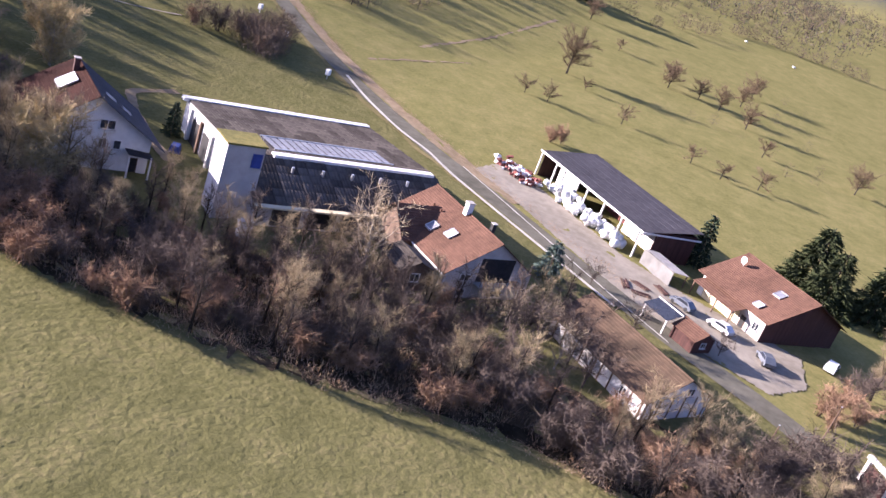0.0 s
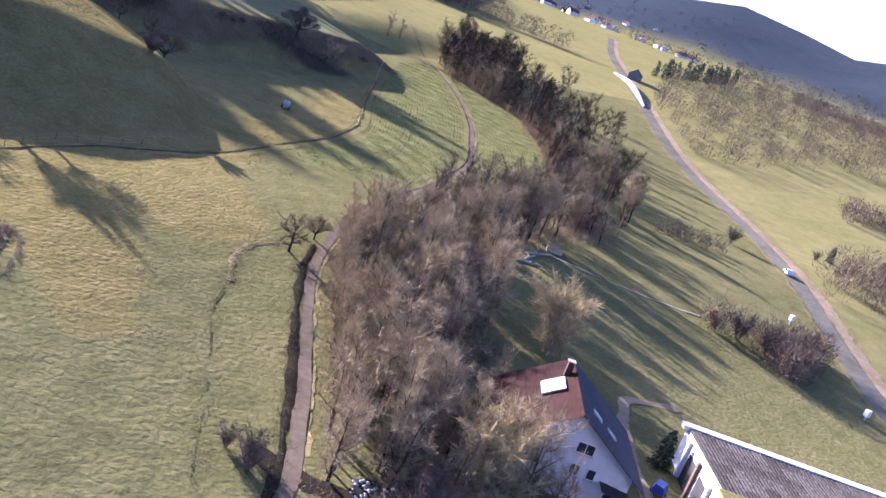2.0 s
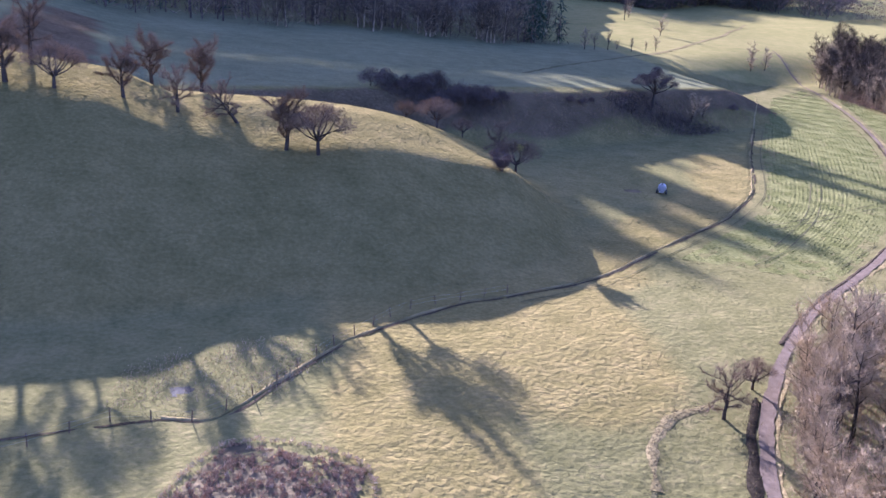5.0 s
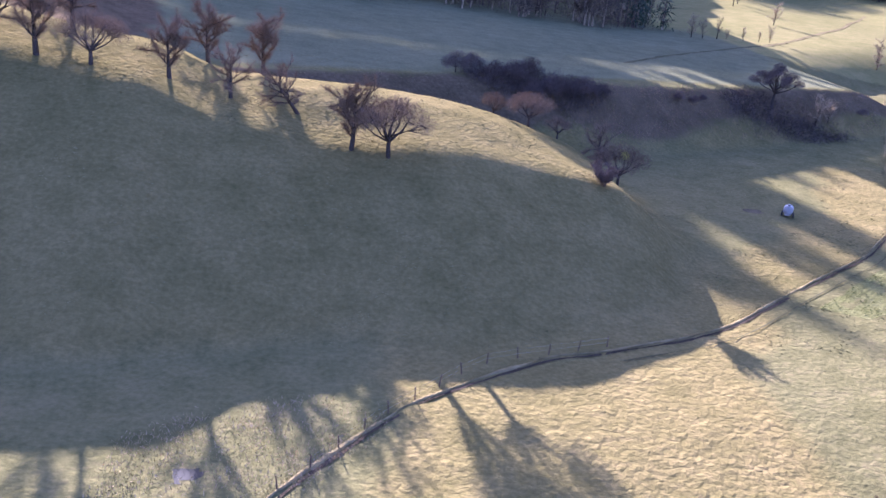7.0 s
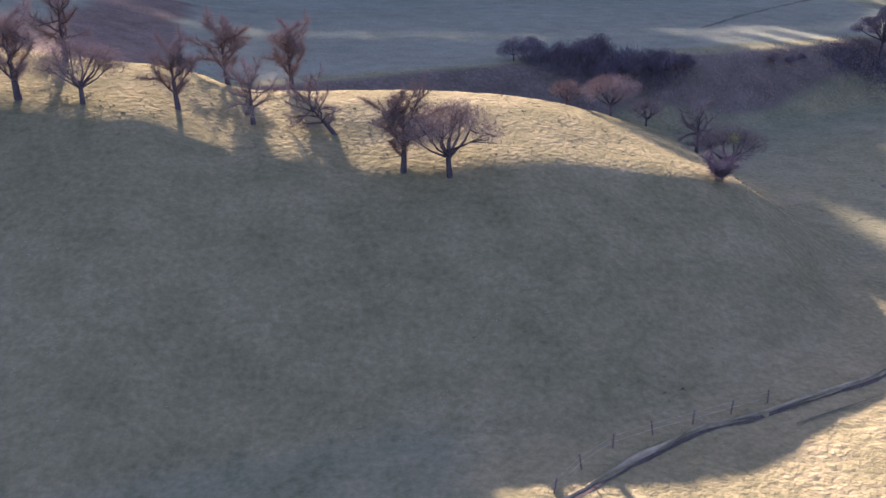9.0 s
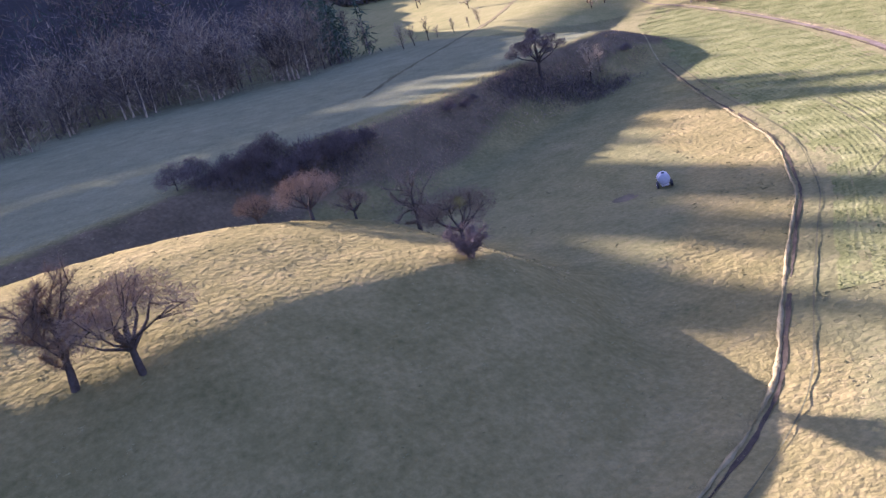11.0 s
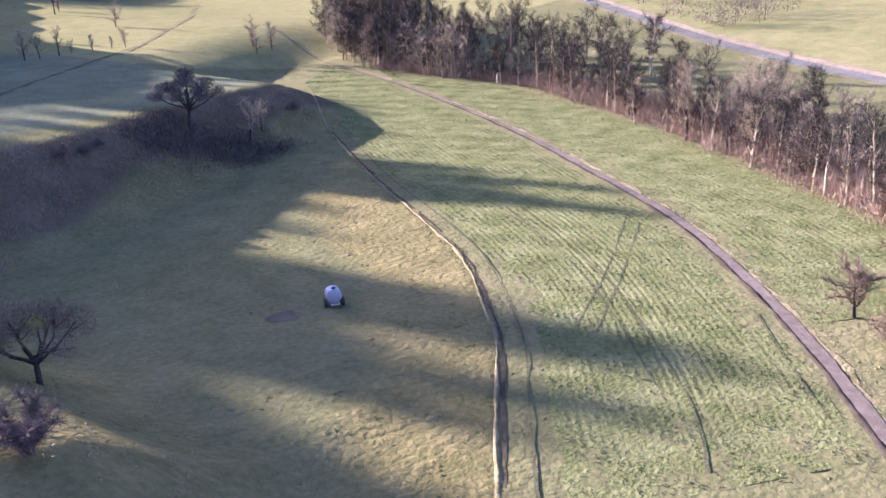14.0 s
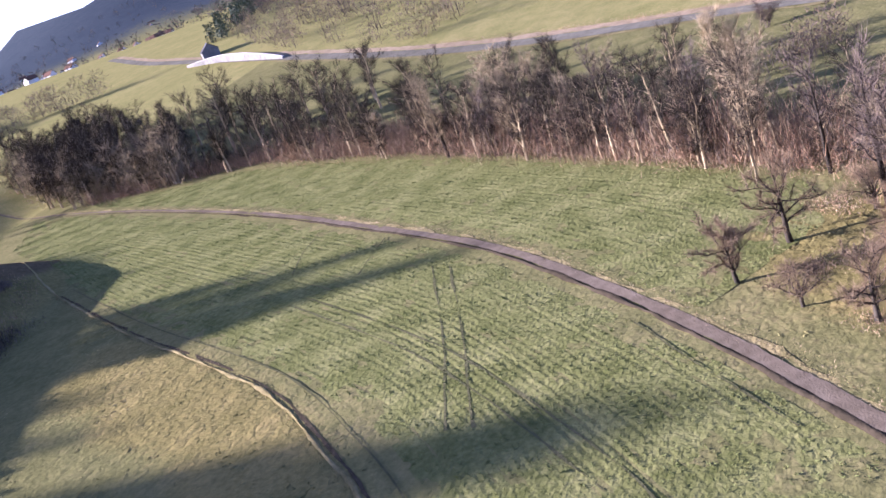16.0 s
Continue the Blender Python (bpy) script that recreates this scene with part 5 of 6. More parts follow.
# the creek wood
ALDERS = [bare_tree("tree", rt, h, s, l, "tree", c, 13, n, 1.5, 0.020, up, group="trees of the creek wood", twig=tw, wild=0.26, bark=ALDERBARK) for h, s, c, n, up, l, tw in (
    (13, 3.4, 0.20, 1900, 1.1, "tall bare alder in the creek wood", TWIG), (15, 3.6, 0.26, 1900, 1.3, "tall slender bare alder in the creek wood", TWIG), (11, 3.4, 0.10, 1900, 0.9, "bushy bare alder at the creek wood's edge", TWIG),
    (13.5, 4.2, 0.18, 2100, 0.9, "broad bare ash in the creek wood", TWIG), (11.5, 4.0, 0.08, 2000, 0.8, "low spreading bare willow in the creek wood", TWIG), (14, 3.0, 0.30, 1000, 1.3, "thin bare tree with an open crown by the creek", DARKTWIG))]
WOOD = [(52, 40), (58, 56), (84, 67), (112, 80), (128, 87), (154, 119), (184, 159), (208, 204), (211, 232), (212, 268), (228, 300), (262, 330), (285, 320), (253, 205), (219, 145), (180, 112), (146, 78), (106, 66), (88, 58), (76, 38), (64, 26), (52, 16), (44, 6), (36, -2), (34, 4), (40, 16), (46, 28)]


def grove(name, kinds, spots, label, category, mats):
    """Uncounted trees past the nearest ones, joined from the same shapes."""
    data = []
    for k in kinds:
        pair = []
        for me in (k.children[0].data, k.children[1].data):
            me.calc_loop_triangles()
            v = np.empty(len(me.vertices) * 3, np.float32)
            me.vertices.foreach_get("co", v)
            t = np.empty(len(me.loop_triangles) * 3, np.int32)
            me.loop_triangles.foreach_get("vertices", t)
            pair.append(v.reshape(-1, 3)[t])
        data.append(pair)
    out, idx = [], []
    for x, y, sc in spots:
        wood, crown = data[int(rt.integers(len(data)))]
        crown = crown.reshape(-1, 3, 3)
        crown = crown[np.arange(len(crown)) % 4 != 3].reshape(-1, 3)
        a = rt.random() * 6.283
        rot = np.array([[math.cos(a), -math.sin(a), 0], [math.sin(a), math.cos(a), 0], [0, 0, 1]]) * sc
        for m, v in enumerate((wood, crown)):
            out.append(v @ rot.T + [x, y, gz(x, y) - 0.1])
            idx += [m] * (len(v) // 3)
    return tagged(new(name, soup(name, np.concatenate(out), mats, idx)), label, category, kind="stuff")


n, rest = 0, []
while n < 178:
    near = n < 140
    x, y = (34 + rt.random() * 80, -2 + rt.random() * 84) if near else (100 + rt.random() * 90, 70 + rt.random() * 100)
    if inside(WOOD, x, y) and away_from(x, y, PATH_Q, 2.6):
        put(ALDERS[int(rt.integers(6))], x, y, 0.62 + 0.42 * rt.random())
        n += 1
while len(rest) < 95:
    x, y = 110 + rt.random() * 180, 78 + rt.random() * 255
    if inside(WOOD, x, y):
        rest.append((x, y, (0.65 + 0.4 * rt.random()) * (1.25 if y > 135 else 1.0)))
while len(rest) < 145:
    x, y = 206 + rt.random() * 66, 214 + rt.random() * 116
    if inside([(208, 215), (211, 232), (212, 268), (228, 300), (262, 330), (270, 300), (240, 245)], x, y):
        rest.append((x, y, 0.75 + 0.4 * rt.random()))
while len(rest) < 172:
    x, y = 212 + rt.random() * 90, 262 + rt.random() * 84
    if inside([(214, 275), (232, 312), (268, 345), (300, 340), (285, 300), (245, 262)], x, y) and away_from(x, y, PATH_Q, 4.0):
        rest.append((x, y, 0.8 + 0.45 * rt.random()))
rest += [(x + rt.normal(0.8, 1.2), y + rt.normal(-0.8, 1.2), 0.55 + 0.5 * rt.random()) for x, y in resample([(126, 85), (154, 118), (184, 158), (208, 203), (211, 232), (212, 262)], 46)]
grove("woodland", ALDERS, rest, "bare grey-brown trees of the creek wood", "woodland", [ALDERBARK, TWIG])
lane = resample(PATH_LINE[4:10], 34)
for i, (x, y) in enumerate(lane[1:]):
    d = lane[i + 1] - lane[i]
    d = np.array([d[1], -d[0]]) / np.hypot(*d)
    q = lane[i + 1] + d * (3.0 + 1.8 * rt.random())
    put(ALDERS[int(rt.integers(5))], q[0], q[1], 0.5 + 0.34 * rt.random())
for x, y, sc in ((84, 71, 1.05), (87, 69, 0.95), (90, 73, 1.1), (93, 70, 1.0), (96, 75, 1.1), (99, 72, 1.0), (102, 77, 1.05), (105, 74, 1.1), (108, 79, 1.0), (111, 77, 1.1), (114, 82, 1.0), (118, 83, 1.05), (80, 67, 0.9), (77, 64, 0.95)):
    put(ALDERS[5], x, y, sc)
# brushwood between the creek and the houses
# earth and fallen leaves, with the brushwood's shade put into the dark tone
sheet("brush_floor", [(x + 0.6, y) for x, y in ((29, -8), (32, -27), (34, -40), (38, -51), (46, -66), (45, -76), (46, -98), (64, -104), (62, -76), (58, -54), (55, -33), (51, -12), (46, 2), (37, 3))], SOIL, 0.05, 1.4, "leaf-strewn earth darkened as the shade under the brushwood", "ground", 0.05, 17)
SHRUBS = [bush("bush", rt, h, s, l, 1200, m, "bushes along the creek", 0.022) for h, s, m, l in ((3.6, 2.6, BRAMBLE, "tangled reddish-brown bush by the creek"), (4.4, 2.8, DARKTWIG, "tall grey-brown bush by the creek"), (3.0, 2.4, BRAMBLE, "low reddish bramble thicket by the creek"), (4.0, 3.0, DARKTWIG, "dark leafless bush by the creek"))]
CREEK = [(29, -8), (32, -27), (34, -40), (38, -51), (46, -66), (45, -76), (46, -98), (64, -104), (64, -88), (60, -76), (59, -64), (63, -54), (60, -42), (57, -33), (53, -24), (54, -12), (51, 4), (44, 8), (37, 4)]
n = 0
while n < 150:
    x, y = 28 + rt.random() * 38, -104 + rt.random() * 112
    if inside(CREEK, x, y) and away_from(x, y, PATH_Q, 3.0) and math.hypot(x - 54, y + 9) > 6.5 and math.hypot(x - 33, y + 2.5) > 4.2 and not (x > 57.5 and -83 < y < -57):
        put(SHRUBS[int(rt.integers(4))], x, y, 0.75 + 0.7 * rt.random())
        n += 1
n = 0
while n < 58:
    x, y = 30 + rt.random() * 36, -100 + rt.random() * 108
    if inside(CREEK, x, y) and away_from(x, y, PATH_Q, 3.0) and math.hypot(x - 54, y + 9) > 7.5:
        put(ALDERS[5 if rt.random() < 0.55 else int(rt.integers(6))], x, y, 0.45 + 0.3 * rt.random())
        n += 1
for i, (x, y) in enumerate(((53.2, -18.6), (53.8, -21.3), (53, -25.3), (55, -27.2), (56, -30.7), (58.9, -32.2), (59, -36), (58, -39.5), (58.1, -42.6), (57.6, -46.8), (60, -49.6), (61, -52.6), (64, -55.6), (67.8, -58), (72.6, -60.2), (76.8, -62.6), (53.8, -14.8), (50, -16), (50, -29), (54, -36))):
    put(ALDERS[5 if i % 2 else i % 5], x, y, 0.5 + 0.22 * rt.random())
POPLAR = bare_tree("tree", rt, 12, 4.5, "pale-barked bare tree in front of the farmhouse", clear=0.1, limbs=22, twigs=1500, up=0.9, bark=PALEBARK, twig=PALETWIG)
put(POPLAR, 60.5, -40.5, 1.1)
for x, y, s in ((56, 2, 0.6), (68, -58, 0.55), (64, -66, 0.5), (71, -62, 0.45)):
    put(POPLAR, x, y, s)
WILLOW = bare_tree("willow", rt, 8.5, 4.2, "pale yellowish bare willow by the white house", clear=0.08, limbs=26, twigs=6500, twig_len=1.3, up=0.7, twig_w=0.035, twig=WILLOWTWIG, bark=PALEBARK)
put(WILLOW, 78, 27, 1.25)
put(WILLOW, 44.5, -4.0, 1.15)
for x, y, sc in ((47.5, 0.5, 0.85), (49, -4.0, 0.8), (51.0, -6.0, 0.62), (46.8, -2.6, 0.85), (46, 4, 0.8), (44.5, 0.0, 0.75), (43.5, 6, 0.8), (52, 5, 0.62), (48, 6, 0.7), (56, 13, 0.6), (44, 3, 0.6), (59, 15, 0.55)):
    put(ALDERS[int(rt.integers(5))], x, y, sc)
YARDTREE = bare_tree("tree", rt, 7.5, 3.6, "dark bare fruit tree beside the house", clear=0.25, limbs=12, twigs=900, twig=DARKTWIG)
for x, y, s in ((66, -37.5, 0.75), (69, -35, 0.7), (64, -60, 0.9), (66, -63, 0.8), (69, -60, 0.75), (72, -65, 0.8), (62, -56, 0.85), (67, -67, 0.9), (75, -63, 0.7), (80, -68, 0.7), (84, -72, 0.7), (63, -70, 0.8), (54, 17, 1.0), (60, 20, 0.8), (49, 9, 0.9), (52, 25, 1.05), (66, 30, 0.7), (96, -63, 0.5), (92, -84, 0.5)):
    put(YARDTREE, x, y, s)
# brush floor of the wood
rs = np.random.default_rng(31)
NEARWOOD = [(52, 40), (58, 56), (84, 67), (112, 80), (128, 87), (154, 119), (164, 112), (138, 76), (106, 66), (88, 58), (76, 38), (64, 26), (52, 16), (44, 6), (36, -2), (34, 4), (40, 16), (46, 28)]


def scatter(poly, count, rg):
    xs, ys = np.array([p[0] for p in poly]), np.array([p[1] for p in poly])
    out = []
    while len(out) < count:
        x, y = xs.min() + rg.random() * np.ptp(xs), ys.min() + rg.random() * np.ptp(ys)
        if inside(poly, x, y):
            out.append((x, y))
    return np.array(out)


def brush(name, xy, per, height, spread, mats, label, category, rg, width=0.02, lift=0.0):
    """Uncounted brush: per slivers round each spot."""
    n = len(xy)
    b = np.repeat(xy, per, 0) + rg.normal(0, spread, (n * per, 2))
    z = ground_z(b[:, 0], b[:, 1]) + lift
    h = height * (0.35 + 0.8 * np.repeat(rg.random(n), per)) * (0.3 + 0.9 * rg.random(n * per))
    foot = rg.random(n * per) * h * 0.75
    base = np.stack([b[:, 0], b[:, 1], z + foot], 1)
    way = rg.normal(0, 0.42, (n * per, 3)) + [0, 0, 0.8]
    way *= (h * 0.55 / np.linalg.norm(way, axis=1))[:, None]
    ob = new(name, soup(name, slivers(rg, base, way, width), mats, rg.integers(len(mats), size=n * per)))
    return tagged(ob, label, category, kind="stuff")


brush("undergrowth", scatter(NEARWOOD, 2600, rs), 21, 1.9, 1.0, [BRAMBLE, TWIG, BRAMBLE], "tangled reddish-brown undergrowth of the creek wood", "undergrowth", rs, 0.022)
brush("undergrowth", scatter(CREEK, 1100, rs), 40, 2.2, 0.8, [BRAMBLE, DARKTWIG, TWIG], "dense dry brambles along the creek", "undergrowth", rs, 0.02)
PATCH = [(-9.7, 39.2), (-2.5, 50.7), (8.6, 45), (4.3, 32.5)]
brush("brambles", scatter(PATCH, 460, rs), 44, 0.62, 0.13, [BRAMBLE, FRUITTWIG, BRAMBLE, REED, BRAMBLE], "rectangular patch of dry red-brown brambles", "brambles", rs, 0.030)
brush("brambles", np.concatenate([scatter(PATCH, 60, rs), resample(PATCH + PATCH[:1], 90) + rs.normal(0, 0.12, (90, 2))]), 50, 0.55, 0.17, [REED, REED, PALETWIG], "pale dry grass tufts among the brambles", "dry grass", rs, 0.03)
edge_line = resample([(128, 86), (154, 118), (184, 158), (208, 203), (211, 232), (212, 262)], 420) + rs.normal(0, 0.9, (420, 2))
brush("edge_grass", edge_line + [1.2, -0.8], 80, 3.2, 1.1, [BRAMBLE, FRUITTWIG, DARKTWIG], "brown dry stalks along the wood's edge", "dry grass", rs, 0.02)
brush("undergrowth", edge_line + [4.5, -3.2] + rs.normal(0, 2.4, (420, 2)), 90, 4.8, 1.3, [BRAMBLE, FRUITTWIG, DARKTWIG], "tall tangled brush inside the wood's edge", "undergrowth", rs, 0.03)
inner = resample([(127, 84), (154, 116), (184, 156), (204, 196)], 520) + [3.2, -2.4] + rs.normal(0, 1.8, (520, 2))
brush("undergrowth", inner, 64, 6.2, 1.6, [TWIG, FRUITTWIG, FRUITTWIG, BRAMBLE, DARKTWIG], "tall fine brushwood between the trees of the wood's edge", "undergrowth", rs, 0.034)
path_edge = resample(PATH_LINE[1:10], 160) + [1.2, -0.9] + rs.normal(0, 0.7, (160, 2)) + [1.0, -0.8]
brush("edge_grass", path_edge, 22, 0.9, 0.5, [REED, BRAMBLE], "dry brown stalks along the lane", "dry grass", rs, 0.02)
fringe = resample(CREEK_LINE[1:], 420) + rs.normal(0, 0.5, (420, 2))
brush("edge_grass", fringe, 14, 0.6, 0.4, [BRAMBLE, REED], "rusty dry stalks along the edge of the meadow", "dry grass", rs, 0.025)
lane_side = resample(PATH_LINE[8:20], 1500) + [1.15, -0.95] + rs.normal(0, 0.45, (1500, 2))
brush("edge_grass", lane_side, 6, 0.3, 0.3, [STRAW, TUFT, REED], "short straw-coloured grass beside the farm lane", "dry grass", rs, 0.025)
dl = resample(DITCH_LINE[2:], 150) + rs.normal(0, 0.35, (150, 2))
brush("edge_grass", np.concatenate([dl, resample([(16.5, 2), (21, 12)] + DITCH_LINE[:3], 120) + rs.normal(0, 0.5, (120, 2))]), 12, 0.4, 0.4, [SOIL, TUFT, DARKTWIG], "dark tufts along the drainage bank", "dry grass", rs, 0.025)
bl = resample(PATH_LINE[1:10], 420) + [-1.35, 0.95] + rs.normal(0, 0.40, (420, 2))
brush("edge_grass", bl, 16, 0.55, 0.32, [SOIL, TUFT, DARKTWIG], "dark tufts on the bank beside the lane", "dry grass", rs, 0.025)
road_edge = resample(ROAD_LINE[4:13], 900) + [4.6, -3.1] + rs.normal(0, 1.2, (900, 2))
brush("edge_grass", road_edge, 18, 0.8, 0.6, [REED, BRAMBLE], "dry brown stalks along the road verge", "dry grass", rs, 0.02)
tl = resample(TRACK_LINE[1:18], 2300) + rs.normal(0, 0.34, (2300, 2)) + [-0.55, 0.5]
brush("edge_grass", tl, 7, 0.34, 0.26, [STRAW, TUFT], "long straw-coloured grass beside the field track", "dry grass", rs, 0.022)
wet = scatter([(-14, 58), (2, 60), (10, 70), (2, 74), (-12, 68)], 260, rs)
brush("edge_grass", wet, 18, 0.7, 0.6, [REED, TUFT], "rough pale grass round the puddle", "dry grass", rs, 0.03)
bank_e = scatter([(60, 172), (82, 186), (116, 198), (150, 214), (150, 224), (116, 210), (82, 199), (50, 188)], 1100, rs)
brush("bank_scrub", bank_e, 22, 1.1, 0.8, [DARKTWIG, TUFT, TUFT, BRAMBLE], "dark scrub on the terrace bank", "scrub", rs, 0.03)
under_oak = scatter([(97, 197), (103, 206), (110, 207.5), (117, 207), (124, 206), (131, 207), (134, 203), (124, 200), (110, 199)], 380, rs) + rs.normal(0, 1.6, (380, 2))
brush("bank_scrub", under_oak, 36, 1.8, 0.9, [DARKTWIG, DARKBARK, ALDERBARK], "dense dark scrub below the oak", "scrub", rs, 0.035)

sv = []
for x, y in scatter([(30.5, -7), (34, -7.5), (36.5, 0), (34.5, 3), (31.5, 1)], 95, rs):
    r = 0.10 + 0.32 * rs.random() ** 2
    top = np.array([x, y, gz(x, y) + 0.1 + r * 0.7])
    ring = [np.array([x + r * math.cos(a) * (0.8 + 0.5 * rs.random()), y + r * math.sin(a) * (0.8 + 0.5 * rs.random()), gz(x, y) + 0.05]) for a in np.arange(6) * 1.047]
    for k in range(6):
        sv += [top, ring[k], ring[(k + 1) % 6]]
tagged(new("stones", soup("stones", np.array(sv), [CONCRETE])), "pale wet stones in the creek", "stones", kind="stuff")
brush("thicket", scatter([(33, 186), (40, 183), (50, 182), (62, 185), (65, 189), (50, 192), (36, 192)], 420, rs), 40, 2.3, 0.9, [DARKTWIG, DARKBARK], "dense dark thicket on the terrace bank", "thicket", rs, 0.03)
piles = np.concatenate([np.array([[x, y]]) + rs.normal(0, 0.9, (26, 2)) for x, y in ((119.3, 86.6), (108.5, 88.4), (109.8, 85.5), (99, 85), (121, 88))])
brush("brush_pile", piles, 24, 0.7, 0.4, [DARKTWIG, BRAMBLE, TWIG], "cut branches heaped under the orchard trees", "brushwood", rs, 0.02)
# meadow tussocks
mx, my = -28 + rs.random(22000) * 165, 84 + rs.random(22000) * 108
ok = np.ones(len(mx), bool)
for line, gap in ((PATH_Q, 2.3), (ROAD_Q, 4.0)):
    for a in range(0, len(line), 2):
        ok &= np.hypot(mx - line[a, 0], my - line[a, 1]) > gap
mx, my = mx[ok], my[ok]
clump = np.sin(mx * 0.9) * np.cos(my * 0.7) + np.sin(mx * 0.23 + 1) * np.sin(my * 0.31) + rs.normal(0, 0.6, len(mx))
mx, my = mx[clump > 0.1], my[clump > 0.1]
base = np.repeat(np.stack([mx, my, ground_z(mx, my) - 0.02], 1), 3, 0) + rs.normal(0, 0.13, (len(mx) * 3, 3)) * [1, 1, 0.1]
way = rs.normal(0, 0.20, base.shape) * [1, 1, 0.1] + [0, 0, 0.03]
tussocks = tagged(new("grass", soup("grass", slivers(rs, base, way, 0.06), [TUFT])), "short tussocky winter grass", "grass", kind="stuff")

# fruit trees of the spur, the meadow and the orchard
FRUIT = [bare_tree("fruit_tree", rt, h, s, l, "tree", 0.24, 14, n, 0.95, 0.014, 0.75, thick=1.9, wild=0.52, twig=FRUITTWIG, bark=DARKBARK, droop=d, group="old fruit trees") for h, s, n, d, l in (
    (7.2, 3.8, 8200, 0.02, "gnarled bare fruit tree with upright limbs"), (6.8, 3.4, 4200, 0.0, "open-crowned bare fruit tree"))]
for k, h, sp, n, words in ((1, 6.4, 3.7, 7600, "gnarled bare fruit tree with a rounded crown of fine twigs"), (3, 4.8, 2.5, 3600, "small round-crowned bare fruit tree")):
    dome = [(sp * f * math.cos(a), sp * f * math.sin(a), h * (0.84 - 0.30 * f * f) + rt.normal(0, 0.2), sp * (0.36 + 0.1 * rt.random())) for f, a in ((0.1, 0), (0.5, 0.4), (0.55, 2.5), (0.5, 4.5), (0.85, 1.3), (0.9, 2.9), (0.85, 4.0), (0.9, 5.4), (0.8, 0.2), (0.75, 3.4))]
    FRUIT.insert(k, clump_tree("fruit_tree", rt, h, dome, words, n, 0.75, 0.013, 0.34, 0.75, 1.5, DARKBARK, FRUITTWIG, "old fruit trees"))
for k, x, y, s in ((0, 7.2, 116.6, 1.18), (1, 12.0, 115.0, 1.28), (2, 0.2, 126.9, 1.0), (0, -5.4, 147.6, 1.2), (2, -9, 129, 0.95), (0, -17.2, 129, 1.05), (1, -27, 127, 1.15), (0, -34, 128, 1.3), (2, -33, 144, 1.3), (1, -41, 136, 1.2), (0, -47, 141, 1.3), (2, -54, 139, 1.3), (0, -14, 150, 1.2),
                   (1, 38.1, 146.3, 0.95), (3, 43.5, 147, 0.85), (2, 50.4, 145.2, 1.0), (1, 51.2, 136, 1.1), (3, 33, 151, 0.9), (2, 46, 50.3, 0.75), (3, 52.4, 55.6, 0.8),
                   (2, 114.5, 90.7, 0.95), (0, 108.5, 94.6, 0.72), (3, 102.6, 89.7, 0.8), (2, 99.0, 85.1, 0.75), (1, 118, 84, 0.65), (3, 107, 83, 0.7), (0, 110, 82, 0.65), (2, 95, 80, 0.65)):
    tree = put(FRUIT[k], x, y, s)
    if (x, y) == (0.2, 126.9):
        tree.rotation_euler = (0, math.radians(-36), 0)
    if (x, y) == (51.2, 136):
        spot = rt.normal(0, 0.32, (420, 3)) + [0.6, -0.8, 5.0]
        tuft = new("mistletoe", soup("mistletoe", slivers(rt, spot, rt.normal(0, 0.16, spot.shape), 0.02), [MISTLE]))
        tuft.parent = tree
        tuft["label"] = "yellow-green mistletoe ball"
OAK = clump_tree("oak", rt, 9.5, [(0.2, 0, 9.0, 1.3), (-1.7, 0.8, 8.0, 1.7), (1.6, -0.9, 7.7, 1.6), (-3.4, -0.6, 6.6, 1.8), (3.3, 0.9, 6.5, 1.6), (0.4, 2.8, 7.2, 1.7), (-0.4, -2.9, 7.0, 1.7), (4.8, 0.4, 5.8, 1.3), (-4.9, 0.7, 5.4, 1.3), (1.6, 4.2, 5.9, 1.4), (-1.4, -4.2, 5.8, 1.4), (3.4, -3.2, 6.0, 1.3), (-3.2, 3.2, 6.0, 1.4)],
                 "wide-crowned dark bare oak on the terrace edge", 9000, 0.55, 0.035, 0.42, 0.5, 1.4, DARKBARK, DARKTWIG)
put(OAK, 113, 206, 1.12)
put(ALDERS[3], 126, 207, 0.62)
put(ALDERS[4], 131, 210, 0.5)
THICKET = []
for h, sp in ((5.4, 2.6), (6.0, 3.0)):
    dome = [(sp * f * math.cos(a), sp * f * math.sin(a), h * (0.82 - 0.42 * f) + rt.normal(0, 0.25), sp * (0.5 + 0.12 * rt.random())) for f, a in ((0.1, 0), (0.5, 0.4), (0.55, 2.5), (0.5, 4.5), (0.9, 1.3), (0.95, 2.9), (0.9, 4.0), (0.95, 5.4), (0.85, 0.2))]
    THICKET.append(clump_tree("thicket_tree", rt, h, dome, "dark round-crowned leafless tree on the terrace bank", 4200, 0.6, 0.03, 0.3, 0.8, 0.9, DARKBARK, DARKTWIG, "small trees on the bank"))
for x, y, s in ((40, 186, 0.75), (44, 187, 0.9), (48, 184, 0.8), (52, 185, 0.95), (56, 186, 0.95), (60, 187, 0.9), (36, 191, 0.8), (64, 188, 0.6), (84, 194, 0.4), (88, 195, 0.4), (91, 197, 0.3), (32, 188, 0.8), (48, 190, 0.9), (144, 216, 0.4)):
    put(THICKET[int(rt.integers(2))], x, y, s)
RED = bush("bush", rt, 2.4, 2.3, "dark grey-brown leafless bush on the spur's slope", 4200, DARKTWIG, "", 0.014)
put(RED, 42.3, 117.3, 1.35)
for x, y, sc in ((23.5, 5.5, 0.75), (22.3, 3.5, 0.7), (21.5, 7, 0.6)):
    put(SHRUBS[3], x, y, sc)
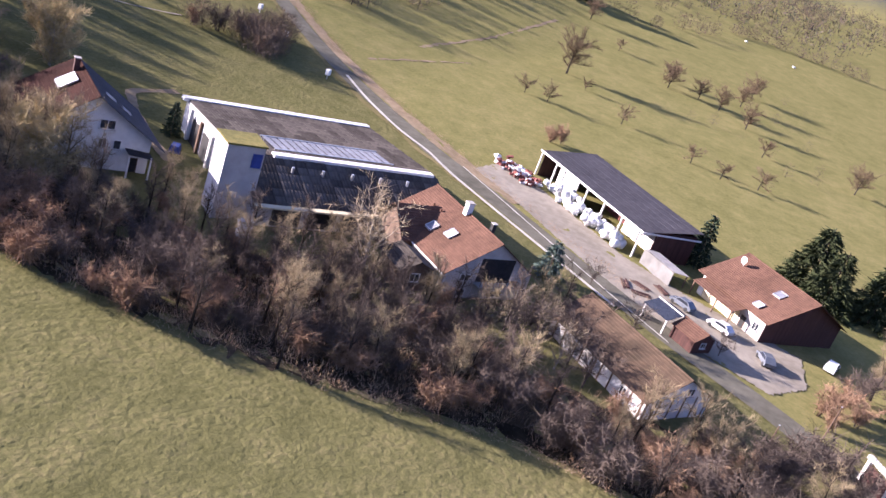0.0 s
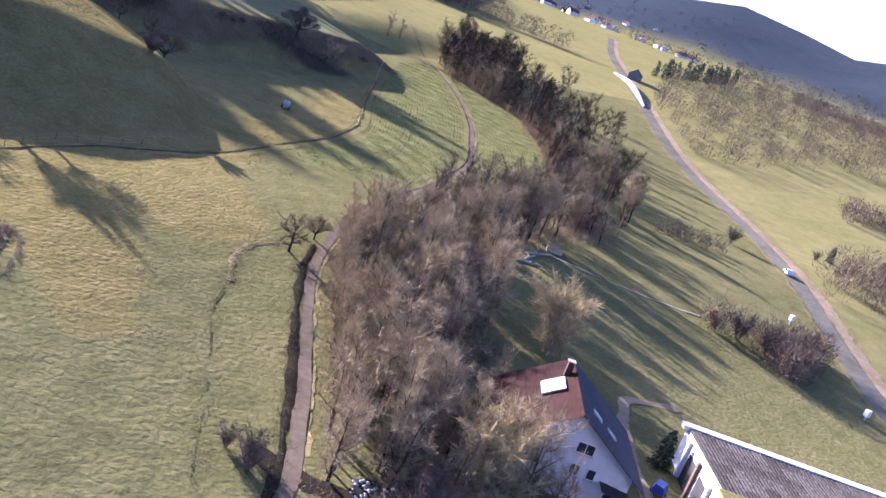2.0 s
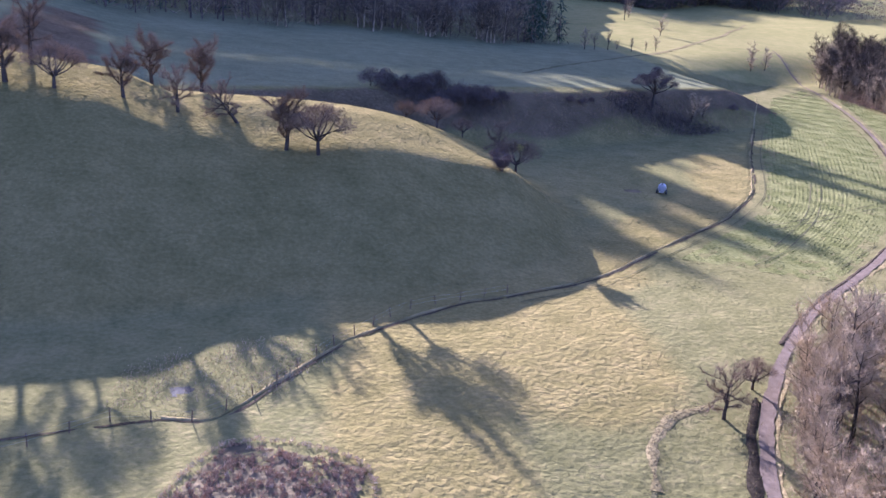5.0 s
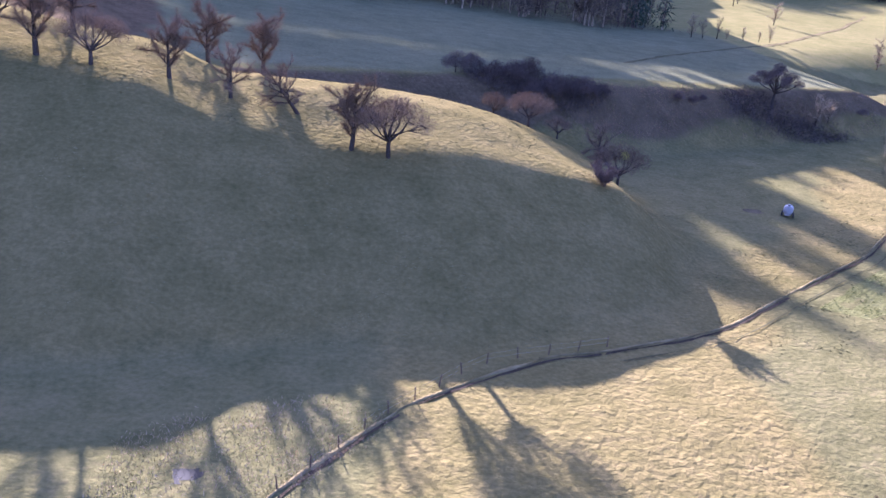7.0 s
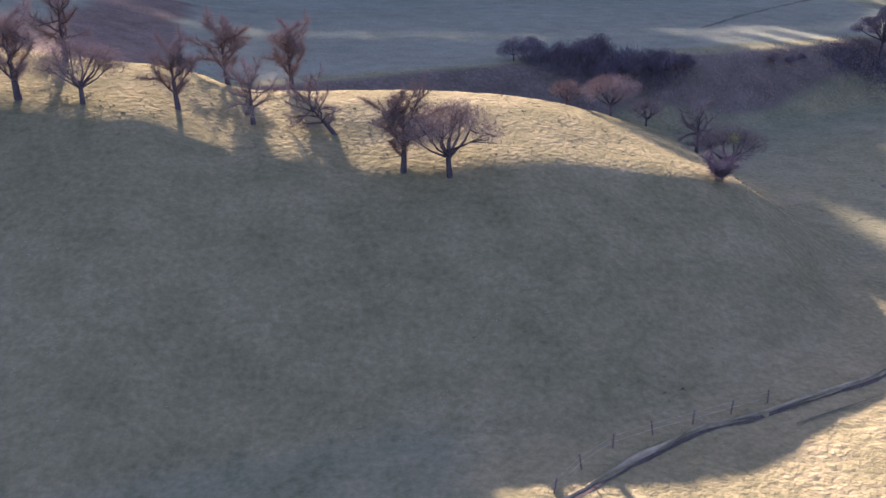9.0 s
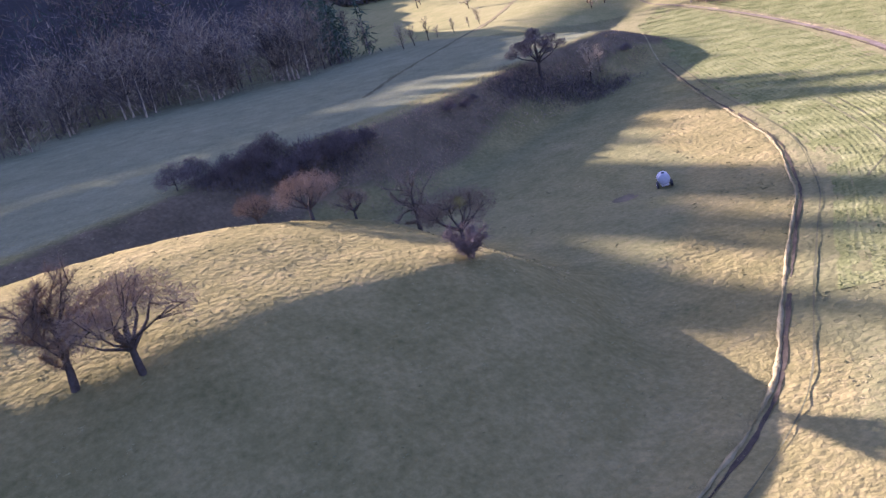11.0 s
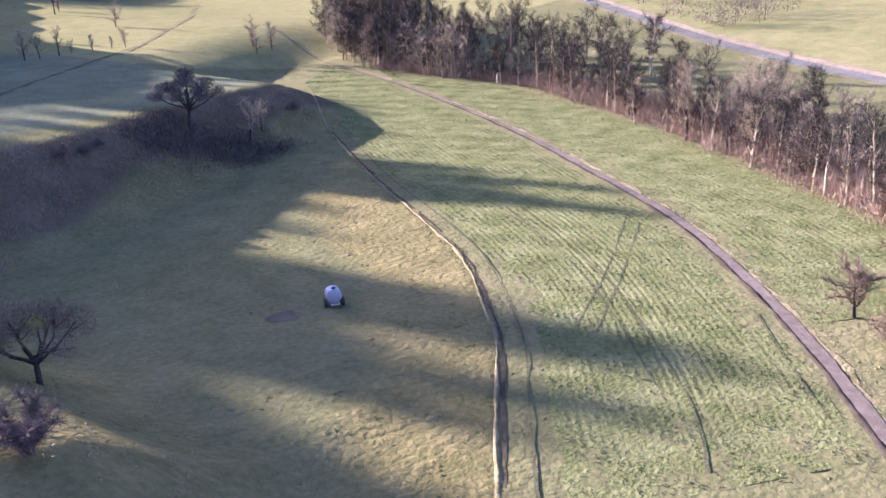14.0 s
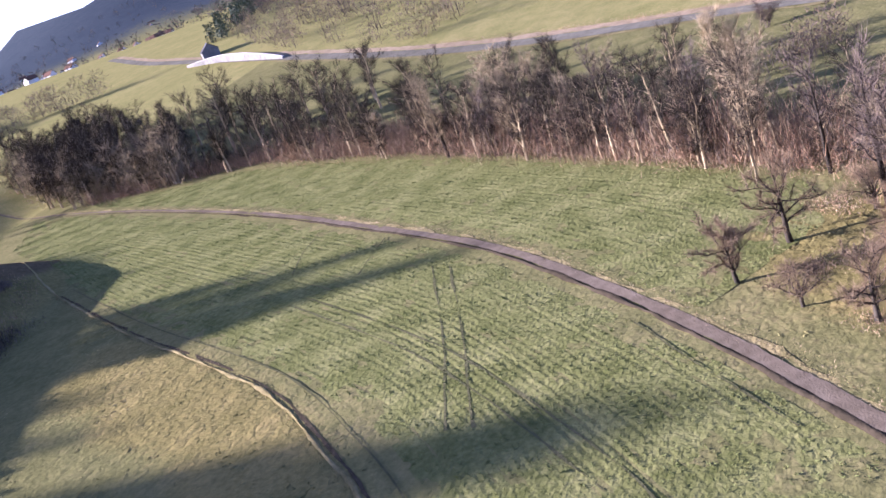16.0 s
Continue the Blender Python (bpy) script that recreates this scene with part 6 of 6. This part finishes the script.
for k, x, y, sc in ((0, 88, -98.5, 1.3), (2, 92, -101, 1.5), (1, 96, -102.8, 1.2), (0, 84.5, -100.2, 1.1), (3, 100, -104.5, 1.3), (2, 90, -103.8, 1.4), (1, 66, -96, 1.6), (1, 69, -99.5, 1.6), (3, 62.5, -93, 1.5), (1, 66, -102, 1.5)):
    put(SHRUBS[k], x, y, sc)
for k, x, y, sc in ((3, 102.5, -106.5, 0.85), (4, 107.5, -110, 0.9), (3, 97, -108.5, 0.7)):
    put(ALDERS[k], x, y, sc)
# far end of the valley
for x, y, s in ((203, 304, 0.75), (199, 297, 0.6), (207, 300, 0.8), (197, 372, 0.8), (205, 430, 0.9), (212, 440, 0.8), (136, 313, 0.7), (141, 315, 0.5), (147, 316, 0.6), (152, 319, 0.35), (158, 318, 0.4), (165, 320, 0.3), (170, 321, 0.45)):
    put(ALDERS[int(rt.integers(6))], x, y, s)

# conifers of the hamlet
SPRUCE = [conifer("spruce", rt, h, r, l, b, nd, ragged=rg, mat=fm) for h, r, b, nd, rg, fm, l in ((6.5, 2.6, 18, 2200, 0.15, BLUESPRUCE, "young blue-green spruce beside the road"), (11, 2.6, 30, 4200, 0.4, NEEDLE, "narrow dark conifer behind the shed"), (12.5, 6.2, 30, 9000, 0.25, THUJA, "broad dark green conifer behind the farmhouse"))]
put(SPRUCE[0], 91, -57, 0.95)
put(SPRUCE[1], 128.5, -75.5, 0.95)
for x, y, s in ((137, -99, 0.95), (146, -96, 1.05), (141, -108, 1.0)):
    put(SPRUCE[2], x, y, s)
put(SPRUCE[1], 76.5, 1.5, 0.52)
put(SPRUCE[2], 428, 32, 1.5)
put(SPRUCE[2], 440, 42, 1.3)
put(SPRUCE[1], 330, 90, 0.7)
put(SPRUCE[1], 252, 92, 0.5)

# single trees and bushes of the eastern pastures
FIELD = [bare_tree("tree", rt, h, sp, "round-crowned bare tree in the pasture", "tree", 0.24, 22, 7000, 1.2, 0.018, 0.45, group="pasture trees", thick=1.3, twig=FRUITTWIG, bark=DARKBARK, wild=0.3) for h, sp in ((9.5, 5.2), (8.5, 5.6))]
ORCHARD = [bare_tree("tree", rt, h, sp, "small bare fruit tree in the pasture", "tree", 0.34, 13, 2600, 0.8, 0.018, 0.35, group="pasture trees", thick=1.3, twig=FRUITTWIG, bark=DARKBARK, wild=0.4) for h, sp in ((5.8, 3.4), (5.2, 3.8))]
put(FIELD[0], 274, -10, 1.45)
for x, y, s in ((216, -13, 0.75), (216, -20, 0.8), (258, -21, 0.6), (229, -40, 0.85), (216, -63, 0.8), (211, -72, 0.75), (218, -82, 0.9), (270, -80, 0.95), (356, -10, 0.8)):
    put(ORCHARD[int(rt.integers(2))], x, y, s * 1.1)
for x, y, s in ((326, -38, 0.8), (330, -50, 0.65), (325, -59, 0.7), (349, -65, 0.75), (375, -67, 0.8), (310, -71, 0.7), (272, -110, 0.75), (394, 14, 0.8), (340, -36, 0.6)):
    put(FIELD[int(rt.integers(2))], x, y, s * 1.25)
for x, y in ((521, -48), (501, -77.5)):
    hive = thing("feed_box", pose(x, y, gz(x, y), 0, 0, 30), "white feed box standing in the pasture", "box", "boxes in the pasture")
    part("body", *box(-1.0, 1.0, -0.5, 0.5, 0.1, 0.8), PLASTIC, hive)
    part("lid", *box(-1.08, 1.08, -0.58, 0.58, 0.8, 0.9), METAL, hive)
for x, y, s in ((172, -34, 1.5), (175, -36, 1.3), (131, 39, 1.2), (135, 36, 1.5), (138, 31, 1.5), (141, 33, 1.3), (136, 25, 1.1), (153, 32, 0.8), (156, 31, 0.7), (150, 33, 0.7), (147, 32, 0.8), (205, 95, 1.2), (244, 92, 0.8)):
    put(SHRUBS[int(rt.integers(4))], x, y, s)


def far_trees(name, xy, height, per, mats, label, category, rg, width, conical=False, vary=0.6, wide=0.30):
    """Uncounted distant trees: trunk slivers and a crown of loose slivers each."""
    n = len(xy)
    z = ground_z(xy[:, 0], xy[:, 1])
    h = height * (1 - vary * 0.58 + vary * rg.random(n))
    hh, zz, c = np.repeat(h, per), np.repeat(z, per), np.repeat(xy, per, 0)
    f = rg.random(n * per)
    if conical:
        r = hh * 0.20 * (1 - f) ** 0.9 + 0.2
        f = 0.05 + 0.95 * f
    else:
        f = (0.18 if wide < 0.35 else 0.04) + (0.82 if wide < 0.35 else 0.9) * f
        r = hh * wide * np.sin(np.pi * np.clip((f - 0.1) / 0.95 if wide < 0.35 else (f + 0.16) / 1.16, 0, 1)) ** 0.7
    a = rg.random(n * per) * 6.283
    q = np.sqrt(rg.random(n * per)) * r
    base = np.stack([c[:, 0] + np.cos(a) * q, c[:, 1] + np.sin(a) * q, zz + f * hh], 1)
    way = rg.normal(0, 0.6, (n * per, 3)) + np.stack([np.cos(a) * 0.5, np.sin(a) * 0.5, np.full(n * per, -0.5 if conical else 0.7)], 1)
    way *= (hh * (0.10 if conical else 0.13))[:, None]
    crown = slivers(rg, base, way, (hh * width)[:, None])
    foot = np.stack([xy[:, 0], xy[:, 1], z - 0.5], 1)
    trunk = slivers(rg, foot, np.stack([rg.normal(0, 0.3, n), rg.normal(0, 0.3, n), h * 0.95], 1), (h * 0.016)[:, None])
    idx = np.r_[rg.integers(1, len(mats), size=n * per) if len(mats) > 2 else np.ones(n * per), np.zeros(n)]
    return tagged(new(name, soup(name, np.concatenate([crown, trunk]), mats, idx)), label, category, kind="stuff")


cand = np.stack([-320 + rs.random(9000) * 900, 300 + rs.random(9000) * 620], 1)
below = knee(cand[:, 0], cand[:, 1]) - hill_depth(cand[:, 0], cand[:, 1])
dep = hill_depth(cand[:, 0], cand[:, 1]) + (46 + 1.3 * np.maximum(0, 40 - cand[:, 0])) * (1 - step(126, 140, cand[:, 0]))
tall = np.clip(0.25 * (below - 22), 1.5, 19)
pine = np.sin(cand[:, 0] / 31) + np.sin(cand[:, 0] / 13 + 2) * 0.6 < -1.15
corner = 0.983 * cand[:, 0] + 0.182 * cand[:, 1] > 186
tall = np.where(corner, np.clip(0.25 * below, 5, 16), tall)
use = (dep > 0) & (dep < 62) & (below > np.where(corner, 12, 45))
front = [(x, y, 0.95 + 0.35 * rs.random()) for x, y in cand[(dep > 0) & (dep < 14) & (below > 45) & (cand[:, 0] > -20)][:85]]
grove("forest", ALDERS[:5], front, "tall bare trees along the edge of the hill forest", "forest", [DARKBARK, TWIG])
far_trees("forest", cand[use & ~pine][:1120], tall[use & ~pine][:1120], 190, [BARK, DARKTWIG, FRUITTWIG, TWIG], "bare deciduous forest edge along the upper field", "forest", rs, 0.0045, wide=0.36)
brush("undergrowth", cand[use & (dep < 30)][:700] - [0, 4], 26, 3.2, 2.2, [DARKTWIG, BARK], "dark undergrowth at the foot of the forest edge", "undergrowth", rs, 0.05)
far_trees("forest", cand[use & pine][:420], tall[use & pine][:420], 120, [BARK, NEEDLE], "dark spruces in the forest edge", "forest", rs, 0.014, True)
use = (dep > 40) & (below > 9) & (below <= 62)
far_trees("forest", cand[use][:800], np.clip(0.19 * below, 1.6, 11)[use][:800], 120, [BARK, DARKTWIG, FRUITTWIG, TWIG, DARKTWIG], "young bare trees high on the wooded hill", "forest", rs, 0.008, wide=0.48)
use = (dep >= 55) & (below > 30)
far_trees("forest", cand[use][:1300], tall[use][:1300], 60, [BARK, DARKTWIG, FRUITTWIG, BARK, NEEDLE], "forest on the hill behind the upper field", "forest", rs, 0.012, wide=0.36)


def crest_spot(p, shift=0.0):
    """The place on the wooded hill's crest that lies at p across the sunlight."""
    s = np.arange(150, 900, 1.0)
    x, y = 0.983 * p - 0.182 * s, 0.182 * p + 0.983 * s
    i = int(np.argmax(hill_depth(x, y) >= knee(x, y) + shift))
    return x[i], y[i]


# single spruces and clumps that stand over the crest: place across the light, height
SKYLINE = [(65.5, 21.0), (68, 22.3), (70.5, 22.0), (72.4, 23.0), (74.5, 23.5), (76.5, 23.5), (77.9, 24.0), (79.9, 27.4), (84.1, 16.7), (86.3, 14.6), (89, 16.1), (91.1, 22.0), (93.7, 18.1), (95.3, 21.3), (96.8, 24.8), (99.8, 18.3), (102.6, 16.3),
           (104.4, 21.3), (106, 24.4), (108.1, 26.6), (110.4, 25.4), (113.7, 19.6), (118.6, 5.6), (121.4, 6.6), (125.8, 10.0), (128.3, 7.7), (134.6, 8.7), (137.4, 7.9), (144.7, 10.9), (146.6, 14.4), (149.9, 22.3), (152.8, 16.9), (156.6, 15.2), (159.9, 19.4), (163.9, 13.4), (177.8, 6.5), (184.9, 9.8), (197.5, 7.3), (213.7, 12.7), (224, 6.5)]
spots = np.array([crest_spot(p) for p, h in SKYLINE])
far_trees("forest", spots, np.array([h for p, h in SKYLINE]) / 0.95, 300, [BARK, NEEDLE], "tall spruces along the crest of the wooded hill", "forest", rs, 0.030, True, 0.05)
more = np.array([crest_spot(p, rs.normal(4, 6)) for p in np.r_[-330 + rs.random(230) * 393, -90 + rs.random(150) * 152]])
far_trees("forest", more, 15.5, 150, [BARK, NEEDLE], "spruces along the higher crest of the wooded hill", "forest", rs, 0.030, True)


def patch(poly, count, cover):
    """Spots in a patch of land, clumped so that a part of it stays open."""
    q = scatter(poly, count, rs)
    m = np.sin(q[:, 0] / 13 + q[:, 1] / 31) * np.cos(q[:, 1] / 11 - q[:, 0] / 37) + 0.6 * np.sin(q[:, 0] / 5.3 + 1) * np.sin(q[:, 1] / 6.1)
    q = q[m + rs.normal(0, 0.25, len(q)) > cover]
    for a in range(0, len(ROAD_Q), 3):
        q = q[np.hypot(q[:, 0] - ROAD_Q[a, 0], q[:, 1] - ROAD_Q[a, 1]) > 9]
    return q


BROWN = [BARK, DARKTWIG, DARKTWIG, FRUITTWIG, BARK]
far_trees("scrub", patch([(205, 66), (210, 52), (230, 43), (265, 40), (320, 46), (375, 45), (425, 62), (420, 110), (350, 98), (290, 86), (243, 90), (222, 74)], 230, -0.5), 8.5, 360, BROWN, "brown overgrown hedge of bushes and small trees beside the pasture", "scrub", rs, 0.0055, wide=0.48)
far_trees("scrub", patch([(290, 202), (322, 187), (376, 197), (420, 203), (470, 182), (540, 180), (700, 240), (900, 520), (700, 480), (600, 425), (470, 375), (400, 325), (362, 285), (330, 236)], 1150, -0.45), 9.0, 150, BROWN, "overgrown orchards and scrub above the pasture", "scrub", rs, 0.0075, wide=0.48)
far_trees("scrub", patch([(322, 130), (346, 126), (362, 140), (352, 148), (330, 146)], 40, -0.6), 6.5, 130, BROWN, "brown clump of bushes in the pasture", "scrub", rs, 0.012, wide=0.48)
far_trees("scrub", patch([(400, 10), (480, -30), (640, -80), (1000, -100), (1050, 250), (700, 240), (540, 178), (470, 178), (432, 120), (440, 66)], 1300, 0.25), 8.0, 150, BROWN, "scattered orchards and scrub on the eastern slope", "scrub", rs, 0.010, wide=0.48)
far_trees("scrub", patch([(432, 60), (470, 178), (540, 178), (700, 240), (1050, 250), (1000, 60), (600, 40)], 620, -0.4), 8.5, 150, BROWN, "old orchards and thorn scrub on the eastern slope", "scrub", rs, 0.008, wide=0.48)
far_trees("scrub", patch([(560, -90), (900, -160), (1500, -200), (1500, 560), (900, 520), (700, 240), (560, 170)], 2400, -0.45), 10.5, 26, [BARK, DARKTWIG, DARKTWIG, BARK, NEEDLE], "orchards and copses high on the eastern slope", "scrub", rs, 0.032, wide=0.48)
hedge = resample([(530, -38), (547, -59), (550, -77), (556, -94), (560, -121)], 40) + rs.normal(0, 2.0, (40, 2))
far_trees("scrub", hedge, 6.0, 90, BROWN, "dark hedge across the pasture", "scrub", rs, 0.016, wide=0.48)
far_trees("scrub", patch([(300, -30), (335, -12), (400, -40), (390, -90), (300, -120), (240, -120), (215, -95), (222, -50), (262, -60)], 60, 0.4), 4.0, 110, BROWN, "scattered old fruit trees and bushes on the southern pasture", "scrub", rs, 0.008, wide=0.48)
far_trees("scrub", patch([(168, 92), (176, 84), (190, 84), (186, 92), (176, 96)], 26, -0.8), 4.0, 140, BROWN, "brown bushes beside the road", "scrub", rs, 0.012, wide=0.48)
row = resample([(455, 378), (500, 392), (545, 408), (600, 432)], 60) + rs.normal(0, 3.0, (60, 2))
far_trees("forest", row, 12, 140, [BARK, NEEDLE], "row of dark conifers above the road", "forest", rs, 0.022, True)
far_trees("forest", patch([(222, 525), (337, 576), (350, 514), (360, 476), (480, 620), (560, 760), (300, 800), (190, 620)], 1000, -0.9), 16, 110, [BARK, DARKTWIG, NEEDLE, FRUITTWIG], "dark wooded slope behind the far meadows", "forest", rs, 0.011, wide=0.36)
far_trees("forest", scatter([(222, 532), (337, 582), (352, 522), (385, 560), (350, 630), (222, 580)], 240, rs), 25, 130, [BARK, DARKTWIG, NEEDLE, DARKTWIG], "tall dark belt of trees behind the far meadows", "forest", rs, 0.011, vary=0.3, wide=0.36)
end = scatter([(208, 226), (212, 268), (228, 300), (262, 332), (268, 312), (236, 262), (222, 226)], 90, rs)
far_trees("woodland", end, 10.5, 330, [DARKBARK, TWIG], "pale brown crowns at the far end of the creek wood", "woodland", rs, 0.0045, wide=0.36)
valley_row = np.concatenate([resample([(372, 470), (382, 450), (392, 430), (401, 414)], 22), resample([(376, 492), (420, 540), (471, 592)], 26)]) + rs.normal(0, 3.0, (48, 2))
far_trees("forest", valley_row, 11, 220, BROWN, "rows of bare trees across the far meadows", "trees", rs, 0.007, wide=0.42)
far_trees("scrub", patch([(127, 42), (132, 32), (133, 22), (139, 21), (146, 27), (158, 29), (157, 34), (146, 35), (136, 41)], 95, -0.9), 5.2, 300, BROWN, "rounded brown bushes between the meadow and the road", "scrub", rs, 0.007, wide=0.55)
cand = np.stack([420 + rs.random(9000) * 1250, 60 + rs.random(9000) * 1350], 1)
cand = cand[np.sin(cand[:, 0] / 90) + np.cos(cand[:, 1] / 70 + 1) > -0.15]
open_land = np.abs(np.degrees(np.arctan2(cand[:, 0], cand[:, 1])) - 42.5) < 10  # meadows round the village
cand = cand[(np.hypot(cand[:, 0], cand[:, 1]) > 850) & (~open_land | (np.arange(len(cand)) % 4 == 0))]
far_trees("scrub", cand[:1500], 10, 30, [BARK, DARKTWIG, BARK, DARKTWIG, NEEDLE], "hedges and copses on the far slopes", "scrub", rs, 0.045, wide=0.48)

# village in the distance
hv = gable_house("far_house", (0, 0, -500), 11, 9, 5.0, 8.6, WHITE, (TILES, OLDTILES), "small white house of the distant village", 0.4, courses=1)
hv["group"] = "houses of the distant village"
first = True
for i in range(46):
    az, r = radians(rs.uniform(34, 51)), rs.uniform(1000, 1700)
    x, y = math.sin(az) * r, math.cos(az) * r
    m = pose(x, y, gz(x, y) - 1.0, 0, 0, rs.uniform(0, 180))
    if first:
        hv.matrix_basis, first = m, False
    else:
        copy_thing(hv, m)
for x, y, a in ((610, 262, 20), (640, 300, 60), (598, 240, 100)):
    copy_thing(hv, pose(x, y, gz(x, y) - 0.5, 0, 0, a))

hd = gable_house("far_house", (404, 346, gz(404, 346) - 0.5), 10, 8, 4.2, 7.4, PANEL, (SLATE_AND_SHADE, SLATE_AND_SHADE), "grey house with a dark roof above the retaining wall", 0.4, turn=40, courses=1)
